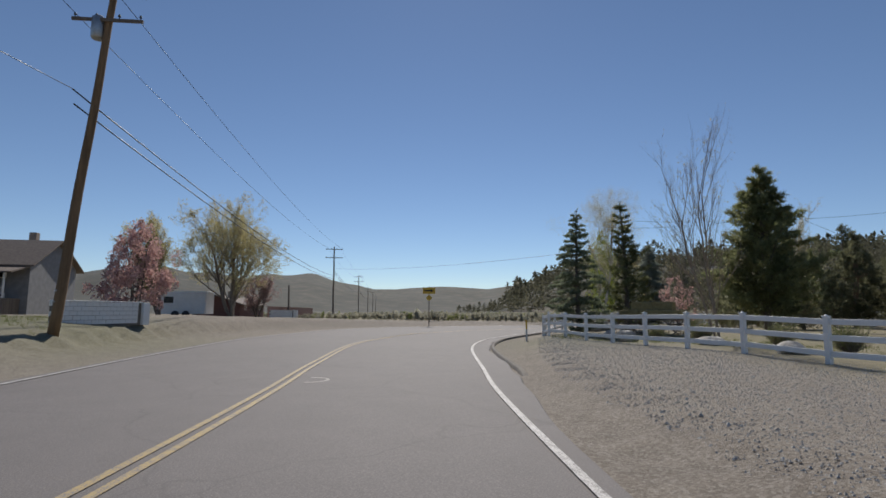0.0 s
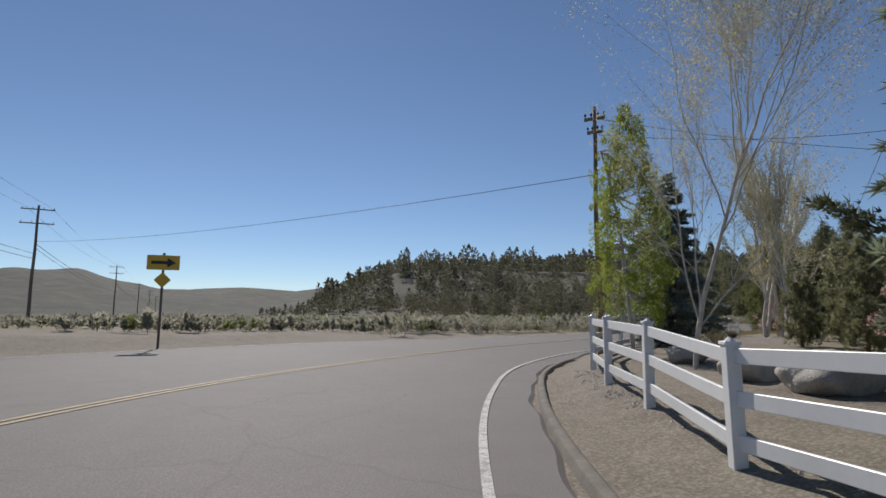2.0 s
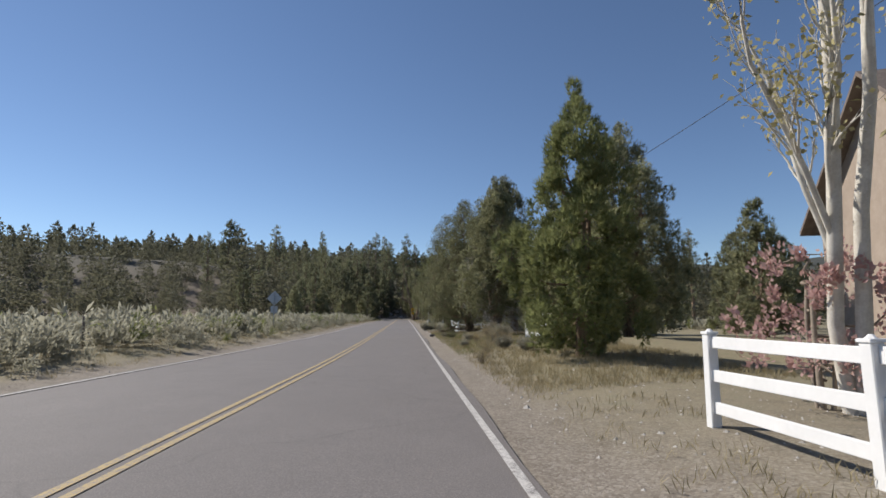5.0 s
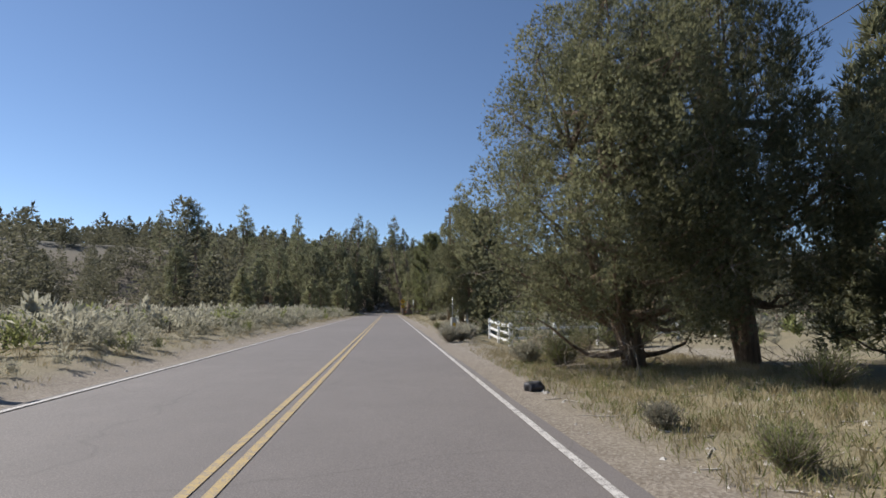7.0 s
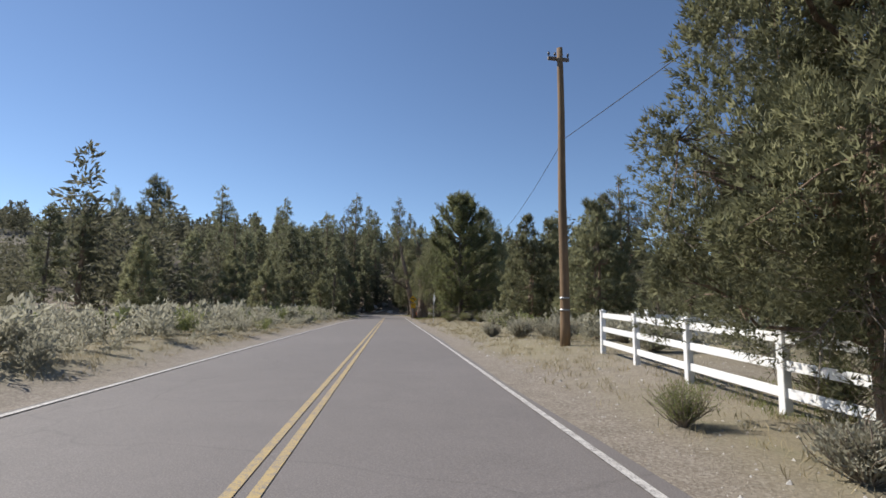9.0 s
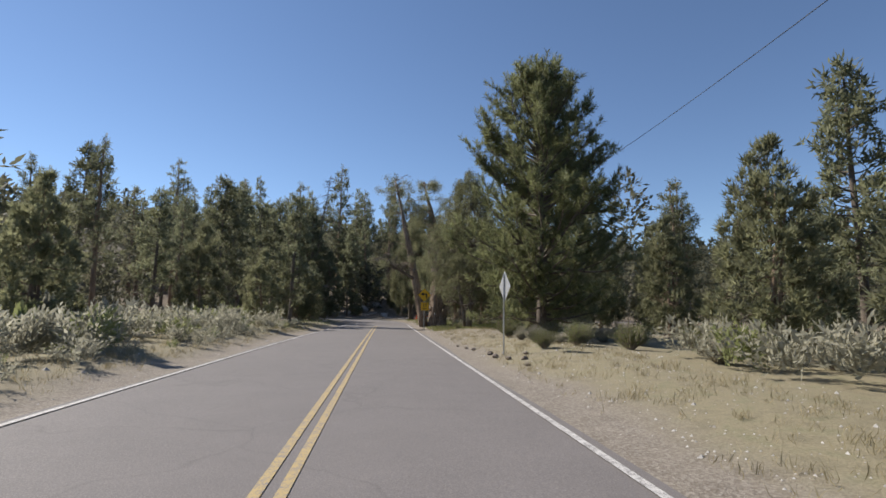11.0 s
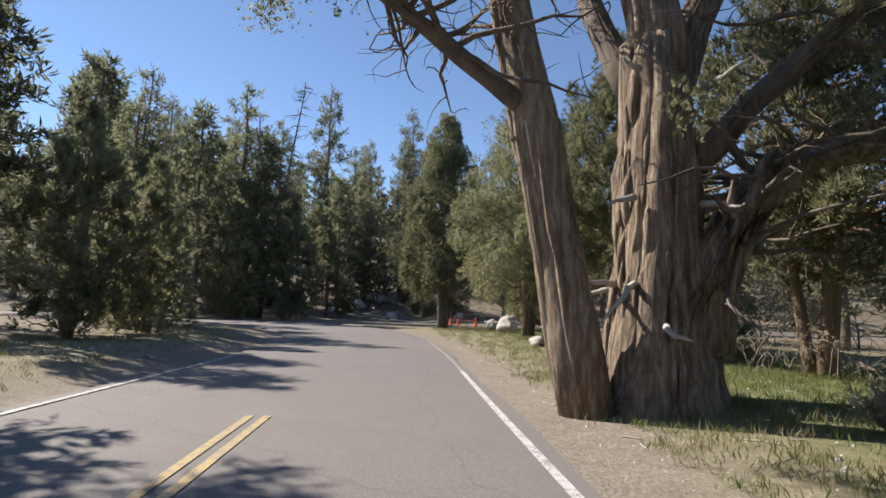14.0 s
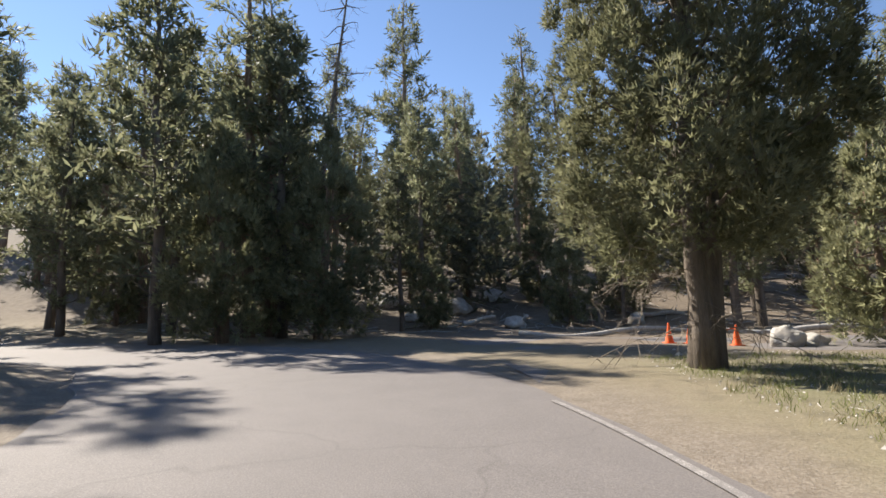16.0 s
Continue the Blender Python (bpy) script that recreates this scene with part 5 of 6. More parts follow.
def far_wood():
    """The mass of trees on the flats and the hill, too many to count."""
    rng = R(50)
    rich, fine, mid, low = [], [], [], []
    for k in range(5):
        wide = 2.7 if k % 2 else 3.3
        for kept, dens, leaf, width, whorl in ((rich, 5.5, 0.66, 0.24, 1.0), (fine, 3.0, 0.95, 0.42, 1.25), (mid, 1.6, 1.4, 0.75, 1.9), (low, 0.7, 2.2, 1.4, 2.9)):
            _, g = conifer(R(60 + k), 12.0, wide, dens, leaf, width, 0.06, 0, 0.3, 0.2, whorl, 0.7)
            v, f = g.arrays()
            kept.append((v, f[0]))
    spots = []
    n = 0
    while n < 9000:
        m = 3000
        a = np.radians(rng.uniform(-75, 64, m))
        d = 70 + 430 * rng.random(m) ** 0.75
        x, y = 5 - np.sin(a) * d, 20 + np.cos(a) * d
        gap, side = road_gap(x, y)
        flat = (x < -8) & (y < 100 - 0.2 * x) | (x > 0) & (y < 110) & (d < 60) | (np.abs(x + 3) < 9) & (y < 175)
        ang = np.degrees(np.arctan2(-(x - 10), y + 40))
        ok = (gap > 6) & ~flat & ((ang < 52) | (d > 130) & (rng.random(m) < 0.35)) & ~((x > -26) & (x < 26) & (y < 186) & (y > 90))
        near = (x > 18) & (y < 150)
        ok &= ~near | (rng.random(m) < 0.35)
        spots.append(np.stack([x[ok], y[ok]], 1))
        n += m
    spots = np.concatenate(spots)[:2300]
    hz = height(spots[:, 0], spots[:, 1])
    g = Geo()
    for (x, y), z, away in zip(spots, hz, road_gap(spots[:, 0], spots[:, 1])[0]):
        v, f = (rich if away < 48 else fine if away < 110 else mid if away < 250 else low)[rng.integers(5)]
        s = rng.uniform(0.55, 1.15)
        if math.degrees(math.atan2(10 - x, y + 40)) > 52:
            s *= 0.6
        if rng.random() < 0.12:
            s *= 1.4
        a = rng.uniform(0, 6.28)
        c, sn = math.cos(a) * s, math.sin(a) * s
        g.add(np.stack([v[:, 0] * c - v[:, 1] * sn + x, v[:, 0] * sn + v[:, 1] * c + y, v[:, 2] * s * rng.uniform(0.85, 1.15) + z - 0.3], 1), f)
    tagged(new("far_wood", g.mesh("far_wood", FAR_PINE)), "distant conifer forest covering the hillside", "forest", kind="stuff")


far_wood()


# ---------- signs ----------
def plate(g, pts, thick, flip=1):
    """A flat sheet in the x-z plane from an outline, with thickness along y."""
    p = np.array(pts, float)
    n = len(p)
    v = np.concatenate([np.c_[p[:, 0], np.zeros(n), p[:, 1]], np.c_[p[:, 0], np.full(n, thick), p[:, 1]]])
    j = np.arange(n)
    n0 = g.n
    g.add(v, np.stack([j, (j + 1) % n, n + (j + 1) % n, n + j], 1))
    for i in range(1, n - 1):
        g.f3.append(n0 + np.array([[0, i, i + 1], [n, n + i + 1, n + i]]))


def rounded(cx, cz, w, h, r, turn=0.0):
    out = []
    for sx, sz, a0 in ((1, 1, 0), (-1, 1, 90), (-1, -1, 180), (1, -1, 270)):
        for k in range(4):
            a = radians(a0 + 30 * k)
            out.append((sx * (w / 2 - r) + r * math.cos(a), sz * (h / 2 - r) + r * math.sin(a)))
    c, s = math.cos(turn), math.sin(turn)
    return [(cx + x * c - z * s, cz + x * s + z * c) for x, z in out]


def letters(text, size, x, z, parent, mat=None):
    cu = bpy.data.curves.new("lettering", "FONT")
    cu.body, cu.size, cu.align_x, cu.align_y, cu.extrude = text, size, "CENTER", "CENTER", 0.002
    cu.offset = 0.012 * size
    tmp = bpy.data.objects.new("lettering", cu)
    scene.collection.objects.link(tmp)
    me = bpy.data.meshes.new_from_object(tmp)
    bpy.data.objects.remove(tmp)
    me.transform(Matrix.Translation((x, -0.006, z)) @ Matrix.Rotation(radians(90), 4, "X"))
    me.materials.clear()
    me.materials.append(mat or SIGN_BLACK)
    ob = new("lettering", me)
    ob.parent = parent


def frame_line(g, outer, inner, y):
    a, b = np.array(outer), np.array(inner)
    n = len(a)
    v = np.concatenate([np.c_[a[:, 0], np.full(n, y), a[:, 1]], np.c_[b[:, 0], np.full(n, y), b[:, 1]]])
    j = np.arange(n)
    g.add(v, np.stack([j, (j + 1) % n, n + (j + 1) % n, n + j], 1))


def sign_post(ob, tall, wood=False):
    g = Geo()
    if wood:
        block(g, 0, 0.06, -0.3, 0.09, 0.09, tall + 0.3, bevel=0.006)
    else:
        for x0, w in ((-0.03, 0.008), (0.03, 0.008)):
            block(g, x0, 0.035, -0.3, w, 0.03, tall + 0.3)
        block(g, 0, 0.05, -0.3, 0.06, 0.008, tall + 0.3)
    part("post", g, POLE_GREY if wood else STEEL, ob, smooth=False)


def curve_sign():
    x, y = 0.73, 125.3
    ob = thing("curve_warning_sign", x, y, 0.1, "yellow left-turn arrow sign with 15 MPH plate", "road sign", "road signs", 4)
    sign_post(ob, 3.1)
    g = Geo()
    plate(g, rounded(0, 2.62, 0.762, 0.762, 0.04, radians(45)), 0.004)
    d = part("diamond_panel", g, SIGN_YELLOW, ob, "yellow diamond panel", False)
    g = Geo()
    frame_line(g, rounded(0, 2.62, 0.735, 0.735, 0.035, radians(45)), rounded(0, 2.62, 0.705, 0.705, 0.03, radians(45)), -0.003)
    part("border", g, SIGN_BLACK, d, smooth=False)
    g = Geo()
    for pts in ([(0.11, 2.37), (0.22, 2.37), (0.22, 2.745), (0.11, 2.745)], [(-0.1, 2.64), (0.11, 2.64), (0.11, 2.745), (-0.1, 2.745)], [(-0.08, 2.56), (-0.08, 2.83), (-0.31, 2.693)]):
        plate(g, [(a, b) for a, b in pts], 0.003)
    v = g.v
    g.v = [q - np.array([0, 0.004, 0]) for q in v]
    part("arrow", g, SIGN_BLACK, d, "black bent arrow", False)
    g = Geo()
    plate(g, rounded(0.045, 1.72, 0.66, 0.66, 0.04), 0.004)
    s = part("speed_plate", g, SIGN_YELLOW, ob, "square yellow speed plate", False)
    g = Geo()
    frame_line(g, rounded(0.045, 1.72, 0.635, 0.635, 0.035), rounded(0.045, 1.72, 0.61, 0.61, 0.03), -0.003)
    part("border", g, SIGN_BLACK, s, smooth=False)
    letters("15", 0.36, 0.045, 1.82, s)
    letters("MPH", 0.17, 0.045, 1.53, s)


def arrow_sign():
    x, y = -13.2, -29.8
    ob = thing("arrow_sign", x, y, ground_z(x, y), "wide yellow arrow sign over a small yellow diamond", "road sign", "road signs", 58)
    sign_post(ob, 3.9, True)
    g = Geo()
    plate(g, rounded(0, 3.5, 1.22, 0.61, 0.04), 0.004)
    d = part("panel", g, SIGN_YELLOW, ob, "yellow rectangular panel", False)
    g = Geo()
    for pts in ([(-0.45, 3.435), (0.15, 3.435), (0.15, 3.565), (-0.45, 3.565)], [(0.15, 3.3), (0.47, 3.5), (0.15, 3.7)]):
        plate(g, pts, 0.003)
    g.v = [q - np.array([0, 0.004, 0]) for q in g.v]
    part("arrow", g, SIGN_BLACK, d, "black arrow", False)
    g = Geo()
    plate(g, rounded(0, 2.78, 0.46, 0.46, 0.03, radians(45)), 0.004)
    part("diamond", g, SIGN_YELLOW, ob, "small yellow diamond", False)


def back_sign(x, y, yaw, tall, size, label, low_plate):
    """A sign seen from behind: bare metal diamond on a post."""
    ob = thing("road_sign", x, y, ground_z(x, y), label, "road sign", "road signs", yaw)
    sign_post(ob, tall - 0.1)
    g = Geo()
    plate(g, rounded(0, tall - size * 0.7, size, size, 0.04, radians(45)), 0.004)
    d = part("diamond_panel", g, SIGN_BACK, ob, "bare metal back of a diamond sign", False)
    g = Geo()
    for z in (tall - size * 1.0, tall - size * 0.4):
        tube(g, [(0, -0.012, z), (0, 0.0, z)], [0.012, 0.012], 8)
    part("bolt", g, DARK_METAL, d)
    if low_plate:
        g = Geo()
        plate(g, rounded(0, tall - size * 1.75, 0.5, 0.5, 0.03), 0.004)
        part("lower_plate", g, SIGN_BACK, ob, "bare metal square plate", False)


def marker_post(x, y, tall, mat, label):
    ob = thing("marker_post", x, y, ground_z(x, y), label, "marker post", "marker posts", 30)
    g = Geo()
    block(g, 0, 0, -0.1, 0.095, 0.018, tall + 0.1, bevel=0.004)
    part("blade", g, mat, ob, smooth=False)
    if mat is BLOCK:
        return
    g = Geo()
    block(g, 0, -0.012, tall * 0.55, 0.085, 0.004, tall * 0.4)
    part("reflector", g, SIGN_YELLOW, ob, "faded yellow reflective strip", False)


curve_sign()
arrow_sign()
back_sign(-10.2, 32.0, 172, 2.9, 0.76, "grey back of a diamond road sign", True)
back_sign(1.7, 100.8, 98, 2.85, 0.76, "diamond road sign turned nearly edge-on", False)
marker_post(11.85, -38.55, 1.15, STEEL, "short grey delineator post with yellow strip")
marker_post(2.2, -20.9, 1.05, BLOCK, "white board leaning beside the spruce")


# ---------- stones, logs, cones ----------
def boulder(x, y, r, label, seed, squash=0.75, z=None, sharp=0.25, name="boulder", mat=None):
    rng = R(seed)
    bm = bmesh.new()
    bmesh.ops.create_icosphere(bm, subdivisions=4, radius=1.0)
    off = rng.uniform(-50, 50, 3)
    cuts = [(unit(rng.normal(size=3)), rng.uniform(0.62, 0.9)) for _ in range(9)]
    for v in bm.verts:
        p = np.array(v.co)
        for nrm, d in cuts:
            k = p @ nrm
            if k > d:
                p -= nrm * (k - d) * 0.85
        p *= 1 + sharp * noise.noise(Vector(p * 1.4 + off)) + 0.07 * noise.noise(Vector(p * 5 + off))
        v.co = Vector(p * r * np.array([1.0, 0.85, squash]))
    me = bpy.data.meshes.new(name)
    bm.to_mesh(me)
    bm.free()
    me.polygons.foreach_set("use_smooth", np.full(len(me.polygons), True))
    me.materials.append(mat or STONE)
    ob = new(name, me)
    ob.matrix_world = pose(x, y, (ground_z(x, y) if z is None else z) + r * squash * 0.5, 0, 0, rng.uniform(0, 360))
    return tagged(ob, label, "boulder", "boulders")


boulder(17.2, -37.6, 0.45, "pale boulder behind the white fence", 1)
boulder(15.6, -36.9, 0.38, "pale boulder behind the white fence", 2)
boulder(21.0, -37.9, 0.5, "flat pale boulder in the garden", 3, 0.45)
boulder(24.0, -38.6, 0.5, "flat pale boulder in the garden", 4, 0.5)
boulder(8.9, -29.8, 0.72, "large rounded boulder behind the fence", 5, 0.6)
boulder(7.6, -28.9, 0.6, "large rounded boulder behind the fence", 6, 0.6)
boulder(5.9, -25.6, 0.55, "rounded boulder under the poplars", 7, 0.65)
boulder(10.3, -32.2, 0.5, "rounded boulder behind the fence", 8, 0.6)
boulder(5.2, -20.8, 0.4, "rounded garden boulder behind the spruce", 9, 0.6)
boulder(3.9, 150.4, 0.62, "pale split boulder on the grass", 10, 0.95, sharp=0.5)
boulder(3.15, 141.8, 0.4, "long pale squared boulder on the grass", 11, 0.55, sharp=0.15)
boulder(6.2, 168.0, 0.6, "pale boulder beside the orange cones", 12, 0.8)
boulder(7.1, 168.3, 0.5, "low dark boulder on the grass", 13, 0.6)
for k, (x, y, r) in enumerate(((-6.6, 187.0, 1.1), (-2.6, 182.5, 0.8), (-4.2, 190.5, 0.9), (1.5, 188.0, 0.8), (-9.5, 185.0, 0.8), (5.0, 184.0, 0.7), (-12.5, 189.0, 1.0), (0.2, 194.0, 1.0))):
    boulder(x, y, r, "grey boulder half buried on the wooded slope", 20 + k, 0.65)
for k, (x, y, r) in enumerate(((0.95, 104.4, 0.09), (1.1, 103.6, 0.1), (1.25, 100.2, 0.13), (1.5, 99.4, 0.1), (1.3, 101.3, 0.12), (1.9, 99.0, 0.12), (2.3, 100.3, 0.1), (0.8, 106.0, 0.08), (1.6, 97.5, 0.09), (1.4, 111.6, 0.08), (1.7, 115.5, 0.08), (0.62, -17.2, 0.06))):
    boulder(x, y, r, "small brown stone on the dirt shoulder", 40 + k, 0.7, name="stone", mat=POLE_GREY)


boulder(0.85, 31.0, 0.2, "dark rounded stone on the grass verge", 77, 0.7, name="stone", mat=DARK_METAL)


def log(x, y, yaw, length, r, mat, label, z=0.0, tilt=0.0, knots=True, seed=1):
    rng = R(seed)
    g = Geo()
    n = 12
    u = np.linspace(-0.5, 0.5, n)
    p = np.stack([u * length, 0.03 * length * np.sin(u * 5 + seed), 0.02 * length * np.sin(u * 7)], 1)
    tube(g, p, r * (1 - 0.25 * (u + 0.5)) * (1 + 0.06 * np.sin(u * 30)), 10)
    if knots:
        for k in range(5):
            q = p[rng.integers(2, n - 2)]
            d = limb_path(q, (rng.normal() * 0.3, rng.normal(), abs(rng.normal())), r * 3.5, rng, 0, 4, 0.2)
            tube(g, d, np.linspace(r * 0.3, r * 0.08, 5), 5)
    ob = new("log", g.mesh("log", mat))
    ob.matrix_world = pose(x, y, ground_z(x, y) + r * 0.85 + z, 0, tilt, yaw)
    tagged(ob, label, "log", "fallen logs")


log(-4.9, 183.0, 20, 2.2, 0.15, BARK_DEAD, "bleached fallen log on the slope", 0.25, -12, seed=2)
log(-2.2, 182.5, 120, 1.6, 0.12, BARK_DEAD, "short bleached log leaning on rocks", 0.3, 25, seed=3)
log(-9.0, 188.0, 5, 4.0, 0.17, BARK_DEAD, "bleached fallen log on the slope", 0.05, 0, seed=4)
log(3.0, 190.0, -12, 4.5, 0.16, BARK_DEAD, "grey fallen log on the slope", 0.05, 0, seed=5)
log(7.0, 186.0, 15, 3.5, 0.15, BARK_DEAD, "grey fallen log on the slope", 0.05, 0, seed=6)
log(2.0, 176.6, 2, 9.0, 0.16, BARK_DEAD, "long barrier log at the edge of the paving", 0.05, 0, False, 7)
log(10.5, 175.8, -4, 7.5, 0.16, BARK_DEAD, "long barrier log at the edge of the paving", 0.05, 0, False, 8)
log(1.7, 23.3, 35, 0.8, 0.04, BARK_DEAD, "pale broken branch on the grass", 0.0, 0, True, 9)
log(-7.5, 196.0, 60, 4.0, 0.15, BARK_DEAD, "bleached fallen log on the slope", 0.05, 0, seed=11)


def cone(x, y, z):
    ob = thing("traffic_cone", x, y, z, "orange plastic traffic cone on the paving", "traffic cone", "traffic cones", 10)
    g = Geo()
    tube(g, [(0, 0, 0.03), (0, 0, 0.05), (0, 0, 0.35), (0, 0, 0.70), (0, 0, 0.72)], [0.16, 0.15, 0.085, 0.03, 0.022], 16)
    part("cone", g, ORANGE, ob)
    g = Geo()
    block(g, 0, 0, 0, 0.37, 0.37, 0.03, bevel=0.01)
    part("base", g, ORANGE, ob, smooth=False)


for x, y in ((4.75, 168.3), (3.3, 168.5), (2.7, 168.8)):
    cone(x, y, max(0.008, ground_z(x, y)))
g = Geo()
u = np.linspace(0, 1, 9)
for k in range(8):
    beam(g, (3.3 + 1.45 * u[k], 168.5 - 0.2 * u[k], 0.62 - 0.12 * math.sin(3.14 * u[k])), (3.3 + 1.45 * u[k + 1], 168.5 - 0.2 * u[k + 1], 0.62 - 0.12 * math.sin(3.14 * u[k + 1])), 0.006, 0.05)
tagged(new("barrier_tape", g.mesh("barrier_tape", ORANGE, False)), "orange tape strung between traffic cones", "tape")


# ---------- small roadside things ----------
def utility_box(x, y):
    ob = thing("utility_pedestal", x, y, ground_z(x, y), "grey utility pedestal with yellow label among sagebrush", "utility box", "", 20)
    g = Geo()
    block(g, 0, 0, -0.1, 0.24, 0.2, 1.05, bevel=0.015)
    part("body", g, BOX_GREEN, ob, smooth=False)
    g = Geo()
    block(g, 0, 0, 0.95, 0.27, 0.23, 0.06, bevel=0.02)
    part("cap", g, BOX_GREEN, ob, smooth=False)
    g = Geo()
    block(g, 0, -0.102, 0.55, 0.14, 0.004, 0.2)
    part("warning_label", g, SIGN_YELLOW, ob, "small yellow label", False)
    g = Geo()
    tube(g, [(0.02, 0.15, 0), (0.03, 0.15, 2.0)], [0.012, 0.01], 6)
    part("marker_rod", g, STEEL, ob, "thin upright marker rod")


utility_box(1.35, 47.5)


def wire_fence(pts, label):
    ob = thing("wire_fence", pts[0][0], pts[0][1], ground_z(*pts[0]), label, "fence", "wire fences")
    o = np.array([pts[0][0], pts[0][1], ground_z(*pts[0])])
    q = np.array([(x, y, ground_z(x, y)) for x, y in pts]) - o
    for a in q:
        g = Geo()
        tube(g, [a + (0, 0, -0.2), a + (0.02, 0.01, 0.6), a + (random.uniform(-0.05, 0.05), 0.03, 1.15)], [0.05, 0.045, 0.04], 7)
        part("post", g, POLE_GREY, ob)
    for z in (0.4, 0.75, 1.05):
        g = Geo()
        tube(g, q + np.array([0, 0, z]), np.full(len(q), 0.005), 4)
        part("strand", g, WIRE, ob)


wire_fence([(-12.5 - 0.4 * math.sin(k), 14 + 3.4 * k) for k in range(22)], "old wire fence on grey wooden posts in sagebrush")
wire_fence([(13.5 + 1.9 * k, 148.5 - 0.6 * k) for k in range(9)], "low grey post fence in the wood")
wire_fence([(7.0 + 2.6 * k, 52.5 + 0.5 * k) for k in range(9)], "old wire fence on grey posts across a meadow")
g = Geo()
tube(g, [(0, 0, 0), (0.25, 0.05, 1.1), (0.4, 0.1, 1.5)], [0.1, 0.08, 0.05], 7)
ob = new("leaning_stump", g.mesh("leaning_stump", BARK_GREY))
ob.location = (8.0, 54.5, ground_z(8.0, 54.5) - 0.1)
tagged(ob, "leaning dark dead stump in the meadow", "stump")
g = Geo()
a = np.linspace(0, 2 * np.pi, 33)
tube(g, np.stack([0.40 * np.cos(a), 0.40 * np.sin(a), 0 * a], 1), np.full(33, 0.07), 6, False)
v = np.concatenate(g.v)
v[:, 2] *= 0.09
g.v = [v]
tube(g, [(0, 0, -0.02), (0, 0, 0.003)], [0.33, 0.33], 24)
ob = new("manhole_cover", g.mesh("manhole_cover", STONE))
ob.location = (20.9, -52.2, 0.006)
tagged(ob, "round manhole cover with pale ring in the asphalt", "manhole")


# ---------- buildings and walls ----------
def block_wall(x0, y0, x1, y1, courses, mat, label):
    z = ground_z((x0 + x1) / 2, (y0 + y1) / 2) - 0.1
    yaw = math.degrees(math.atan2(y1 - y0, x1 - x0))
    ob = thing("block_wall", x0, y0, z, label, "wall", "garden walls", yaw)
    length = math.hypot(x1 - x0, y1 - y0)
    g = Geo()
    block(g, length / 2, 0, 0, length - 0.02, 0.15, courses * 0.2 + 0.08)
    part("core", g, CONCRETE, ob, smooth=False)
    gb = Geo()
    block(gb, 0, 0, 0, 0.392, 0.2, 0.188, bevel=0.012)
    me = gb.mesh("block", mat, False)
    for c in range(courses):
        for k in range(int(length / 0.4)):
            b = new("block", me)
            b.parent = ob
            b.location = (0.2 + 0.4 * k + (0.2 if c % 2 else 0) * (k < int(length / 0.4) - 1), random.uniform(-0.006, 0.006), 0.1 + c * 0.2)
    g = Geo()
    block(g, length + 0.2, 0, 0, 0.45, 0.45, courses * 0.2 + 0.12, bevel=0.02)
    part("end_pier", g, mat, ob, "rough white end pier", False)
    g = Geo()
    block(g, length / 2, 0, courses * 0.2 + 0.1, length, 0.24, 0.05, bevel=0.01)
    part("coping", g, mat, ob, smooth=False)


block_wall(5.2, -58.2, 1.4, -54.9, 5, BLOCK, "white painted block wall with a rough pier")
block_wall(-38.6, -39.2, -36.4, -36.6, 6, BLOCK, "short white wall at the end of a long low fence")


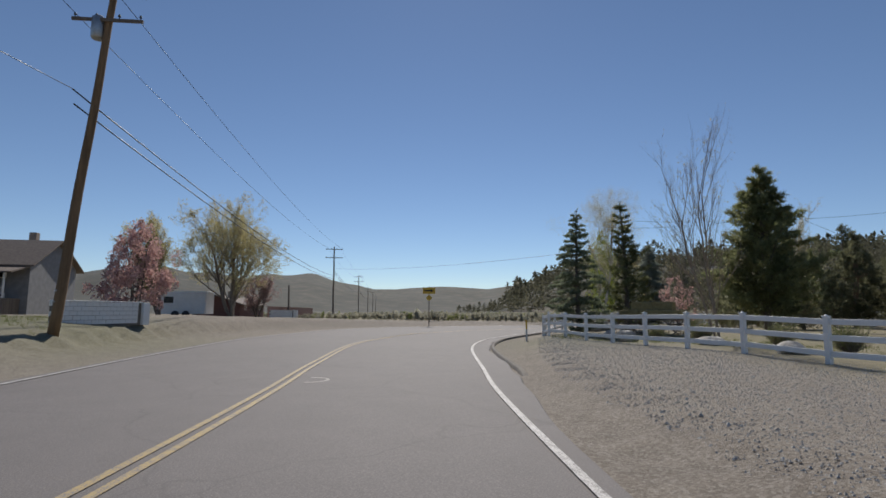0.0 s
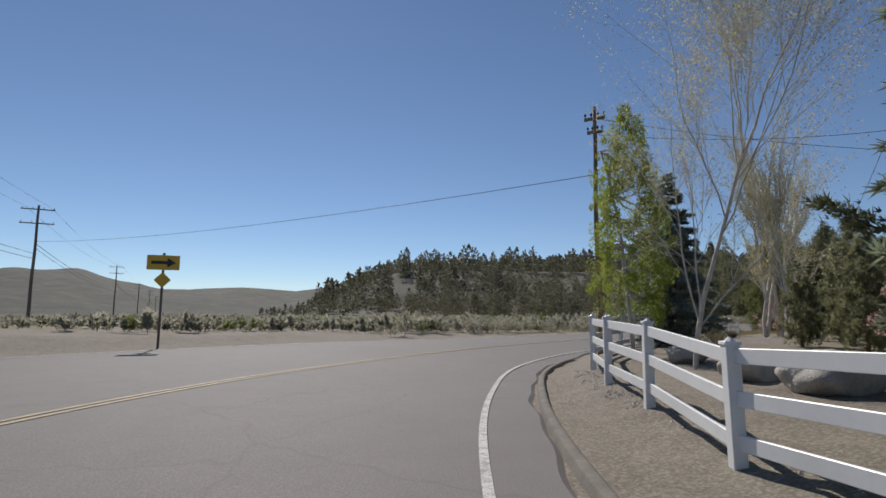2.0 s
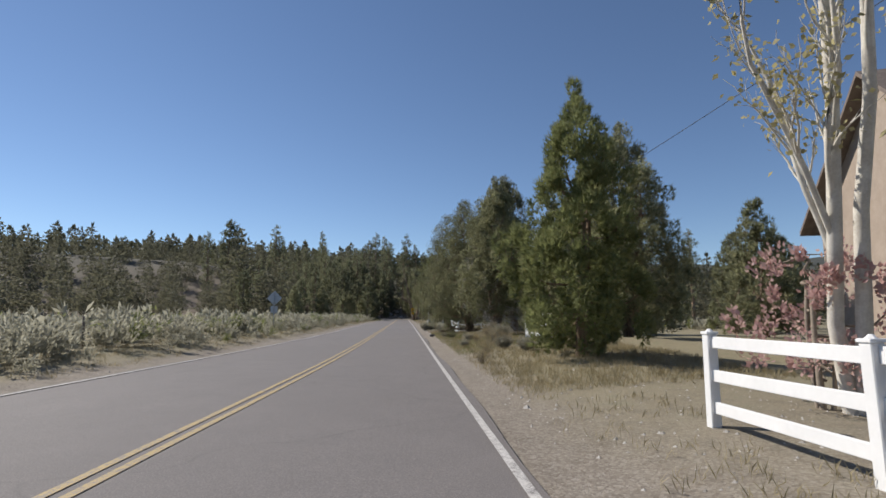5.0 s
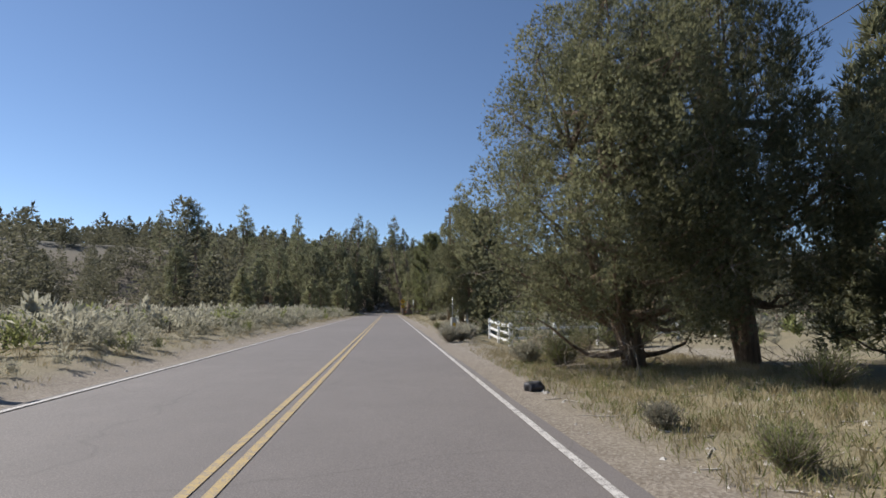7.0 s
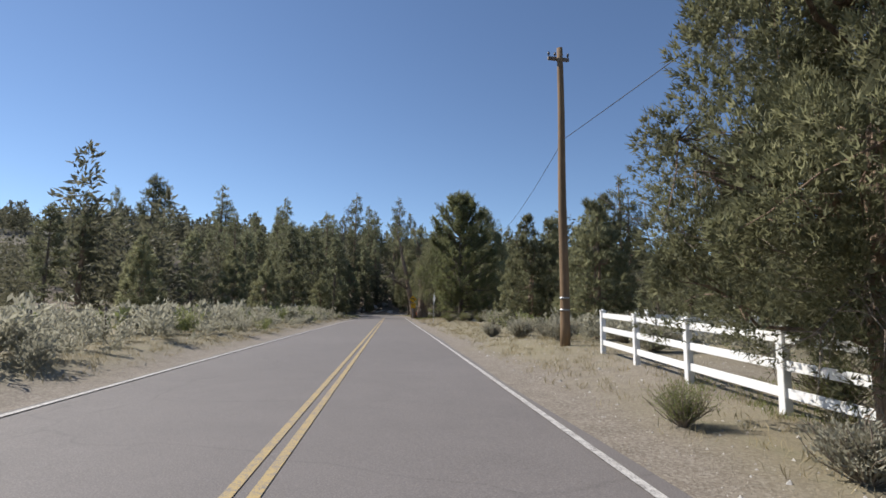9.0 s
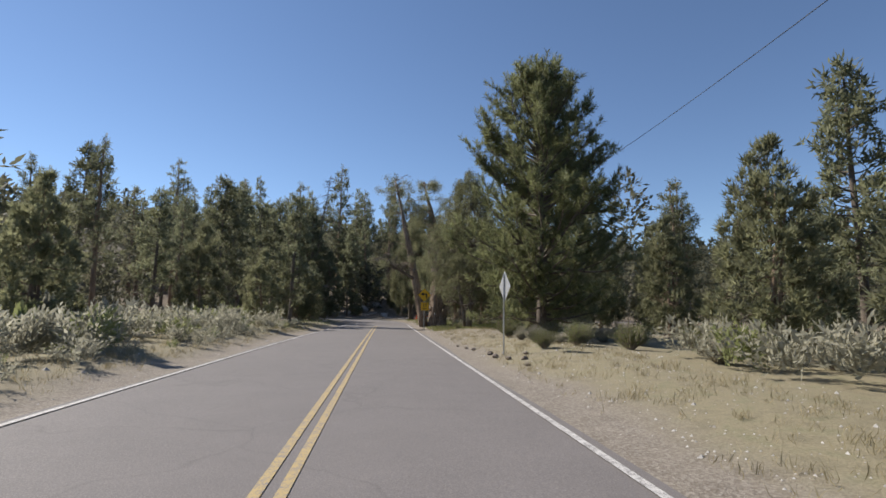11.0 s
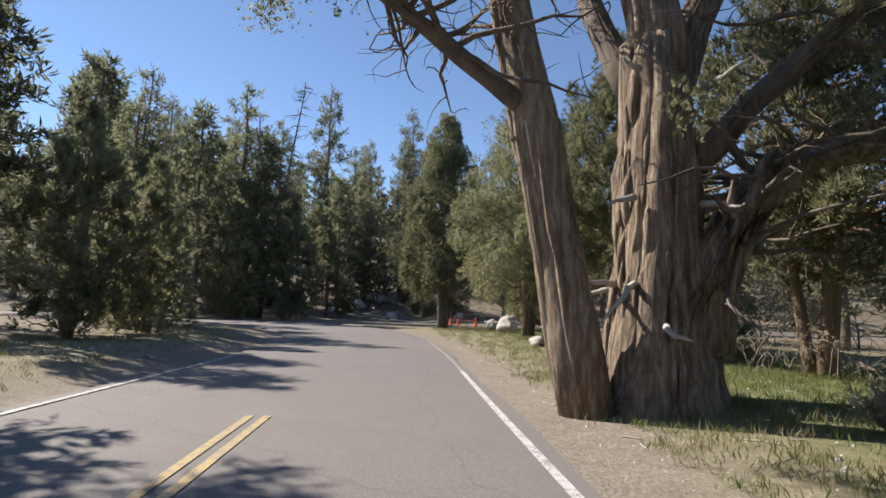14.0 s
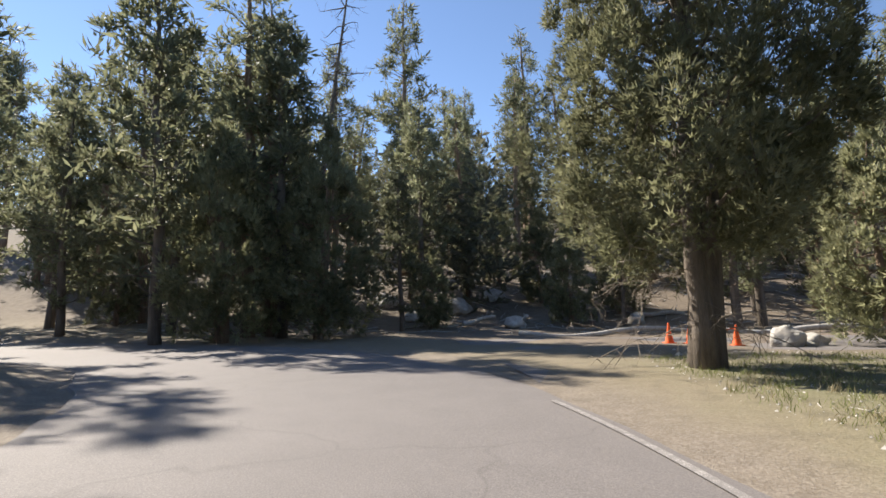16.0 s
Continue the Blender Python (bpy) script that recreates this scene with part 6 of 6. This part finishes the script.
def house(x, y, yaw, w, d, h, roof_h, wall, roof, label, storeys=1, porch=True):
    """Walls, pitched roof with eaves, windows with frames, door and railed porch."""
    ob = thing("house", x, y, ground_z(x, y) - 0.2, label, "house", "houses", yaw)
    g = Geo()
    block(g, 0, 0, 0, w, d, h)
    v0 = g.n
    g.add([(-w / 2, -d / 2, h), (-w / 2, d / 2, h), (-w / 2, 0, h + roof_h), (w / 2, -d / 2, h), (w / 2, d / 2, h), (w / 2, 0, h + roof_h)], [[0, 2, 1], [3, 4, 5]])
    part("wall", g, wall, ob, smooth=False)
    for s in (-1, 1):
        g = Geo()
        e = 0.6
        k = roof_h / (d / 2)
        a = np.array([(-w / 2 - e, s * (d / 2 + e), h - e * k), (w / 2 + e, s * (d / 2 + e), h - e * k), (w / 2 + e, 0, h + roof_h + 0.02), (-w / 2 - e, 0, h + roof_h + 0.02)])
        g.add(np.concatenate([a, a + (0, 0, 0.16)]), [[0, 1, 2, 3], [4, 5, 6, 7], [0, 1, 5, 4], [1, 2, 6, 5], [2, 3, 7, 6], [3, 0, 4, 7]])
        part("roof_slope", g, roof, ob, smooth=False)
    for st in range(storeys):
        for k in range(3):
            for side in (-1, 1):
                win = Geo()
                cx, cz = (k - 1) * w * 0.3, 1.5 + st * 2.7
                beam_y = side * (d / 2 + 0.02)
                for ax, bx, az, bz in ((-0.65, 0.65, 0, 0), (-0.65, 0.65, 1.2, 1.2), (-0.62, -0.62, 0, 1.2), (0.62, 0.62, 0, 1.2), (0, 0, 0, 1.2)):
                    beam(win, (cx + ax, beam_y, cz + az), (cx + bx, beam_y, cz + bz), 0.07, 0.08) if ax != bx else block(win, cx + ax, beam_y, cz, 0.08, 0.07, 1.2)
                f = part("window", win, BLOCK, ob, smooth=False)
                gl = Geo()
                block(gl, cx, side * (d / 2 + 0.005), cz, 1.22, 0.02, 1.18)
                part("pane", gl, GLASS, f, smooth=False)
    g = Geo()
    block(g, w * 0.28, d * 0.15, h + roof_h * 0.3, 0.7, 0.7, roof_h * 0.9 + 0.6, bevel=0.03)
    part("chimney", g, STUCCO, ob, smooth=False)
    if porch:
        g = Geo()
        block(g, 0, -d / 2 - 1.3, 0.0, w * 0.9, 2.6, 0.9 if storeys == 1 else 2.2)
        part("deck", g, POLE_GREY, ob, smooth=False)
        z0 = 0.9 if storeys == 1 else 2.2
        g = Geo()
        a = np.array([(-w * 0.5, -d / 2 - 3.0, z0 + 2.3), (w * 0.5, -d / 2 - 3.0, z0 + 2.3), (w * 0.5, -d / 2, z0 + 3.0), (-w * 0.5, -d / 2, z0 + 3.0)])
        g.add(np.concatenate([a, a + (0, 0, 0.14)]), [[0, 1, 2, 3], [4, 5, 6, 7], [0, 1, 5, 4], [1, 2, 6, 5], [2, 3, 7, 6], [3, 0, 4, 7]])
        part("porch_roof", g, roof, ob, smooth=False)
        for k in range(5):
            g = Geo()
            block(g, -w * 0.44 + k * w * 0.22, -d / 2 - 2.5, z0, 0.14, 0.14, 2.4, bevel=0.01)
            part("porch_post", g, BLOCK, ob, smooth=False)
        g = Geo()
        beam(g, (-w * 0.44, -d / 2 - 2.5, z0 + 0.95), (w * 0.44, -d / 2 - 2.5, z0 + 0.95), 0.08, 0.06)
        beam(g, (-w * 0.44, -d / 2 - 2.5, z0 + 0.12), (w * 0.44, -d / 2 - 2.5, z0 + 0.12), 0.06, 0.06)
        rail = part("railing", g, BLOCK, ob, "white baluster railing", False)
        gb = Geo()
        block(gb, 0, 0, 0, 0.045, 0.045, 0.82)
        me = gb.mesh("baluster", BLOCK, False)
        for k in range(int(w * 0.88 / 0.16)):
            b = new("baluster", me)
            b.parent = rail
            b.location = (-w * 0.44 + 0.16 * k, -d / 2 - 2.5, z0 + 0.12)


house(21.0, 8.0, -18, 13, 10, 5.4, 4.2, STUCCO, ROOFING, "tan two-storey house with brown roof and white deck railing", 2)
house(27.0, -8.0, 25, 12, 9, 3.2, 2.8, STUCCO, ROOFING, "low tan house with a grey-brown roof", 1, False)
house(-38.0, -68.0, 70, 13, 9, 5.6, 2.6, GREY_SIDING, ROOFING, "grey two-storey house with balcony behind a wall", 2)
house(-62.0, -40.0, -25, 16, 7, 2.4, 1.2, RUST_WALL, ROOFING, "long low dark red building", 1, False)


def long_wall(x0, y0, x1, y1, tall, label):
    z = ground_z((x0 + x1) / 2, (y0 + y1) / 2) - 0.2
    yaw = math.degrees(math.atan2(y1 - y0, x1 - x0))
    ob = thing("board_fence", x0, y0, z, label, "fence", "board fences", yaw)
    n = int(math.hypot(x1 - x0, y1 - y0) / 0.3)
    g = Geo()
    block(g, 0, 0, 0, 0.29, 0.03, tall, bevel=0.004)
    me = g.mesh("board", RUST_WALL, False)
    for k in range(min(n, 140)):
        b = new("board", me)
        b.parent = ob
        b.location = (0.15 + 0.3 * k, random.uniform(-0.01, 0.01), random.uniform(-0.02, 0.02))
    g = Geo()
    for zz in (0.4, tall - 0.3):
        beam(g, (0, 0.05, zz), (0.3 * min(n, 140), 0.05, zz), 0.05, 0.09)
    part("back_rail", g, POLE_GREY, ob, smooth=False)


long_wall(-38.8, -39.4, -75, -22, 2.2, "long dark red board fence along a yard")


def shed(x, y, yaw, label):
    ob = thing("shed", x, y, ground_z(x, y) - 0.05, label, "shed", "", yaw)
    g = Geo()
    block(g, 0, 0, 0.35, 4.6, 2.2, 2.2, bevel=0.08)
    part("body", g, BLOCK, ob, smooth=False)
    for s in (-0.5, 0.5):
        g = Geo()
        tube(g, [(s, -1.1, 0.33), (s, -1.28, 0.33)], [0.33, 0.33], 20)
        part("wheel", g, DARK_METAL, ob, "dark rubber wheel")
    g = Geo()
    block(g, -1.2, -1.11, 1.4, 0.9, 0.03, 0.6)
    part("window", g, GLASS, ob, smooth=False)


shed(-25.5, -50.3, 62, "white travel trailer under the trees")


def hay_wagon(x, y):
    ob = thing("hay_wagon", x, y, ground_z(x, y), "old wooden wagon loaded with hay bales", "wagon", "", 15)
    g = Geo()
    block(g, 0, 0, 0.75, 3.4, 1.5, 0.12, bevel=0.01)
    part("bed", g, POLE_GREY, ob, smooth=False)
    for sx in (-1.1, 1.1):
        for sy in (-0.8, 0.8):
            g = Geo()
            a = np.linspace(0, 2 * np.pi, 25)
            tube(g, np.stack([sx + 0.5 * np.cos(a), np.full(25, sy), 0.52 + 0.5 * np.sin(a)], 1), np.full(25, 0.035), 6, False)
            for k in range(8):
                tube(g, [(sx, sy, 0.52), (sx + 0.5 * math.cos(k * 0.785), sy, 0.52 + 0.5 * math.sin(k * 0.785))], [0.025, 0.02], 5)
            tube(g, [(sx, sy - 0.08, 0.52), (sx, sy + 0.08, 0.52)], [0.08, 0.08], 10)
            part("wheel", g, POLE_GREY, ob, "spoked wooden wheel")


hay_wagon(13.6, -31.2)
hw = ground_z(13.6, -31.2) + 0.87


def bale(x, y, z, yaw):
    g = Geo()
    block(g, 0, 0, 0, 1.1, 0.5, 0.42, bevel=0.05)
    rng = R(int(x * 100) % 1000)
    v = np.concatenate(g.v)
    g.v = [v + rng.normal(size=v.shape) * 0.01]
    k = 260
    at = rng.uniform(-1, 1, (k, 3)) * (0.54, 0.25, 0.2) + (0, 0, 0.22)
    d = rng.normal(size=(k, 3))
    at[np.arange(k), rng.integers(0, 2, k)] *= 1.02
    sprigs(g, at, d, 0.16, 0.012, rng)
    ob = new("hay_bale", g.mesh("hay_bale", HAY, False))
    ob.matrix_world = pose(x, y, z, 0, 0, yaw)
    tagged(ob, "golden rectangular hay bale stacked on a wagon", "hay bale", "hay bales")


c15, s15 = math.cos(radians(15)), math.sin(radians(15))
for dx, dy, lv in ((-1.1, -0.35, 0), (0.05, -0.35, 0), (1.1, -0.3, 0), (-1.0, 0.3, 0), (0.1, 0.3, 0), (-0.5, -0.1, 1), (0.6, 0.0, 1)):
    bale(13.6 + dx * c15 - dy * s15, -31.2 + dx * s15 + dy * c15, hw + 0.43 * lv, 15 + random.uniform(-4, 4))


# ---------- shrubs, grass and gravel ----------
def shrub(rng, tall, wide, count, leaf, width):
    """A many-stemmed shrub: fine stems fanning from the root, clothed in small leaves."""
    wood, green = Geo(), Geo()
    at, way = [], []
    for k in range(max(4, count // 26)):
        a, lean = rng.uniform(0, 6.28), rng.uniform(0.1, 1.15)
        p = limb_path((0, 0, -0.05), (math.cos(a) * lean, math.sin(a) * lean, 1), rng.uniform(0.65, 1.05) * math.hypot(tall, wide * lean * 0.6), rng, 0.06, 5, 0.14)
        tube(wood, p, np.linspace(0.014, 0.004, 6), 4, False)
        u = rng.uniform(1.6, 5, 26)
        q = np.stack([np.interp(u, np.arange(6), p[:, c]) for c in range(3)], 1)
        at.append(q + rng.normal(size=(26, 3)) * 0.05 * tall)
        way.append(unit(p[-1] - p[0]) + rng.normal(size=(26, 3)) * 0.6)
    sprigs(green, np.concatenate(at), np.concatenate(way), leaf, width, rng)
    return wood, green


def bush(name, made, green, x, y, label, size=1.0):
    ob = thing(name, x, y, ground_z(x, y), label, "shrub", "roadside shrubs")
    part("woody_base", made[0], TWIG, ob)
    part("foliage", made[1], green, ob)
    ob.scale = (size, size, size)
    return ob


sg = bush("sagebrush", shrub(R(70), 0.75, 0.75, 3600, 0.08, 0.027), SAGE, 0.9, 44.9, "grey-green sagebrush at the driveway corner")
rb = bush("rabbitbrush", shrub(R(71), 1.0, 0.95, 3800, 0.10, 0.013), RABBITBRUSH, 9.6, 45.2, "yellow-green bushy shrub beside the driveway", 1.1)
dry = bush("dry_shrub", shrub(R(72), 0.9, 1.0, 700, 0.10, 0.014), STRAW, 5.2, 46.7, "bare grey twiggy shrub before a fence")
for ob, x, y, s in ((sg, 1.45, 45.3, 0.8), (sg, 1.5, 48.9, 0.9), (sg, 2.3, 48.6, 1.1), (sg, 1.5, 50.2, 1.0), (sg, 2.7, 51.5, 1.1), (sg, 1.9, 53.6, 1.0), (sg, 3.0, 55.0, 1.0), (rb, 3.3, 53.2, 0.7), (sg, 2.0, 56.6, 0.8), (rb, 1.6, 58.8, 0.6), (dry, 6.1, 46.9, 1.1), (rb, 8.9, 46.0, 1.5), (rb, 10.4, 46.3, 1.4), (rb, 7.7, 46.4, 1.2), (rb, 2.4, 34.0, 0.85), (sg, 1.9, 35.3, 0.9), (sg, 3.3, 18.2, 0.9), (dry, 2.6, 16.2, 0.9), (dry, 3.2, 19.8, 1.0), (sg, 2.2, 21.2, 0.6), (dry, 4.6, 38.5, 0.9), (dry, 1.9, 13.2, 0.7), (sg, 2.6, 13.6, 0.7), (dry, 3.0, 15.0, 0.7), (sg, 1.6, 17.8, 0.5), (dry, 2.3, 19.0, 0.7), (sg, 3.9, 21.8, 0.9), (dry, 3.4, 23.0, 0.8), (rb, 1.7, 25.8, 0.5), (sg, 1.5, 27.6, 0.45), (rb, 4.9, 29.0, 0.7), (sg, 3.0, 11.6, 0.7), (dry, 1.3, 10.2, 0.6),
                    (rb, 4.1, 56.2, 0.7), (rb, 4.3, 59.4, 0.8), (sg, 5.4, 67.0, 1.2), (sg, 4.4, 72.2, 1.3), (sg, 6.4, 71.0, 1.2), (sg, 3.6, 75.5, 1.2), (sg, 5.2, 76.5, 1.3), (sg, 2.9, 78.8, 1.0), (sg, 4.6, 80.2, 1.2), (rb, 3.2, 101.2, 0.7), (rb, 4.6, 101.8, 0.9), (sg, 5.4, 103.4, 1.1), (rb, 6.0, 100.4, 0.9), (sg, 3.9, 104.6, 0.9), (rb, 7.4, 98.4, 1.0), (sg, 6.4, 96.2, 1.0), (sg, 8.6, 95.0, 1.1), (rb, 4.8, 105.9, 0.9), (rb, 3.6, 108.2, 0.8), (rb, 4.3, 112.6, 0.9), (rb, 5.3, 114.4, 0.8), (sg, 4.9, 111.4, 0.7), (sg, 6.8, 104.6, 0.9),
                    (sg, 8.0, 105.5, 0.9), (rb, 7.6, 103.0, 0.8), (sg, 4.3, 103.0, 0.5), (sg, 3.6, 106.0, 0.6), (rb, 2.9, 121.5, 0.5), (sg, 4.4, 127.2, 0.9), (rb, 6.2, 131.0, 0.7), (sg, 3.9, 129.5, 0.8), (rb, 7.3, 137.2, 0.7), (rb, 8.6, 152.5, 0.8), (rb, 17.2, -35.8, 0.8), (rb, 19.6, -36.2, 0.9), (rb, 22.6, -36.4, 0.9), (rb, 24.9, -37.2, 0.9),
                    (dry, 5.9, -22.6, 0.9), (rb, 4.2, -13.6, 0.7), (sg, 3.5, -6.0, 0.6)):
    again(ob, x, y, s)


def scatter(name, label, category, mat, spots, maker, kind="stuff"):
    g = Geo()
    for v, f in maker(spots):
        g.add(v, f)
    tagged(new(name, g.mesh(name, mat)), label, category, kind=kind)


def sage_field():
    rng = R(80)
    protos = []
    for k in range(5):
        _, g = shrub(R(81 + k), 0.8, 0.85, 78, 0.29, 0.13)
        v, f = g.arrays()
        protos.append((v, f[0]))
    fine = []
    for k in range(4):
        _, g = shrub(R(90 + k), 0.85, 0.95, 260, 0.14, 0.042)
        v, f = g.arrays()
        fine.append((v, f[0]))
    n = 9000
    x = -8.5 - 120 * rng.random(n) ** 1.5
    y = rng.uniform(-34, 118, n)
    x2, y2 = rng.uniform(5, 42, 1600), rng.uniform(42, 100, 1600)
    x, y = np.r_[x2, x], np.r_[y2, y]
    gap, side = road_gap(x, y)
    near_lot = (y < -16) & (gap < 7) | (y < -30 + 0.0 * x) & (x > -30)
    patchy = waves(x * 0.6, y * 0.6) + 0.5 * rng.normal(size=len(x))
    ok = (gap > 1.6 + 1.2 * rng.random(len(x))) & ~near_lot & (patchy > -0.25) & ((side < 0) | (x > 5.5)) & ~((x > 2) & (x < 13) & (y > 37) & (y < 47))
    x, y, gap = x[ok][:2700], y[ok][:2700], gap[ok][:2700]
    ye = rng.uniform(-8, 122, 620)
    xe = -8.6 - 5.5 * rng.random(620) ** 1.3
    xe, ye = np.r_[xe, -14 - 30 * np.abs(rng.normal(size=900))], np.r_[ye, -3 + 16 * rng.normal(size=900)]
    ge, _ = road_gap(xe, ye)
    ok = (ge > 1.3) & ~((ye < -14) & (ge < 8)) & (ye > -29)
    x, y, gap = np.r_[x, xe[ok]], np.r_[y, ye[ok]], np.r_[gap, ge[ok]]
    z = height(x, y)
    a, b = Geo(), Geo()
    for i in range(len(x)):
        close = gap[i] < 5 or 0 < x[i] < 18
        v, f = (fine[rng.integers(4)] if close else protos[rng.integers(5)])
        s = rng.uniform(0.55, 1.35) * (0.7 if gap[i] < 2.4 else 1.3 if gap[i] < 8 else 1.0)
        t = rng.uniform(0, 6.28)
        c, sn = math.cos(t) * s, math.sin(t) * s
        (b if rng.random() < 0.13 else a).add(np.stack([v[:, 0] * c - v[:, 1] * sn + x[i], v[:, 0] * sn + v[:, 1] * c + y[i], v[:, 2] * s + z[i]], 1), f)
    tagged(new("sagebrush_field", a.mesh("sagebrush_field", SAGE)), "grey-green sagebrush covering the flat ground", "shrubs", kind="stuff")
    tagged(new("green_brush_field", b.mesh("green_brush_field", RABBITBRUSH)), "yellow-green low brush among the sagebrush", "shrubs", kind="stuff")


sage_field()


def blades(name, label, mat, boxes, tall, width, seed, lo=0.5):
    """Grass in stretches (x range, y range, how many), kept off the asphalt."""
    rng = R(seed)
    xs, ys = [], []
    for x0, x1, y0, y1, n in boxes:
        tufts = np.stack([rng.uniform(x0, x1, n // 14 + 1), rng.uniform(y0, y1, n // 14 + 1)], 1)
        k = rng.integers(len(tufts), size=n)
        p = tufts[k] + rng.normal(size=(n, 2)) * 0.09
        xs.append(p[:, 0])
        ys.append(p[:, 1])
    x, y = np.concatenate(xs), np.concatenate(ys)
    gap, _ = road_gap(x, y)
    ok = gap > lo + 0.7 * rng.random(len(x)) ** 2
    x, y = x[ok], y[ok]
    p = np.stack([x, y, surface(x, y) - 0.01], 1)
    g = Geo()
    sprigs(g, p, rng.normal(size=(len(p), 3)) * (0.38, 0.38, 0.1) + (0, 0, 1), tall, width, rng, 0.9)
    tagged(new(name, g.mesh(name, mat)), label, "grass", kind="stuff")


blades("dry_grass", "dry straw-coloured grass along the road shoulders", STRAW,
       [(0.4, 7, 4, 40, 72000), (0.4, 5, 40, 100, 14000), (0.4, 5, 100, 130, 7000), (-12, -7, 0, 130, 40000), (0.6, 4, 130, 160, 3500), (0.5, 3, -12, 4, 1500), (-30, -12, -10, 60, 6000)], 0.16, 0.011, 101)
blades("green_grass", "fresh green grass in patches beside the road", GRASS,
       [(1.2, 9, 121, 136, 34000), (0.6, 9, 134, 164, 26000), (0.6, 5, 14, 36, 19000), (3, 7, 54, 62, 4000), (-12, -7, 118, 150, 8000), (-2, 9, -66, -58, 4000), (12, 26, -38.5, -33, 4000), (8, 24, 146, 160, 5000)], 0.13, 0.011, 102)


def gravel():
    rng = R(110)
    k = 270000
    x, y = rng.uniform(4, 36, k), rng.uniform(-58, -28, k)
    gap, side = road_gap(x, y)
    fence_y = np.interp(x, [4, 6, 8.3, 10, 13.5, 19.7, 28, 36], [-27, -31, -34, -35.6, -37.4, -39.6, -41.5, -43])
    ok = (side > 0) & (gap > 0.95) & (y < fence_y + 0.3)
    x2, y2 = rng.uniform(0.8, 11, 12000), rng.uniform(36, 45.5, 12000)
    x, y = np.r_[x[ok][:52000], x2], np.r_[y[ok][:52000], y2]
    n = len(x)
    z = surface(x, y)
    s = np.exp(rng.normal(size=n) * 0.4) * 0.0115
    o = np.array([(1, 0, -0.3), (0, 1, -0.3), (-1, 0, -0.3), (0, -1, -0.3), (0.1, 0.1, 0.5)])
    f = np.array([(0, 1, 4), (1, 2, 4), (2, 3, 4), (3, 0, 4)])
    t = rng.uniform(0, 6.28, n)
    v = o[None] * rng.uniform(0.7, 1.4, (n, 5, 1)) * s[:, None, None]
    c, sn = np.cos(t)[:, None], np.sin(t)[:, None]
    v = np.stack([v[..., 0] * c - v[..., 1] * sn + x[:, None], v[..., 0] * sn + v[..., 1] * c + y[:, None], v[..., 2] + (z + s * 0.1)[:, None]], -1)
    g = Geo()
    g.add(v.reshape(-1, 3), (f[None] + 5 * np.arange(n)[:, None, None]).reshape(-1, 3))
    tagged(new("gravel", g.mesh("gravel", PEBBLE, False)), "loose pale crushed gravel beside the kerb", "gravel", kind="stuff")


gravel()


def litter_bits():
    """Pebbles, twigs and bark chips strewn over the shoulders and the wood's edge."""
    rng = R(120)
    stones, sticks = Geo(), Geo()
    n = 15000
    x, y = np.r_[rng.uniform(0.4, 6, n), rng.uniform(-11, -6, n // 3)], np.r_[rng.uniform(-20, 166, n), rng.uniform(0, 150, n // 3)]
    gap, _ = road_gap(x, y)
    ok = gap > 0.15 + 0.5 * rng.random(len(x)) ** 2
    x, y = x[ok], y[ok]
    z = surface(x, y)
    s = np.exp(rng.normal(size=len(x)) * 0.55) * 0.016
    o = np.array([(1, 0, -0.3), (0, 1, -0.3), (-1, 0, -0.3), (0, -1, -0.3), (0.1, 0.1, 0.5)])
    f = np.array([(0, 1, 4), (1, 2, 4), (2, 3, 4), (3, 0, 4)])
    v = o[None] * rng.uniform(0.6, 1.5, (len(x), 5, 1)) * s[:, None, None] + np.stack([x, y, z + s * 0.1], 1)[:, None]
    stones.add(v.reshape(-1, 3), (f[None] + 5 * np.arange(len(x))[:, None, None]).reshape(-1, 3))
    tagged(new("pebbles", stones.mesh("pebbles", PEBBLE, False)), "small loose stones on the road shoulder", "stones", kind="stuff")
    for k in range(1500):
        if k < 700:
            px, py = rng.uniform(0.9, 9), rng.choice([rng.uniform(18, 42), rng.uniform(108, 165)])
        else:
            px, py = rng.uniform(-34, 30), rng.uniform(178, 215)
        if float(road_gap(np.array([px]), np.array([py]))[0][0]) < 0.6:
            continue
        a, ln = rng.uniform(0, 6.28), (rng.uniform(0.12, 0.6) if k < 700 else rng.uniform(0.5, 2.4))
        p = limb_path((px, py, 0), (math.cos(a), math.sin(a), 0), ln, rng, 0, 3, 0.2)
        p[:, 2] = surface(p[:, 0], p[:, 1]) + 0.012 * (1 if k < 700 else 3)
        tube(sticks, p, np.linspace(0.010, 0.004, 4) * (1 if k < 700 else 4), 4, False)
    tagged(new("fallen_brushwood", sticks.mesh("fallen_brushwood", BARK_DEAD)), "grey fallen twigs and branches on the ground", "twigs", kind="stuff")


litter_bits()
